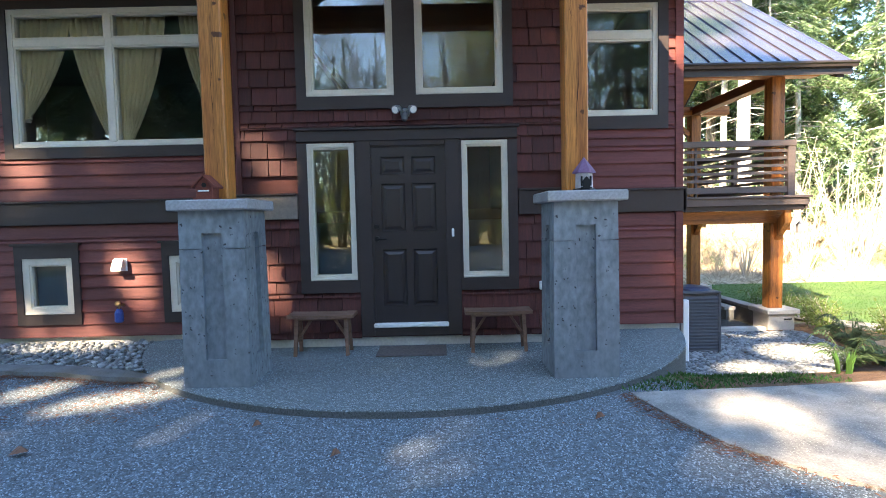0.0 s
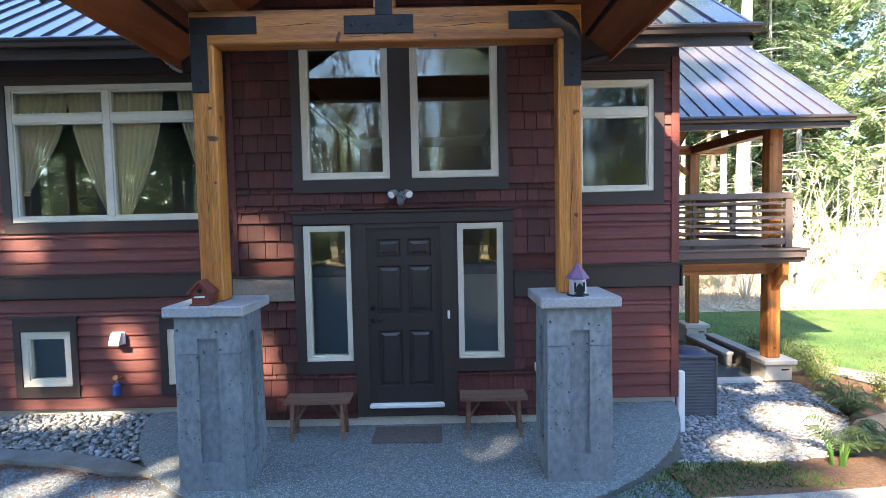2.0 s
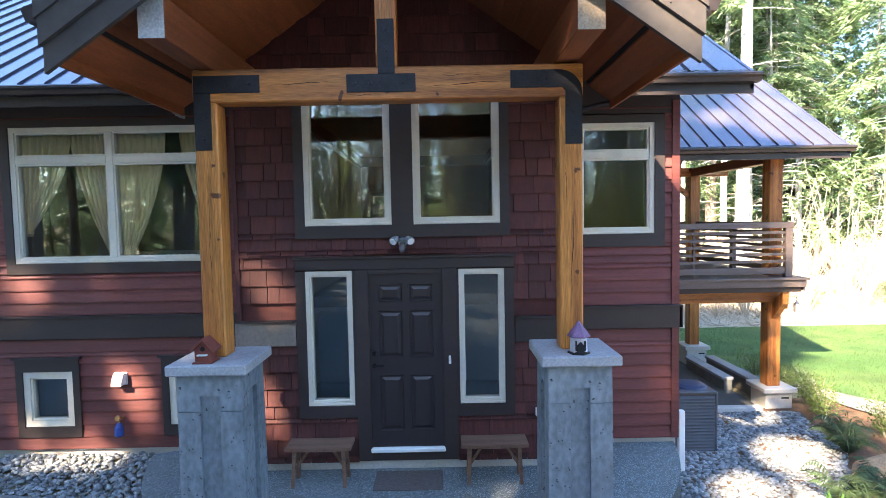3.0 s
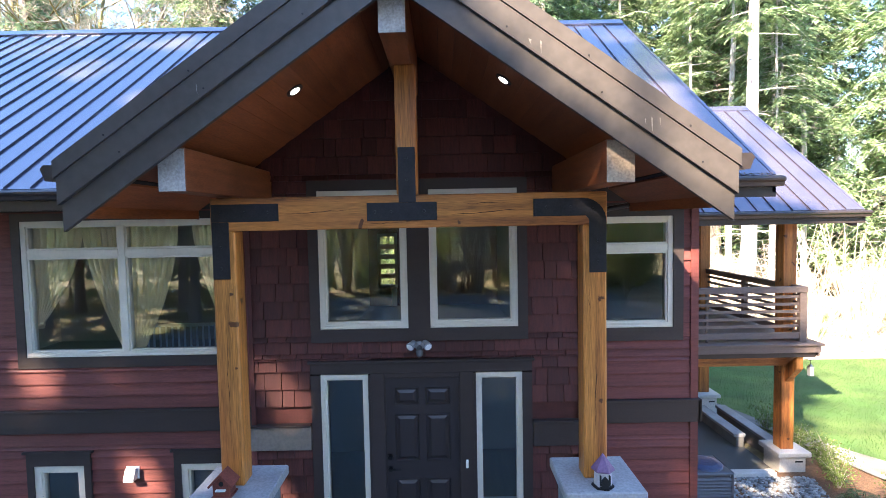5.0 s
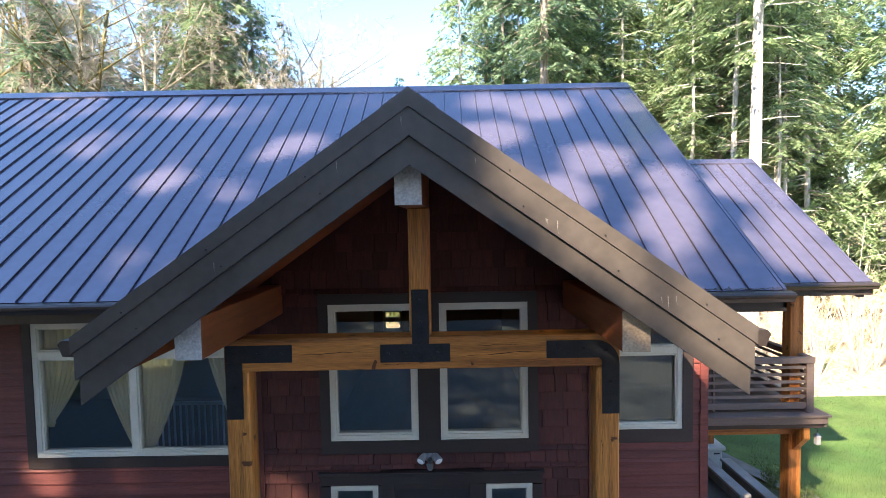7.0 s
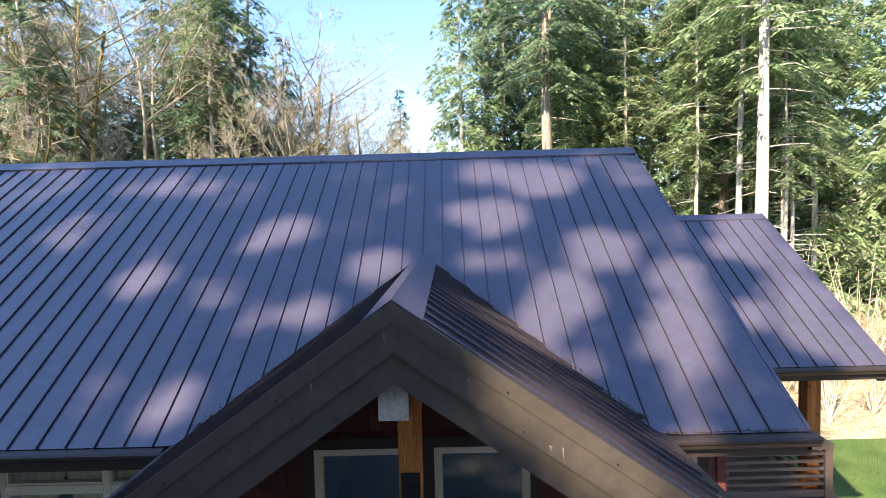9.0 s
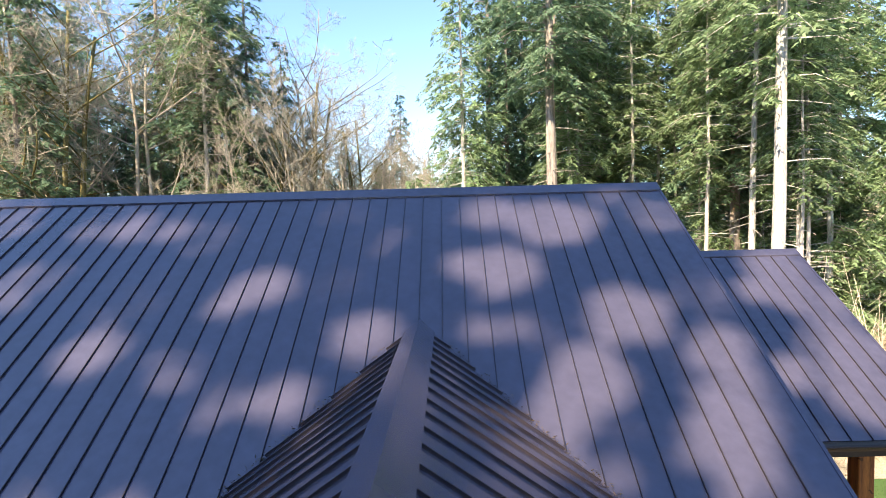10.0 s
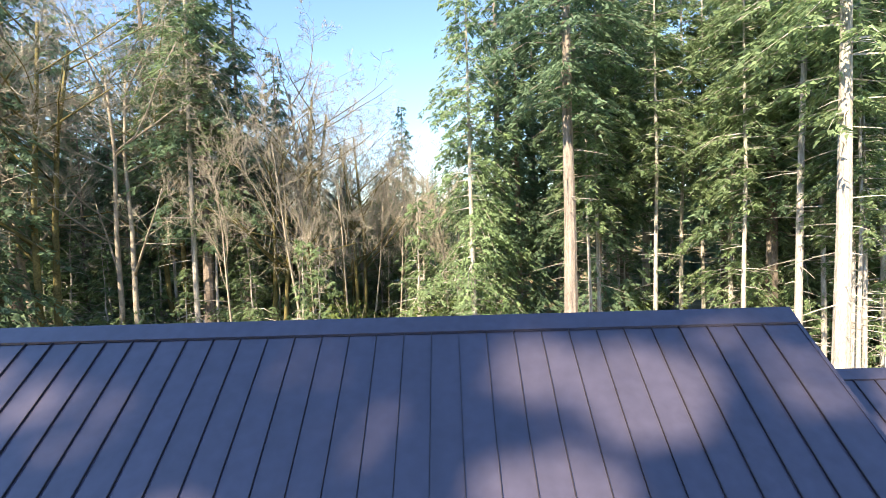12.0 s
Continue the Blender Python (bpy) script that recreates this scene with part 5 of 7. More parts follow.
def bare_tree(seed, h, r, label, bark, spread=0.55, upright=0.35, stems=1, lean=0.06, fine=1.0):
    """A leafless broadleaf tree: forked limbs down to fine twigs."""
    rng = np.random.default_rng(seed)
    th = thing("bare_tree", (0, 0, 0), label, "tree", "bare broadleaf trees")
    thick, thin = [], []

    def grow(p, d, ln, rad, level):
        n = 4 if level < 2 else 3 if level == 2 else 2 if level == 3 else 1
        pts, q, dd = [p], p, d
        for _ in range(n):
            dd = unit(dd + rng.normal(0, 0.11 if level else 0.045, 3) + np.array([0, 0, 0.06 * upright if level else 0.02]))
            q = q + dd * ln / n
            pts.append(q)
        radii = [max(0.009, rad * (1 - 0.62 * i / n)) for i in range(n + 1)]
        if level == 3:
            w = unit(np.cross(dd, rng.normal(0, 1, 3)))
            thin.append(([tuple(x + w * r_ * 1.1 * g_) for x, r_ in zip(pts, radii) for g_ in (-1, 1)], [(2 * i, 2 * i + 1, 2 * i + 3, 2 * i + 2) for i in range(n)]))
        if level >= 4:
            w = unit(np.cross(dd, rng.normal(0, 1, 3))) * max(0.009, radii[0])
            thin.append(([tuple(p - w), tuple(p + w), tuple(q)], [(0, 1, 2)]))
            return
        if level < 3:
            tv, tf = tube([tuple(x) for x in pts], radii, 8 if level == 0 else 5 if level == 1 else 3)
            (thick if level < 2 else thin).append((tv, tf if level < 2 else tf[:-2]))
        count = [rng.integers(9, 13), rng.integers(6, 9), rng.integers(5, 7), rng.integers(9, 13)][level]
        count = max(2, int(count * (fine if level > 1 else 1)))
        for i in range(count):
            k = rng.uniform(0.33 if level == 0 else 0.2, 1.0)
            idx = min(n - 1, int(k * n))
            base = pts[idx] + (pts[idx + 1] - pts[idx]) * (k * n - idx)
            side = unit(np.cross(dd, rng.normal(0, 1, 3)))
            nd = unit(dd * (1 - spread * rng.uniform(0.6, 1.1)) + side * spread * 1.5 + np.array([0, 0, upright * 0.6]))
            grow(base, nd, ln * rng.uniform(0.32, 0.55) * (1.12 - 0.45 * k), radii[idx] * rng.uniform(0.35, 0.6), level + 1)

    for s in range(stems):
        a = rng.uniform(0, 6.283)
        tilt = lean if stems == 1 else rng.uniform(0.08, 0.25)
        grow(np.array([0.25 * math.cos(a) * (stems > 1), 0.25 * math.sin(a) * (stems > 1), -0.2]), unit(np.array([math.cos(a) * tilt, math.sin(a) * tilt, 1.0])), h * rng.uniform(0.72, 0.85), r * rng.uniform(0.75, 1.0), 0)
    tv, tf = merge(thick)
    raw("trunk", tv, tf, bark, th, smooth=True)
    cv, cf = merge(thin)
    raw("crown", cv, cf, M_TWIG, th)
    return th


def shrub(seed, h, w, leaf_material, label, leaves=900, size=0.16):
    rng = np.random.default_rng(seed)
    th = thing("shrub", (0, 0, 0), label, "shrub", "forest edge shrubs")
    stems = []
    P, D, W, L = [], [], [], []
    for _ in range(14):
        a, out = rng.uniform(0, 6.283), rng.uniform(0.2, 1.0)
        tip = np.array([math.cos(a) * w * out * 0.5, math.sin(a) * w * out * 0.5, h * rng.uniform(0.55, 1.0)])
        stems.append(tube([(0, 0, -0.1), tuple(tip * [0.4, 0.4, 0.6]), tuple(tip)], [0.025, 0.016, 0.005], 3))
        n = leaves // 14
        k = rng.uniform(0.25, 1.0, n)
        c = tip[None, :] * k[:, None] + rng.normal(0, 0.16 * w * 0.5, (n, 3))
        c[:, 2] = np.maximum(0.02, c[:, 2])
        P.append(c)
        d = unit(rng.normal(0, 1, (n, 3)) + np.array([0, 0, 0.3]))
        D.append(d)
        sz = size * rng.uniform(0.6, 1.4, n)
        W.append(unit(np.cross(d, rng.normal(0, 1, (n, 3)))) * (sz * 0.3)[:, None])
        L.append(sz)
    sv, sf = merge(stems)
    raw("branchwork", sv, sf, M_TWIG, th)
    v, f = blades(np.concatenate(P), np.concatenate(D), np.concatenate(W), np.concatenate(L))
    raw("crown", v, f, leaf_material, th)
    return th


def place(proto, x, y, size=1.0, turn=None, tilt=0.0, tall=1.0):
    a = turn if turn is not None else (x * 37.7 + y * 17.3) % 360
    return copy_thing(proto, pose(x, y, float(gz(x, y)), tilt, 0, a) @ Matrix.Diagonal((size, size, size * tall, 1)))


FIRS = [
    fir(11, 38, 14.5, 0.34, 4.8, M_NEEDLE_B, "tall fir with a bare lower trunk and bright green sprays", leaf=0.5, density=1.8, wide=1.9, loose=0.25),
    fir(12, 36, 9.0, 0.4, 5.0, M_NEEDLE, "tall dark green fir with drooping branches", leaf=0.52, density=1.8, wide=2.2, loose=0.25, bark_material=M_BARK_D),
    fir(13, 31, 1.6, 0.28, 4.9, M_NEEDLE, "full conifer with branches almost to the ground", leaf=0.54, density=1.4, wide=2.4, droop=0.45, loose=0.35, bark_material=M_BARK_D),
    fir(14, 36, 13.0, 0.17, 4.2, M_NEEDLE_B, "slender fir with a long bare pale trunk", leaf=0.5, density=1.4, wide=2.1, loose=0.25),
    fir(15, 10, 0.4, 0.1, 2.3, M_NEEDLE_B, "young conifer in the forest understory", leaf=0.42, density=1.3, wide=2.2),
    fir(16, 31, 8.0, 0.3, 4.6, M_NEEDLE, "fir with open tiers of dense branches beside the drive", leaf=0.5, density=1.2, gap=1.6, wide=2.0),
    fir(17, 30, 2.5, 0.2, 5.0, M_NEEDLE_B, "broad light green hemlock with drooping sprays", leaf=0.45, density=1.9, wide=2.0, droop=0.5, loose=0.35),
]
BARES = [
    bare_tree(21, 27, 0.24, "bare pale alder with fine twigs", M_ALDER, 0.6, 0.36, fine=1.35),
    bare_tree(22, 24, 0.23, "spreading bare maple with mossy limbs", M_MOSS, 0.66, 0.25, stems=2, fine=1.15),
    bare_tree(23, 21, 0.14, "slender leafless alder with pale bark", M_ALDER, 0.42, 0.6, lean=0.15),
]
SHRUBS = [
    shrub(31, 2.4, 2.6, M_LEAF, "leafy green understory shrub at the forest edge"),
    shrub(32, 1.5, 2.0, M_NEEDLE_B, "low green shrub at the forest edge", 800, 0.14),
]
def dry_brush(seed, h, w, label, twigs=900):
    """A leafless bush: many arching pale twigs from one root."""
    rng = np.random.default_rng(seed)
    th = thing("dry_bush", (0, 0, 0), label, "bush", "dry bushes in the clearing")
    stems = []
    P, D, W, L = [], [], [], []
    for _ in range(20):
        a, out = rng.uniform(0, 6.283), rng.uniform(0.15, 1.0)
        tip = np.array([math.cos(a) * w * out * 0.5, math.sin(a) * w * out * 0.5, h * rng.uniform(0.6, 1.05)])
        mid = tip * [0.35, 0.35, 0.6]
        stems.append(tube([(0, 0, -0.1), tuple(mid), tuple(tip)], [0.02, 0.013, 0.004], 3))
        n = twigs // 20
        k = rng.uniform(0.2, 1.0, n)[:, None]
        P.append(mid * (1 - k) + tip * k)
        d = unit(rng.normal(0, 0.8, (n, 3)) + unit(tip)[None, :] * 0.8)
        D.append(d)
        W.append(unit(np.cross(d, rng.normal(0, 1, (n, 3)))) * 0.009)
        L.append(rng.uniform(0.15, 0.6, n))
    sv, sf = merge(stems)
    raw("branchwork", sv, sf, M_DRYTWIG, th)
    v, f = blades(np.concatenate(P), np.concatenate(D), np.concatenate(W), np.concatenate(L))
    raw("crown", v, f, M_DRYTWIG, th)
    return th


def whips(seed, h, label, stems=11):
    """A young leafless clump: long straight pale stems that fan out from one root."""
    rng = np.random.default_rng(seed)
    th = thing("sapling", (0, 0, 0), label, "sapling", "leafless saplings in the clearing")
    for k in range(stems):
        a, out = rng.uniform(0, 6.283), rng.uniform(0.05, 0.55)
        d = unit(np.array([math.cos(a) * out, math.sin(a) * out, 1.0]))
        ln_ = h * rng.uniform(0.6, 1.0)
        pts = [d * ln_ * q + np.array([0, 0, 0.1 * ln_ * q * q]) + rng.normal(0, 0.03, 3) * (q > 0) for q in (0, 0.3, 0.65, 1.0)]
        r0 = rng.uniform(0.018, 0.036)
        bits = [tube([tuple(p) for p in pts], [r0, r0 * 0.8, r0 * 0.5, 0.006], 5)]
        for j in range(9):
            q = rng.uniform(0.25, 0.95)
            p = d * ln_ * q + np.array([0, 0, 0.1 * ln_ * q * q])
            e = unit(d + rng.normal(0, 0.6, 3))
            bits.append(tube([tuple(p), tuple(p + e * rng.uniform(0.3, 1.0) * (1.2 - q))], [r0 * 0.35, 0.004], 3))
        raw("stem", *merge(bits), M_WHIP, th)
    return th


BRUSH = dry_brush(34, 1.9, 2.8, "pale leafless brush in the sunny clearing")
THICKET = shrub(33, 6.5, 4.8, M_THICKET, "tall tangled olive-green thicket beyond the drive", 14000, 0.085)
WHIPS = whips(35, 5.2, "clump of straight pale leafless stems in the clearing")
SAPLING = bare_tree(25, 6.5, 0.05, "thin leafless sapling in the sun", M_ALDER, 0.3, 0.9, stems=3, fine=0.22)

# the first of each kind stands in the wood as well
for th, x, y, turn in ((FIRS[0], 15.35, 19.2, 40), (FIRS[1], 9.4, 37.0, 10), (FIRS[2], 5.6, 38.5, 0), (FIRS[3], 17.3, 37.2, 0), (BARES[0], -23.0, 36.0, 0), (BARES[1], -12.5, 39.0, 70), (BARES[2], -9.5, 37.0, 0), (SHRUBS[0], -6.0, 27.0, 0), (SHRUBS[1], 12.0, 25.0, 0), (FIRS[4], -9.0, 33.0, 0), (WHIPS, 15.2, 14.3, 0), (SAPLING, 11.0, -26.0, 0), (FIRS[6], 23.5, 27.0, 0), (THICKET, 10.5, -20.5, 0), (BRUSH, 15.5, 17.5, 0)):
    th.matrix_basis = pose(x, y, float(gz(x, y)), 0, 0, turn)

place(FIRS[6], 2.3, 33.5, 1.02)
GIANT = fir(18, 40, 16.5, 0.44, 5.4, M_NEEDLE, "big fir with a tall grey-brown trunk and dead stubs", leaf=0.52, density=1.8, wide=2.2, loose=0.25, bark_material=M_GREYBARK)
GIANT.matrix_basis = pose(7.2, 28.5, float(gz(7.2, 28.5)), 0, 0, 0)
# conifers: (kind, x, y, size)
# firs beside the clearing
for kind, x, y, size in (
    (3, 17.6, 24.9, 1.2), (3, 13.8, 33.0, 0.9), (3, 22.6, 38.7, 1.05), (0, 25.5, 34.0, 0.95), (6, 27.0, 24.5, 1.05), (6, 29.5, 29.0, 1.0),
    (6, 22.0, 31.0, 1.0), (6, 26.5, 31.0, 1.1), (6, 24.5, 36.5, 1.1), (6, 31.5, 35.0, 1.1), (6, 18.5, 33.0, 0.9),
    (3, 20.0, 24.0, 0.75), (2, 10.8, 36.0, 1.05), (1, 14.5, 41.0, 1.1), (1, 19.8, 30.5, 1.0), (2, 24.5, 32.0, 1.0), 
):
    place(FIRS[kind], x, y, size)
# single pale trunks that stand out at the forest edge
for x, y, size in ((18.3, 36.0, 0.9), (19.0, 23.0, 0.7), (19.45, 24.0, 0.72), (9.3, 32.0, 0.75), (12.95, 38.0, 0.8), (2.42, 38.0, 0.6), (-17.24, 36.0, 1.25), (-16.3, 37.0, 0.7)):
    place(FIRS[3], x, y, size)
# firs deeper in the wood
for kind, x, y, size in (
    (1, 34.0, 24.0, 1.0), (3, 10.2, 33.0, 0.9), (3, 20.6, 27.5, 0.9), (1, 29.0, 38.0, 1.1), (0, 17.5, 45.0, 1.1),
    (2, 8.0, 46.0, 1.1), (1, 25.0, 46.0, 1.1), (2, 32.5, 18.0, 0.9), (2, 21.0, 52.0, 1.15), (2, 33.0, 50.0, 1.15),
    (1, 4.6, 41.0, 1.0), (2, 13.0, 54.0, 1.1), (3, 16.4, 27.6, 0.85), (3, 19.4, 34.4, 0.95),
):
    place(FIRS[kind], x, y, size)
# firs behind the house
for kind, x, y, size in (
    (3, 27.0, 34.5, 1.0), (1, -17.2, 37.5, 1.12), (2, -27.5, 31.0, 1.0), (1, -31.0, 37.0, 1.1), (2, -21.5, 44.0, 1.05), (3, -19.5, 40.5, 1.0),
    (1, -26.0, 46.0, 1.1), (2, -14.8, 47.5, 0.85), (2, -34.0, 46.0, 1.1), (1, -15.8, 41.0, 0.9),
    (2, -4.2, 56.0, 0.74), (2, -24.5, 40.0, 0.62), (2, -28.5, 40.5, 0.7), (2, -39.0, 47.0, 0.9), (2, -30.5, 51.0, 0.9),
):
    place(FIRS[kind], x, y, size)
# dark full firs that fill the wood behind the bare trees
for x, y, size in ((-32.0, 43.0, 0.85), (-27.5, 42.5, 0.75), (-23.0, 46.0, 0.9), (-33.5, 38.5, 0.7), (-12.5, 49.0, 0.7)):
    place(FIRS[2], x, y, size)
# green mid-height conifers among the bare trees
for x, y, size in ((-14.5, 46.5, 0.6), (-11.8, 47.5, 0.52), (-8.6, 49.0, 0.5), (-5.8, 48.0, 0.46), (-2.6, 50.5, 0.46), (0.4, 48.0, 0.44), (-10.2, 53.0, 0.6), (-17.8, 49.0, 0.7), (-6.0, 55.0, 0.55)):
    place(FIRS[6], x, y, size)
# firs at the far side
for kind, x, y, size in (
    (2, -22.0, 52.0, 0.85), (2, -17.5, 56.0, 0.75), (2, -11.0, 57.0, 0.62), (2, 1.5, 56.0, 0.5),
):
    place(FIRS[kind], x, y, size)
# bare trees behind the house
# tall bare trees
for kind, x, y, size in (
    (0, -27.0, 34.0, 1.15), (1, -30.5, 32.5, 1.35), (1, -34.0, 36.0, 1.4), (0, -20.5, 34.5, 1.0), (1, -25.2, 33.0, 1.3), (0, -37.0, 30.0, 1.2),
    (1, -20.0, 39.0, 1.2), (0, -11.4, 43.0, 0.8), (2, -7.4, 40.5, 0.85), (2, -3.8, 42.0, 0.8), (2, -1.8, 39.0, 0.72), (0, -12.2, 45.5, 1.0),
    (2, -10.8, 36.0, 0.7), (2, -8.6, 35.0, 0.62), (2, 0.6, 42.5, 0.7), (2, -14.5, 35.5, 0.85),
):
    place(BARES[kind], x, y, size, tilt=(-3 if kind == 2 else 0))
# young bare trees
for kind, x, y, size in (
    (1, -18.5, 46.0, 1.0), (2, -2.6, 47.0, 0.85), (0, -38.0, 34.0, 1.0), (2, 2.0, 37.5, 0.5), (2, -5.0, 46.0, 0.7), (0, -16.0, 52.0, 0.8),
    (0, -7.0, 48.0, 0.75), (0, -11.0, 50.0, 0.85), (2, -0.5, 46.0, 0.8), (0, -3.0, 51.0, 0.7), (1, -8.5, 45.0, 0.75), (2, -6.4, 43.5, 0.85),
    (2, 3.0, 46.0, 0.8), (1, -10.2, 41.5, 1.12), (1, -7.4, 44.5, 0.98),
):
    place(BARES[kind], x, y, size, tilt=(-3 if kind == 2 else 0))
rng = np.random.default_rng(5)
# understory along the forest edge
for k in range(95):
    x = rng.uniform(-40, 40)
    y = rng.uniform(27, 46) if x < 8 else rng.uniform(25, 42)
    if x < -9 and k % 3:
        x = rng.uniform(-8, 30)
    place(SHRUBS[k % 2], float(x), float(y), float(rng.uniform(0.8, 2.2)))
for x, y, size in ((17.6, 15.2, 0.9), (18.9, 16.0, 1.1), (21.5, 16.5, 1.0), (13.4, 16.6, 0.8), (24.0, 18.5, 1.2), (16.4, 18.0, 1.1), (20.2, 19.0, 1.25), (11.8, 18.5, 0.9)):
    place(WHIPS, x, y, size)
for k in range(64):
    place(BRUSH, float(rng.uniform(10.5, 36)), float(rng.uniform(14.5, 27.5)), float(rng.uniform(0.55, 1.5)))
for k in range(26):
    place(SHRUBS[1], float(rng.uniform(10, 30)), float(rng.uniform(15, 24)), float(rng.uniform(0.3, 0.75)))
# young conifers under the tall ones
for k in range(54):
    x = float(rng.uniform(-42, 42))
    y = float(rng.uniform(33, 58))
    place(FIRS[4], x, y, float(rng.uniform(0.5, 1.3)))
for k in range(34):
    place(FIRS[4], float(rng.uniform(-24, 7)), float(rng.uniform(44, 62)), float(rng.uniform(0.8, 1.6)))
# a dense dark stand behind the house, and unseen tall firs added to shade its foot
for k in range(46):
    place(FIRS[4], float(rng.uniform(-36, -10)), float(rng.uniform(36, 47)), float(rng.uniform(0.7, 1.3)))
for k in range(7):
    place(FIRS[2], -33.0 - 2.2 * (k % 6) + float(rng.uniform(-1, 1)), 2.0 + 4.6 * (k // 2) * 0.8 + float(rng.uniform(-1, 1)), float(rng.uniform(0.9, 1.1)))
# more slender trunks deep in the wood
for k in range(18):
    x = float(rng.uniform(6, 40) if k % 3 else rng.uniform(-44, -20))
    place(FIRS[3], x, float(rng.uniform(32, 58)), float(rng.uniform(0.75, 1.05)))
# far wood that closes the view
P, D, W, L = [], [], [], []
g = np.random.default_rng(77)
for k in range(860):
    a = g.uniform(0, 2 * math.pi)
    rr = g.uniform(60, 190) if a < math.pi else g.uniform(78, 140)
    x, y = rr * math.cos(a) * 1.3, rr * math.sin(a)
    hh = g.uniform(11, 18) if abs(x + 0.1 * y) < 0.2 * y else g.uniform(20, 32)
    z0 = float(gz(x, y))
    n = (900 if abs(x + 0.12 * y) < 0.3 * y else 300) if y > 0 and abs(x) < y * 1.1 else 80
    t = g.uniform(0, 1, n) ** 0.8
    ang = g.uniform(0, 6.283, n)
    o = np.stack([np.cos(ang), np.sin(ang), -0.35 * np.ones(n)], axis=1)
    P.append(np.stack([np.full(n, x), np.full(n, y), z0 + 1 + (hh - 1) * t], axis=1))
    D.append(unit(o))
    ll = (1 - t) * hh * (0.14 if n > 100 else 0.2) + 0.35
    L.append(ll)
    W.append(np.stack([-np.sin(ang), np.cos(ang), np.zeros(n)], axis=1) * (ll * (0.12 if n > 400 else 0.17 if n > 100 else 0.3))[:, None])
v, f = blades(np.concatenate(P), np.concatenate(D), np.concatenate(W), np.concatenate(L))
tagged(raw("far_woods", v, f, M_NEEDLE, None, "", "stuff"), "distant dark conifer woods behind the house", "woods")

# trees added out of view across the drive to shade the house; its windows mirror them
ACROSS = Vector((1.0, -SUN.x / SUN.y, 0.0)).normalized()
RISE = ACROSS.cross(SUN)
RISE = RISE if RISE.z > 0 else -RISE
# openings cut into these crowns to set the sun patches, along the rays: across, up, radius
ROOF_GAPS = ((-0.34, 9.1, 0.6), (-0.6, 7.75, 0.5), (-1.05, 7.72, 0.32), (1.15, 7.45, 0.52), (-3.36, 6.32, 0.42), (-3.5, 5.9, 0.26), (-1.58, 6.02, 0.4), (1.02, 6.3, 0.46), (0.9, 5.8, 0.42), (-1.37, 9.0, 0.38), (2.28, 7.3, 0.34), (-1.83, 4.88, 0.32), (-2.33, 3.16, 0.34), (2.45, 6.05, 0.44), (-4.34, 4.62, 0.38))
SIDE_GAPS = ((-1.9, -1.95, 0.15), (-1.15, -1.88, 0.12), (-0.68, -1.6, 0.15), (-0.9, -1.66, 0.12), (-1.15, -1.3, 0.1), (-3.2, -1.2, 0.16), (-2.8, -1.22, 0.15), (-1.2, 0.12, 0.16), (2.3, 3.82, 0.22), (2.65, 3.68, 0.27), (3.1, 3.58, 0.32), (3.6, 3.48, 0.36), (2.48, 11.45, 0.5), (3.08, 10.66, 0.55), (3.63, 9.51, 0.6), (3.99, 8.51, 0.6), (2.91, 8.57, 0.4), (4.41, 8.09, 0.7), (2.33, 10.6, 0.4), (2.88, 4.55, 0.25), (3.8, 1.2, 0.3), (4.3, 2.3, 0.45), (4.6, 1.4, 0.3))
DIM_GAPS = ((-3.45, 8.3, 0.36), (-2.56, 7.75, 0.4), (-2.56, 6.7, 0.32), (-0.37, 6.78, 0.38), (0.3, 6.77, 0.26), (1.91, 8.22, 0.42), (2.1, 6.84, 0.42), (-4.78, 5.5, 0.44), (-4.94, 6.98, 0.42), (-6.58, 6.81, 0.5), (0.42, 9.97, 0.45), (1.17, 9.78, 0.42), (2.6, 6.51, 0.42), (-3.29, 4.75, 0.33), (1.8, 5.48, 0.33), (2.9, 5.37, 0.45), (-8.47, 5.98, 0.8), (-6.33, 5.22, 0.55), (-3.12, 3.06, 0.3), (-2.48, 4.58, 0.33), (-5.91, 6.89, 0.45))
LOW_GAPS = ((0.85, 5.2, 0.2), (1.15, 4.95, 0.2), (1.5, 5.2, 0.2), (-0.85, 3.5, 0.26), (-0.5, 3.9, 0.2), (-0.72, 4.4, 0.24), (-0.68, 4.85, 0.2), (-1.05, 5.3, 0.2), (1.55, 4.75, 0.26), (2.0, 4.35, 0.26), (2.5, 4.15, 0.26), (1.1, 5.15, 0.2), (2.84, 2.45, 0.13), (2.84, 2.05, 0.13), (3.9, -0.2, 0.24), (4.2, -0.18, 0.2), (4.55, -0.62, 0.3), (3.94, -0.95, 0.18), (-1.95, -1.94, 0.3), (-3.1, -0.1, 0.26), (-3.85, -1.4, 0.3), (-0.98, -1.8, 0.2), (2.15, -1.4, 0.3), (1.59, -0.13, 0.25), (0.57, -0.4, 0.22), (-0.7, -2.3, 0.35), (0.36, -1.77, 0.33), (-4.06, 0.52, 0.24), (-3.33, 0.78, 0.2), (-2.6, 1.04, 0.24), (-3.93, -1.08, 0.5), (-2.98, -0.46, 0.36), (-0.96, 1.12, 0.3), (-0.9, 0.1, 0.32), (1.82, 3.38, 0.2), (-4.2, 0.1, 0.35))


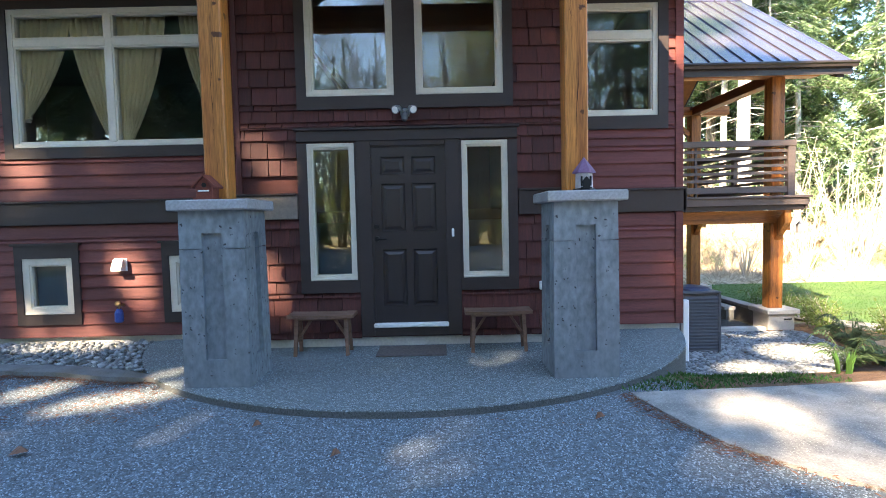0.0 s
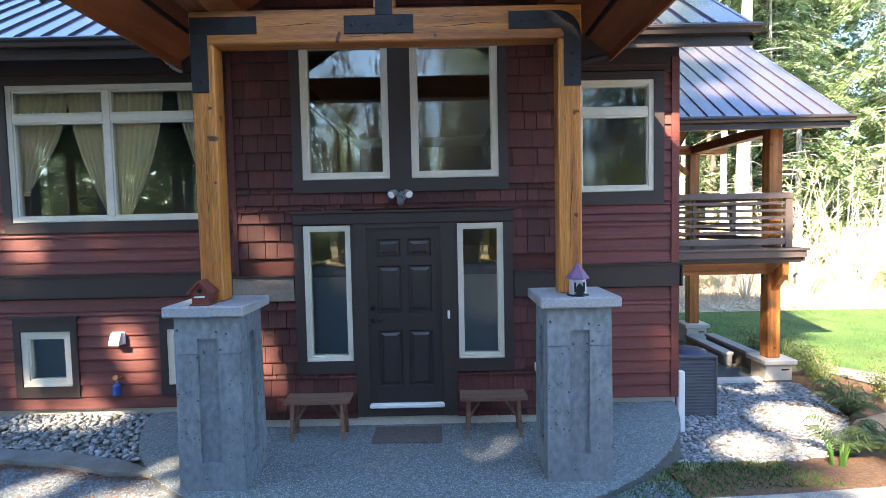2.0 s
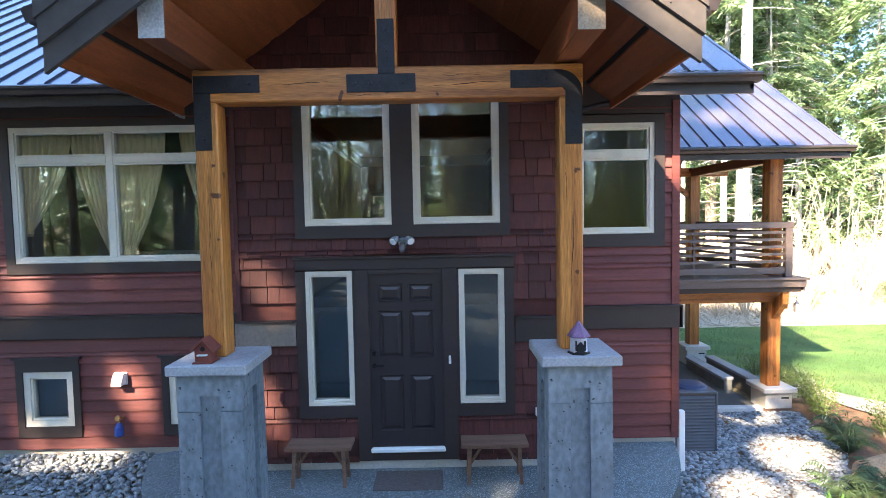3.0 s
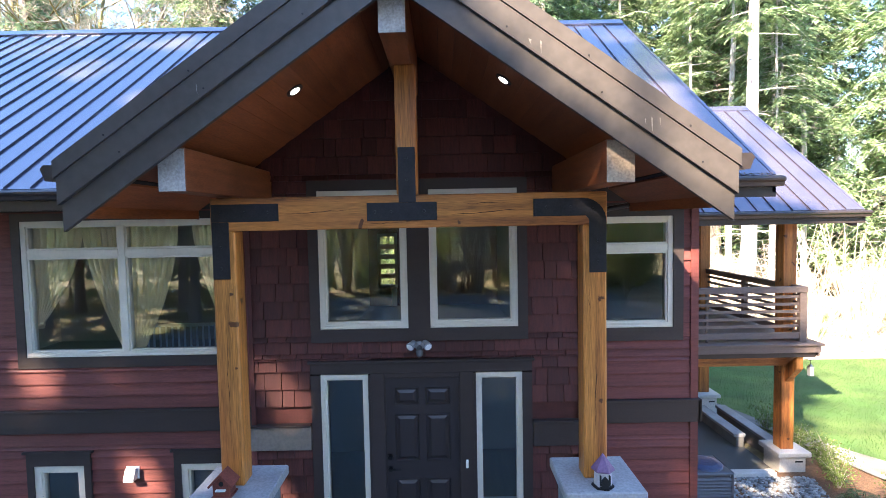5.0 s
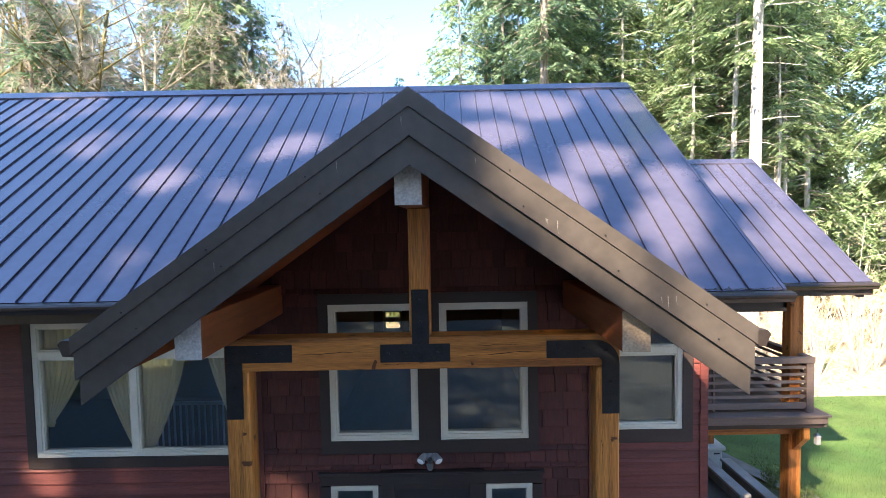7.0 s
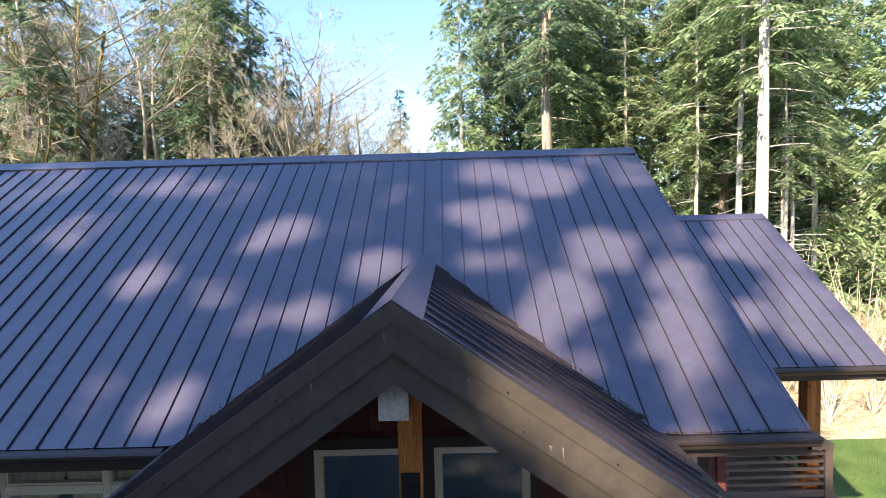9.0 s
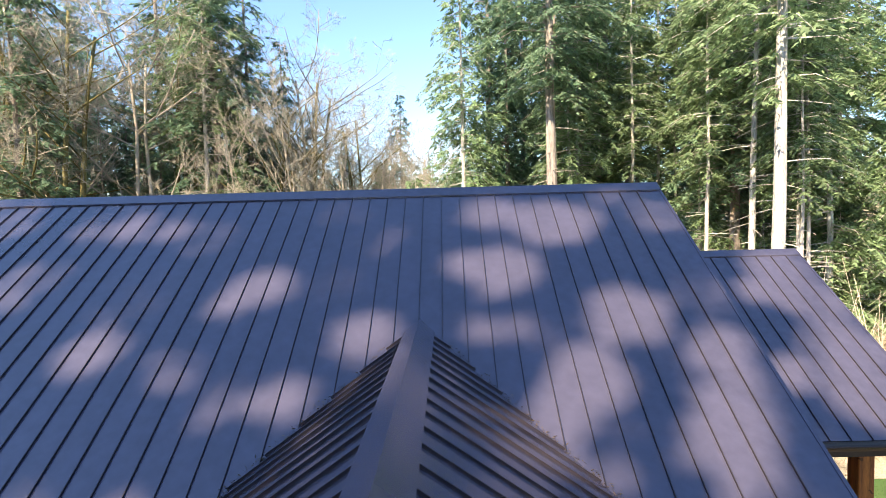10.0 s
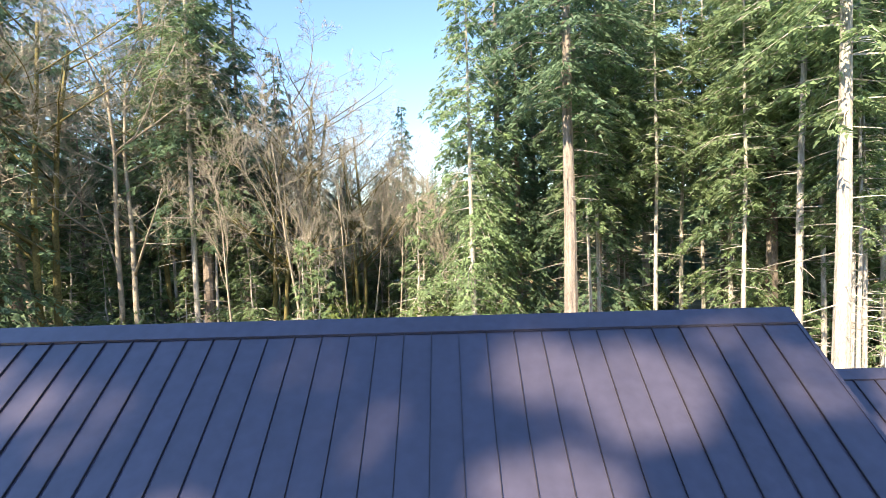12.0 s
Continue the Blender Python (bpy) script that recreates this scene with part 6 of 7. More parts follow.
def boughs_left(points, rng_):
    """Which sprays stand after cutting the openings that shape the sun patches."""
    u, w = points @ np.array(ACROSS), points @ np.array(RISE)
    open_side = np.maximum(smoothstep(3.0, 5.0, u) * smoothstep(2.4, 4.0, w) * 0.94, smoothstep(2.0, 3.2, u) * smoothstep(7.8, 9.2, w) * 0.75)
    keep = rng_.random(len(points)) > open_side
    keep &= rng_.random(len(points)) > smoothstep(10.8, 12.6, w) * 0.9
    # sprays always kept here, to hold the upper deck post in shade
    shut = (np.abs(u - 3.85) < 0.45) & (np.abs(w - 7.42) < 0.42)
    for rows, share in ((ROOF_GAPS, 0.0), (SIDE_GAPS, 0.0), (DIM_GAPS, 0.11), (LOW_GAPS, 0.16)):
        for a, b, r in rows:
            near = np.hypot(u - a, w - b) < r + 0.09
            keep &= ~near | (rng_.random(len(points)) < share)
    return keep | shut


for k, across in enumerate((-13.0, -11.5, -10.0, -8.7, -7.3, -5.9, -5.2, -3.95, -2.85, -2.7, 0.28, 0.4, 1.72, 3.2)):
    ty = -15.5 - 3.6 * (k % 2) + 0.4 * math.sin(k * 2.3)
    tx = across / ACROSS.x - ty * ACROSS.y / ACROSS.x
    hh = (12.9 - RISE.x * tx - RISE.y * ty) / RISE.z
    tree = fir(60 + k, hh, 5.0 + 0.12 * abs(tx), 0.22, 3.9, M_NEEDLE, "tall dense fir added out of view across the drive to shade the house", leaf=0.55, density=1.9, wide=2.6, gap=0.75, crown=0.4, loose=0.8, bark_material=M_BARK_D, stand=(tx, ty))
for kind, x, y, size in ((2, 6.0, -36.0, 0.8), (1, 13.5, -28.0, 0.9), (2, 24.0, -27.0, 0.9)):
    place(FIRS[kind], x, y, size)
for kind, x, y, size in ((2, -6.4, -28.5, 1.1), (1, -3.2, -27.6, 0.62), (0, -1.2, -28.6, 0.62), (1, -5.4, -27.2, 0.7), (0, -2.6, -31.0, 0.7), (2, -4.0, -29.0, 1.0), (2, -7.2, -31.0, 1.2), (0, -8.5, -29.0, 0.9), (2, -2.0, -30.0, 0.9), (2, 1.2, -31.0, 0.8), (1, 4.5, -31.5, 0.7), (0, 9.0, -27.0, 0.8), (2, 12.0, -25.0, 0.9)):
    place(BARES[kind], x, y, size)
for k in range(24):
    place(FIRS[4], float(rng.uniform(-26, 26)), float(rng.uniform(-62, -48)), float(rng.uniform(0.5, 1.1)))
FIRS[5].matrix_basis = pose(16.0, -38.0, float(gz(16, -38)), 0, 0, 20)
GROVE = shrub(36, 13.0, 6.5, M_THICKET, "tall fresh-leaved trees beyond the drive", 34000, 0.075)
GROVE.matrix_basis = pose(2.6, -35.0, float(gz(2.6, -35)), 0, 0, 0) @ Matrix.Diagonal((1.5, 1.5, 1.6, 1))
for x, y, size in ((7.4, -36.0, 1.6), (11.5, -38.0, 1.7), (17.5, -35.0, 1.6), (23.0, -36.0, 1.6), (5.6, -43.0, 2.0), (-3.4, -33.5, 0.62), (-6.6, -34.5, 0.7)):
    place(GROVE, x, y, size)
for k in range(15):
    place(THICKET, float(rng.uniform(-13, 14)), float(rng.uniform(-31, -27)), float(rng.uniform(0.5, 0.95)))
for k in range(20):
    place(SHRUBS[k % 2], float(rng.uniform(-14, 16)), float(rng.uniform(-28, -24.5)), float(rng.uniform(0.9, 2.0)))
# leafless brush and young growth along the far side of the drive
for k in range(22):
    place(BRUSH, float(rng.uniform(-4, 12)), float(rng.uniform(-28, -24.5)), float(rng.uniform(0.8, 1.7)))
for k in range(26):
    place(SAPLING, float(rng.uniform(-5, 13)), float(rng.uniform(-28, -24.5)), float(rng.uniform(0.9, 1.9)))
for k in range(8):
    place(FIRS[4], -25.5 + k * 2.2, float(rng.uniform(-24, -21.5)), float(rng.uniform(0.55, 0.8)))
for x, y, size in ((-24.0, -28.0, 0.7), (-20.5, -30.0, 0.72), (-17.0, -28.5, 0.7), (-13.6, -30.5, 0.72), (-10.4, -29.0, 0.62)):
    place(FIRS[2], x, y, size)
# side woods
for k in range(0, 8, 2):
    place(FIRS[2 if k % 2 else 1], float(rng.uniform(44, 56)), float(-12 + k * 6), float(rng.uniform(0.9, 1.1)))
    place(FIRS[2 if k % 2 else 1], float(rng.uniform(-56, -44)), float(-12 + k * 6), float(rng.uniform(0.9, 1.1)))

# ---- planting ----


def fern(seed, label, fronds=26, ln=0.75):
    rng = np.random.default_rng(seed)
    th = thing("fern", (0, 0, 0), label, "fern", "sword ferns by the walk")
    for k in range(fronds):
        a = rng.uniform(0, 6.283)
        L = ln * rng.uniform(0.6, 1.1)
        up = rng.uniform(1.1, 2.6)
        out = np.array([math.cos(a), math.sin(a), 0])
        side = np.array([-out[1], out[0], 0])
        P, D, W, S = [], [], [], []
        pts = []
        for i in range(15):
            s = i / 14
            p = out * L * s * 0.7 + np.array([0, 0, up * L * (s - 0.75 * s * s) + 0.02])
            pts.append(tuple(p))
            if i:
                for g in (-1, 1):
                    P.append(p)
                    D.append(unit(side * g + out * 0.35 + np.array([0, 0, -0.25])))
                    S.append(0.15 * math.sin(math.pi * min(1, s * 0.9 + 0.1)) + 0.02)
                    W.append(out * 0.016)
        v, f = quads(P, D, W, S)
        tv, tf = tube(pts[::2], [0.006] * 8, 3)
        m = merge([(list(map(tuple, v)), [tuple(q) for q in f]), (tv, tf)])
        raw("frond", m[0], m[1], M_FERN, th)
    return th


F1 = fern(41, "green sword fern beside the concrete pad")
for x, y, s in ((6.3, 0.05, 0.6), (7.05, 1.5, 0.95), (7.6, 2.3, 0.7), (5.95, -0.62, 0.45)):
    place(F1, x, y, s)
F1.matrix_basis = pose(5.55, -0.32, float(gz(5.55, -0.32)), 0, 0, 30) @ Matrix.Diagonal((0.8, 0.8, 0.8, 1))
for x, y, s in ((8.15, 3.7, 0.34), (8.35, 4.3, 0.3), (8.0, 4.6, 0.32), (8.5, 5.2, 0.28), (7.9, 3.2, 0.3), (8.4, 6.2, 0.3), (8.2, 2.2, 0.28)):
    place(SHRUBS[0], x, y, s)
bulb = thing("bulb_leaves", (5.15, -0.8, float(gz(5.15, -0.8))), "tuft of upright green bulb leaves", "plant")
rng = np.random.default_rng(3)
for k in range(12):
    a = rng.uniform(0, 6.283)
    o = np.array([5.15 + 0.06 * math.cos(a), -0.8 + 0.06 * math.sin(a), float(gz(5.15, -0.8))])
    v, f = tube([tuple(o), tuple(o + [0.02 * math.cos(a), 0.02 * math.sin(a), 0.14]), tuple(o + [0.06 * math.cos(a), 0.06 * math.sin(a), rng.uniform(0.2, 0.28)])], [0.012, 0.014, 0.002], 4)
    raw("leaf", v, f, M_BLADE, bulb)
log = thing("cut_log", (6.75, 0.55, float(gz(6.75, 0.55))), "short cut log lying by the ferns", "log")
lz = float(gz(6.75, 0.55)) + 0.14
part("bark", tube_bm([(6.38, 0.4, lz), (6.42, 0.41, lz), (6.9, 0.58, lz), (7.4, 0.75, lz)], [0.14, 0.17, 0.175, 0.165], 16), M_LOG, log)
part("cut_face", tube_bm([(6.374, 0.398, lz), (6.379, 0.4, lz)], [0.135, 0.138], 16), M_ENDTAN, log, "pale sawn end")
for x, y in ((-2.15, -2.75), (0.1, -2.9), (3.1, -1.05), (-0.62, -2.35), (2.05, -2.35)):
    lf = thing("dry_leaf", (x, y, float(gz(x, y)) + 0.01), "curled dry brown leaf on the gravel", "leaf", "fallen leaves")
    s = 0.075 if x < -2 else 0.04
    z = float(gz(x, y)) + 0.012
    raw("blade", [(x - s, y, z), (x - 0.3 * s, y - 0.5 * s, z + 0.02), (x + s, y - 0.1 * s, z + 0.03), (x + 0.2 * s, y + 0.2 * s, z + 0.06), (x + 0.3 * s, y + 0.9 * s, z + 0.01), (x - 0.4 * s, y + 0.5 * s, z + 0.05)], [(0, 1, 3), (1, 2, 3), (3, 2, 4), (0, 3, 5), (5, 3, 4)], M_DRYLEAF, lf)

# ---- loose stones ----


def stones(name, spots, sizes, material_, label, category, flat=0.6, sides=1, seed=7, near=None):
    """Many rounded stones: those nearest to a spot are pieces of their own, the rest one mesh."""
    rng = np.random.default_rng(seed)
    b = bmesh.new()
    if sides:
        bmesh.ops.create_icosphere(b, subdivisions=sides, radius=1.0)
    else:
        bmesh.ops.create_cone(b, segments=4, radius1=1.0, radius2=0.0, depth=1.4)
    base = np.array([v.co[:] for v in b.verts])
    fc = np.array([[v.index for v in f.verts] for f in b.faces])
    b.free()
    single = np.zeros((0, 3))
    if near is not None:
        order = np.argsort(np.hypot(spots[:, 0] - near[0], spots[:, 1] - near[1]))
        single, size1 = spots[order[:300]], sizes[order[:300]]
        spots, sizes = spots[order[300:]], sizes[order[300:]]
    n = len(spots)
    sc = sizes[:, None, None] * rng.uniform(0.7, 1.3, (n, 1, 3)) * np.array([1, 1, flat])
    ang = rng.uniform(0, 6.283, n)
    v = base[None] * (1 + rng.normal(0, 0.07, (n, len(base), 1))) * sc
    x = v[..., 0] * np.cos(ang)[:, None] - v[..., 1] * np.sin(ang)[:, None]
    y = v[..., 0] * np.sin(ang)[:, None] + v[..., 1] * np.cos(ang)[:, None]
    v = np.stack([x, y, v[..., 2]], axis=-1) + spots[:, None, :]
    f = fc[None] + (np.arange(n) * len(base))[:, None, None]
    ob = raw(name, v.reshape(-1, 3), f.reshape(-1, 3), material_, None, "", "stuff", smooth=True)
    tagged(ob, label, category)
    shapes = []
    for k in range(6 if len(single) else 0):
        m = bpy.data.meshes.new("stone")
        m.from_pydata((base * (1 + rng.normal(0, 0.09, (len(base), 1))) * rng.uniform(0.75, 1.25, 3) * np.array([1, 1, flat])).tolist(), [], fc.tolist())
        m.update()
        m.shade_smooth()
        m.materials.append(M_PEBBLE)
        shapes.append(m)
    for k, p in enumerate(single):
        st = link_mesh("stone", shapes[k % 6], ob)
        s = float(size1[k])
        st.matrix_basis = pose(float(p[0]), float(p[1]), float(p[2]), 0, 0, float(rng.uniform(0, 360))) @ Matrix.Diagonal((s, s, s, 1))
    return ob


rng = np.random.default_rng(9)


def scatter(n, x0, x1, y0, y1, inside, lift):
    p = np.stack([rng.uniform(x0, x1, n), rng.uniform(y0, y1, n)], axis=1)
    p = p[[bool(inside(a, b)) for a, b in p]]
    z = np.array([float(gz(a, b)) for a, b in p]) + lift
    return np.column_stack([p, z])


def off_slab(x, y):
    return (x - 0.5) ** 2 + (y - 1.38) ** 2 > 3.6 ** 2


def left_bed(x, y):
    edge = float(np.interp(x, [p[0] for p in kerb_pts], [p[1] for p in kerb_pts])) + 0.02
    return edge < y < 0.66 and off_slab(x, y)


sp = scatter(4200, -7.5, -2.2, -0.8, 0.64, left_bed, 0.06)
sp[:, 2] = -0.21 + rng.uniform(0, 0.05, len(sp))
stones("river_stones", sp, rng.uniform(0.022, 0.045, len(sp)), M_RIVER, "rounded pale grey river stones against the house", "stones", 0.65, near=(-3.3, -0.5))


def right_bed(x, y):
    lim = float(np.interp(y, [-0.55, -0.2, 0.6, 1.5, 3.6], [4.8, 5.7, 6.4, 7.0, 7.7]))
    return 3.5 < x < lim and off_slab(x, y) and not (x < 4.1 and y > 0.62)


sp = scatter(8600, 3.5, 7.8, -0.55, 3.7, right_bed, 0.015)
stones("river_stones", sp, rng.uniform(0.022, 0.046, len(sp)), M_RIVER, "rounded grey river stones round the air conditioner", "stones", 0.65, seed=8, near=(5.2, 0.2))


def on_drive(x, y):
    return y < drive_edge(x) and off_slab(x, y) and not (x > 2.5 and y > -1.5 - (x - 2.6) * 1.9)


sp = scatter(34000, -4.6, 4.2, -4.0, -0.5, on_drive, 0.004)
stones("gravel_stones", sp, rng.uniform(0.004, 0.0085, len(sp)), M_STONE, "loose crushed grey gravel on the drive", "gravel", 0.9, sides=0, seed=10)
sp = scatter(9000, -2.6, 4.0, -2.2, 0.0, lambda x, y: not off_slab(x, y) and y < -0.05, 0.0)
sp[:, 2] = SLAB
stones("aggregate_pebbles", sp, rng.uniform(0.005, 0.011, len(sp)), M_STONE, "small pebbles set in the entry slab", "aggregate", 0.6, sides=0, seed=12)
# grass
gp = scatter(42000, 8.4, 20.0, 1.0, 13.0, lambda x, y: float(np.interp(x, [8.4, 8.85, 9.4, 9.8, 10.6, 24], [8.2, 6.4, 4.9, 4.1, 3.0, 0.5])) < y, 0.02)
n = len(gp)
d = unit(np.column_stack([rng.normal(0, 0.35, (n, 2)), np.ones(n)]))
w = unit(np.cross(d, rng.normal(0, 1, (n, 3)))) * 0.005
v, f = quads(gp, d, w, rng.uniform(0.025, 0.055, n))
tagged(raw("grass_blades", v, f, M_BLADE, None, "", "stuff"), "short green grass blades on the lawn", "grass")
# dry brush on the clearing
bp_ = scatter(30000, 9.0, 42.0, 13.0, 26.0, lambda x, y: True, 0.0)
n = len(bp_)
d = unit(np.column_stack([rng.normal(0, 1.1, (n, 2)), rng.uniform(0.15, 1.0, n)]))
w = unit(np.cross(d, rng.normal(0, 1, (n, 3)))) * 0.014
v, f = quads(bp_, d, w, rng.uniform(0.2, 0.75, n))
tagged(raw("dry_brush", v, f, M_CLEARING, None, "", "stuff"), "pale dry stalks and brush on the clearing", "brush")
# moss and weeds along the slab and pad
mp_ = scatter(4200, 2.4, 4.7, -1.72, -0.5, lambda x, y: off_slab(x, y) and y > -1.7 and (x < 3.6 or y > -1.5), 0.0)
n = len(mp_)
d = unit(np.column_stack([rng.normal(0, 0.7, (n, 2)), np.ones(n)]))
v, f = quads(mp_, d, unit(np.cross(d, rng.normal(0, 1, (n, 3)))) * 0.006, rng.uniform(0.02, 0.06, n))
tagged(raw("weeds", v, f, M_BLADE, None, "", "stuff"), "low green weeds beside the entry slab", "weeds")
# fallen needles and leaf bits on the drive
dp_ = np.vstack([scatter(2600, -5.0, 3.2, -2.6, -0.6, lambda x, y: y < drive_edge(x) and off_slab(x, y) and y > drive_edge(x) - 0.25 - 0.9 * rng.random() ** 3, 0.012), scatter(1600, -4.6, -1.6, -2.2, -0.7, lambda x, y: y < drive_edge(x) and off_slab(x, y), 0.012)])
edge_ = np.array([(np.interp(q, [0, 1, 2, 3, 4, 5], [2.48, 2.54, 2.64, 2.75, 2.97, 3.9]), np.interp(q, [0, 1, 2, 3, 4, 5], [-1.75, -2.1, -2.5, -2.85, -3.17, -3.9])) for q in rng.uniform(0, 5, 700)])
edge_ = edge_ + np.abs(rng.normal(0, 0.07, (700, 1))) * np.array([[-0.85, -0.5]])
kx = rng.uniform(-5.2, -2.1, 1500)
ky = np.interp(kx, [p[0] for p in kerb_out], [p[1] for p in kerb_out]) - np.abs(rng.normal(0, 0.06, 1500)) + 0.01
dp_ = np.vstack([dp_, np.column_stack([edge_, np.full(700, -0.212)]), np.column_stack([kx, ky, [float(gz(a, b)) + 0.012 for a, b in zip(kx, ky)]])])
n = len(dp_)
d = unit(np.column_stack([rng.normal(0, 1, (n, 2)), rng.uniform(0, 0.25, n)]))
v, f = quads(dp_, d, unit(np.cross(d, rng.normal(0, 1, (n, 3)))) * 0.004, rng.uniform(0.02, 0.07, n))
tagged(raw("drive_litter", v, f, M_DRYLEAF, None, "", "stuff"), "brown needles and leaf bits on the gravel", "litter")
# needle litter in the roof valleys
lit = []
for k in range(900):
    s = -1 if rng.random() < 0.45 else 1
    x = GX + s * (2.45 - 2.1 * rng.random() ** 2.2)
    y = valley(x) + 0.05 + abs(rng.normal(0, 0.03))
    lit.append((x + rng.normal(0, 0.02), y, max(main_z(y), gab(x)) + 0.015))
for k in range(260):
    x = rng.uniform(3.0, XE)
    lit.append((x, EY + abs(rng.normal(0, 0.02)), EZ + 0.02))
lit = np.array(lit)
n = len(lit)
d = unit(np.column_stack([rng.normal(0, 1, (n, 2)), rng.normal(0, 0.25, n)]))
v, f = quads(lit, d, unit(np.cross(d, rng.normal(0, 1, (n, 3)))) * 0.005, rng.uniform(0.02, 0.06, n))
tagged(raw("needle_litter", v, f, M_MOSSBIT, None, "", "stuff"), "brown needle litter caught along the roof valleys", "litter")

# ---- pieces of walls and roofs ----
rng = random.Random(4)


def free_spans(x0, x1, z0, z1, blocks):
    """The x ranges of a row that no block covers."""
    cuts = [(b[0], b[1]) for b in blocks if b[2] < z1 - 0.004 and b[3] > z0 + 0.004]
    out, at = [], x0
    for a, b in sorted(cuts):
        if a > at + 0.02:
            out.append((at, min(a, x1)))
        at = max(at, b)
    if at < x1 - 0.02:
        out.append((at, x1))
    return [(a, b) for a, b in out if b - a > 0.02]


def sub_rows(z0, z1, blocks):
    edges = sorted({z0, z1, *[e for b in blocks for e in (b[2], b[3]) if z0 + 0.02 < e < z1 - 0.02]})
    return list(zip(edges[:-1], edges[1:]))


def case(h, c):
    return (h[0] - c[0], h[1] + c[1], h[2] - c[2], h[3] + c[3])


s_blocks = [case(LW, (0.11, 0.11, 0.14, 0.1)), case(RW, (0.11, 0.13, 0.17, 0.1)), case(BW, (0.09, 0.09, 0.14, 0.2)), case(BW2, (0.09, 0.09, 0.14, 0.2)), (XL, BL, 1.41, 1.72), (BR, XR, 1.41, 1.72)]


def plank(x0, x1, z0, z1, lap, parent):
    y = YS
    bm = prism([(y + 0.03, z0), (y - 0.02, z0), (y - 0.02, z0 + 0.014), (y + 0.006, z1), (y + 0.03, z1)], "x", x0, x1)
    part("siding_plank", bm, M_SIDING, parent)


row = 0.165
for x0, x1, parent in ((-8.6, BL + 0.02, wall_s), (BR - 0.02, XR - 0.1, wall_r)):
    z = -0.09
    while z < 4.33:
        for za, zb in sub_rows(z, min(z + row, 4.34), s_blocks):
            for a, b in free_spans(x0, x1, za, zb, s_blocks):
                cut = a + rng.uniform(0.8, 3.6)
                if b - a > 2.2 and cut < b - 0.4:
                    plank(a, cut - 0.0015, za, zb, row, parent)
                    plank(cut + 0.0015, b, za, zb, row, parent)
                else:
                    plank(a, b, za, zb, row, parent)
        z += row

b_blocks = [(-0.85, 1.775, 0.51, 2.48), (-0.14, 1.08, -0.1, 2.5), (-0.83, 1.735, 2.70, 4.6), (BL - 0.02, -0.86, 1.41, 1.72), (1.785, BR + 0.02, 1.41, 1.72)]
SHAPES = {}


def shingle(x0, x1, z0, z1):
    w, h = round(x1 - x0, 2), round(z1 - z0, 2)
    if w < 0.02 or h < 0.02:
        return
    if (w, h) not in SHAPES:
        bm = prism([(0.03, 0.0), (-0.016, 0.0), (-0.016, 0.014), (0.014, h), (0.03, h)], "x", 0.003, w - 0.005)
        me = bpy.data.meshes.new("shingle")
        bm.to_mesh(me)
        bm.free()
        me.materials.append(M_SHINGLE)
        SHAPES[(w, h)] = me
    ob = link_mesh("shingle", SHAPES[(w, h)], wall_b)
    ob.location = Vector((x0, YB + rng.uniform(-0.004, 0.004), z0)) - BASE[wall_b.name]


z, step = -0.184, 0.211
while z < 6.0:
    top = z + step
    lo, hi = BL + 0.05, BR - 0.05
    if top > 4.72:
        half = (6.12 - top) / GS
        lo, hi = max(lo, GX - half), min(hi, GX + half)
    if hi - lo > 0.1:
        for za, zb in sub_rows(max(z, -0.05), top, b_blocks):
            for a, b in free_spans(lo, hi, za, zb, b_blocks):
                x = a - rng.uniform(0, 0.1)
                while x < b - 0.01:
                    w = rng.choice((0.14, 0.18, 0.2, 0.22, 0.26, 0.3))
                    xa, xb = max(x, a), min(x + w, b)
                    if b - xb < 0.05:
                        xb = b
                    shingle(xa, xb, za, zb)
                    x = x + w if xb < b else b
    z = top


def roof_panel(corners, normal, parent, rib=True):
    """A metal panel from its four corners (foot, foot, head, head) with a raised seam along one side."""
    c = [Vector(p) for p in corners]
    up = Vector(normal).normalized()
    v = [p + up * 0.004 for p in c] + [p - up * 0.01 for p in c]
    f = [(0, 1, 2, 3), (7, 6, 5, 4), (0, 4, 5, 1), (1, 5, 6, 2), (2, 6, 7, 3), (3, 7, 4, 0)]
    if rib:
        a, b = c[0], c[3]
        side = (c[1] - c[0]).normalized() * 0.0045
        k = len(v)
        v += [a - side, a + side, b + side, b - side, a - side + up * 0.026, a + side + up * 0.026, b + side + up * 0.026, b - side + up * 0.026]
        f += [(k, k + 1, k + 5, k + 4), (k + 1, k + 2, k + 6, k + 5), (k + 2, k + 3, k + 7, k + 6), (k + 3, k, k + 4, k + 7), (k + 4, k + 5, k + 6, k + 7)]
    ob = raw("roof_panel", v, f, M_ROOF, parent)
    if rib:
        # ribs take the darker metal, a painted shadow line beside each panel
        ob.data.materials.append(M_SEAM_SHADE)
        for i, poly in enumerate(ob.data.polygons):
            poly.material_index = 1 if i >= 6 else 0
    return ob


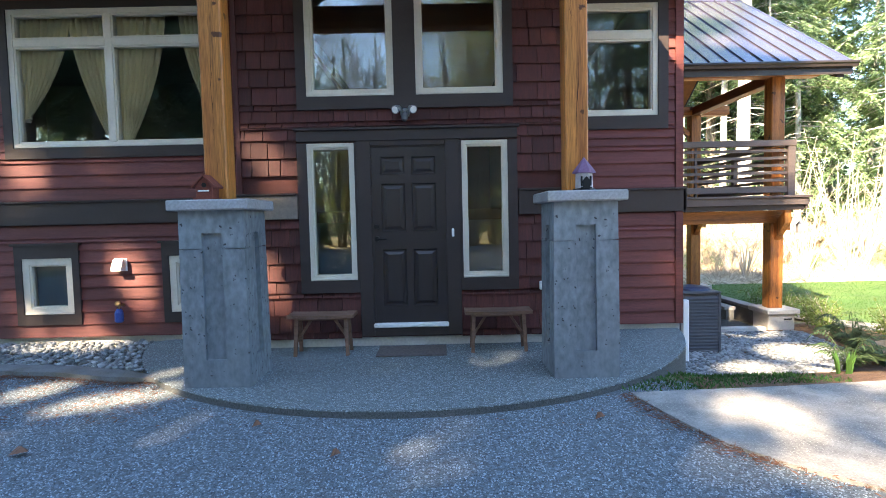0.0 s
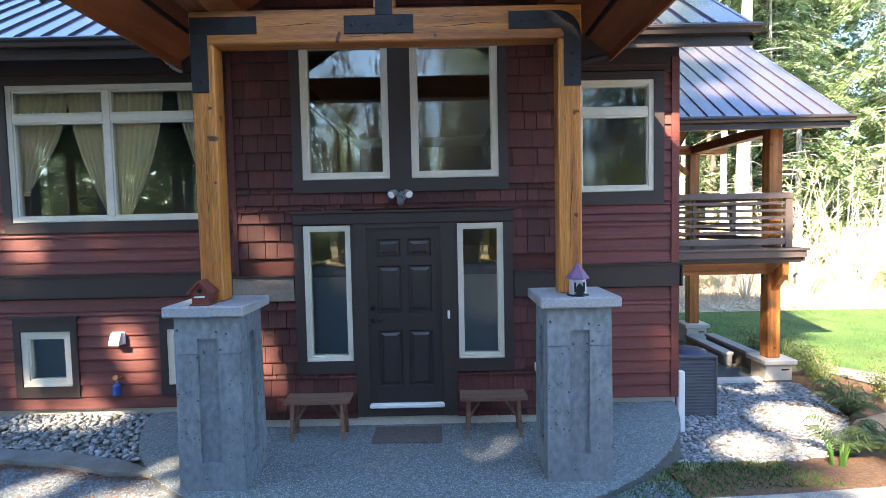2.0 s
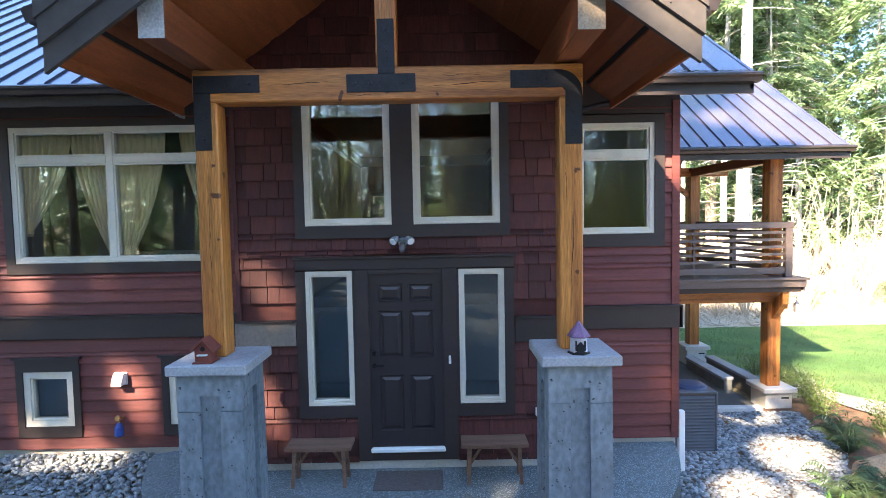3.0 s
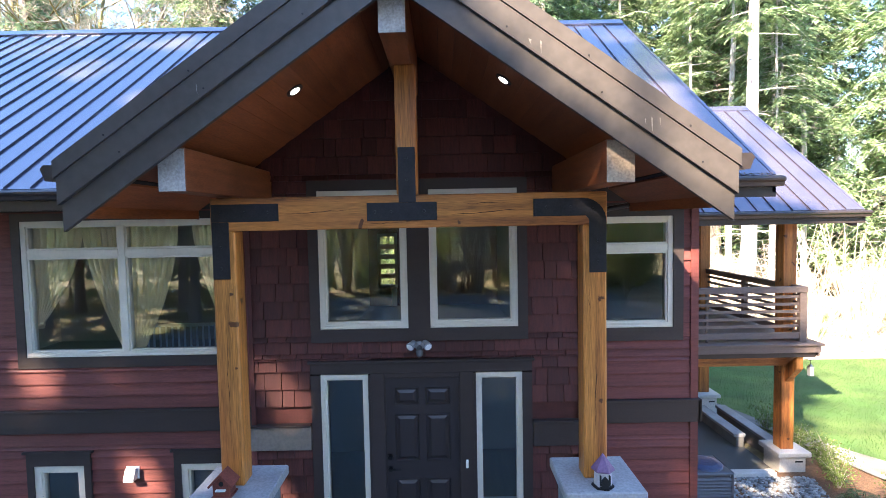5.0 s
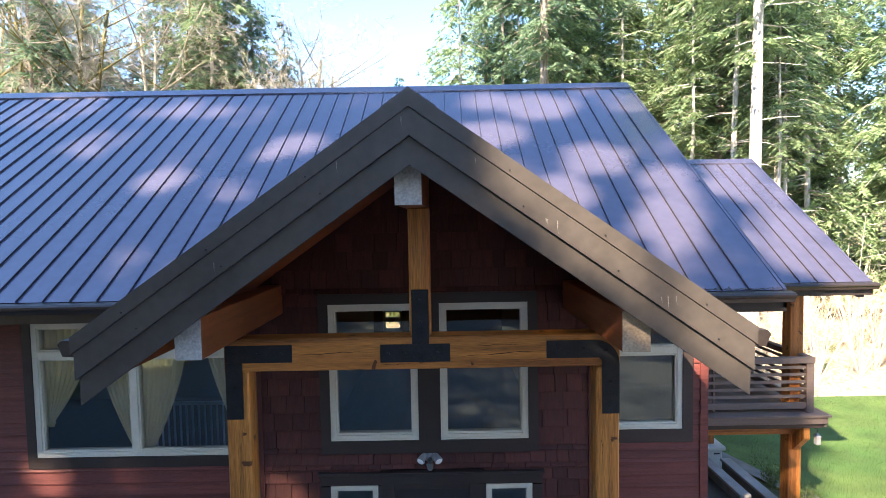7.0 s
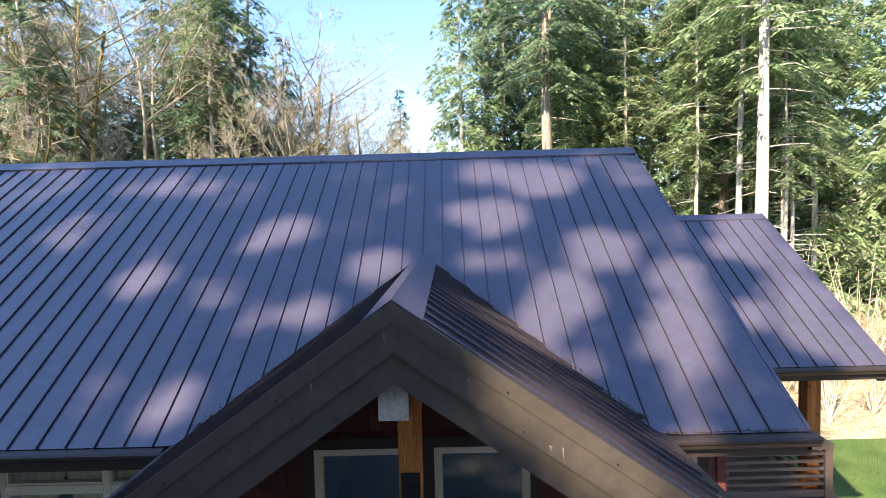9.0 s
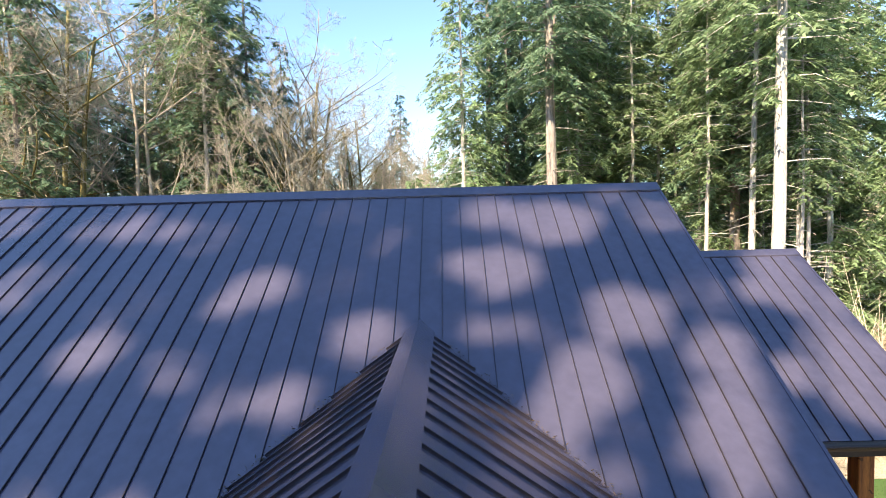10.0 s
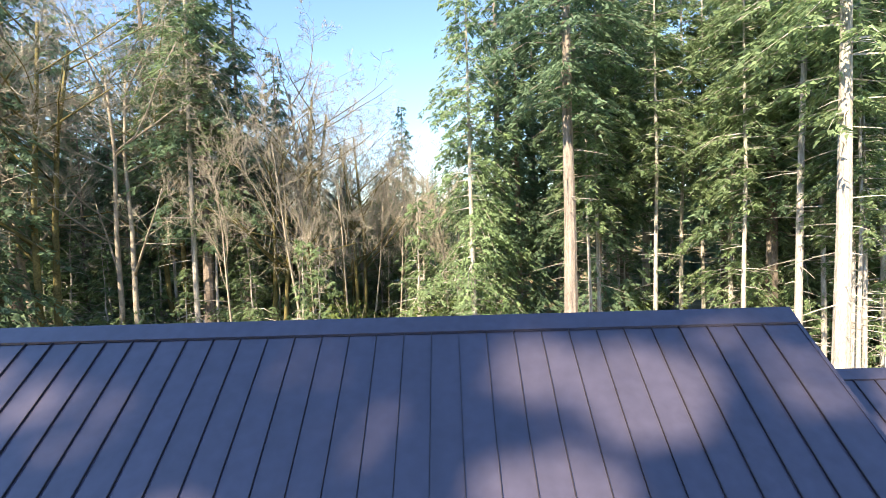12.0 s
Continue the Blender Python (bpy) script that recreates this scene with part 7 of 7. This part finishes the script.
up = (0, -PITCH, 1)
seams = [XE] + [4.183 - 0.315 * k for k in range(54)]
for xb, xa in zip(seams[:-1], seams[1:]):
    ya, yb = valley(xa), valley(xb)
    roof_panel([(xa, ya, main_z(ya)), (xb, yb, main_z(yb)), (xb, RY, RIDGE), (xa, RY, RIDGE)], up, roof)
# wing panels
x = WX
while x > XR + 0.5:
    xa = max(x - 0.33, XR + 0.35)
    roof_panel([(xa, WY, WZ), (x, WY, WZ), (x, WR, WT), (xa, WR, WT)], (0, -WS, 1), wing)
    x -= 0.33


def porch_foot(s, y):
    """x of the lower edge of the porch roof at y: its eave, or the valley further back."""
    edge = PER if s > 0 else PEL
    d = min(abs(edge - GX), max(0.02, (GT - EZ - PITCH * (y - EY)) / GS))
    return GX + s * d


ys = [PF + 0.02 + 0.29 * k for k in range(17)]
top_y = valley(GX) + 0.06
for s in (-1, 1):
    for ya, yb in zip(ys[:-1], ys[1:]):
        yb = min(yb, top_y)
        if ya >= top_y:
            break
        xa, xb = porch_foot(s, ya), porch_foot(s, yb)
        roof_panel([(xa, ya, gab(xa)), (xb, yb, gab(xb)), (GX, yb, GT), (GX, ya, GT)], (s * GS, 0, 1), proof)
cap = prism([(GX - 0.2, gab(GX - 0.2) + 0.022), (GX - 0.2, gab(GX - 0.2) + 0.032), (GX, GT + 0.034), (GX + 0.2, gab(GX + 0.2) + 0.032), (GX + 0.2, gab(GX + 0.2) + 0.022), (GX, GT + 0.022)], "y", PF - 0.04, top_y + 0.05)
part("ridge_cap", cap, M_ROOF, porch, "wide bent ridge cap")
# soffit boards under the porch roof
slant = math.hypot(1, GS)
for s, edge in ((-1, PEL), (1, PER)):
    x = GX + s * 0.02
    while (edge - x) * s > 0.05:
        xe = x + s * min(0.15, abs(edge - x))
        za, zb = gab(x) - 0.303, gab(xe) - 0.303
        xa2 = x + s * 0.003
        v = [(xa2, PF + 0.06, za), (xe, PF + 0.06, zb), (xe, 0.03, zb), (xa2, 0.03, za)]
        v += [(a, b, c - 0.014) for a, b, c in v]
        raw("soffit_board", v, [(0, 1, 2, 3), (7, 6, 5, 4), (0, 4, 5, 1), (1, 5, 6, 2), (2, 6, 7, 3), (3, 7, 4, 0)], M_SOFFIT, proof)
        x = xe
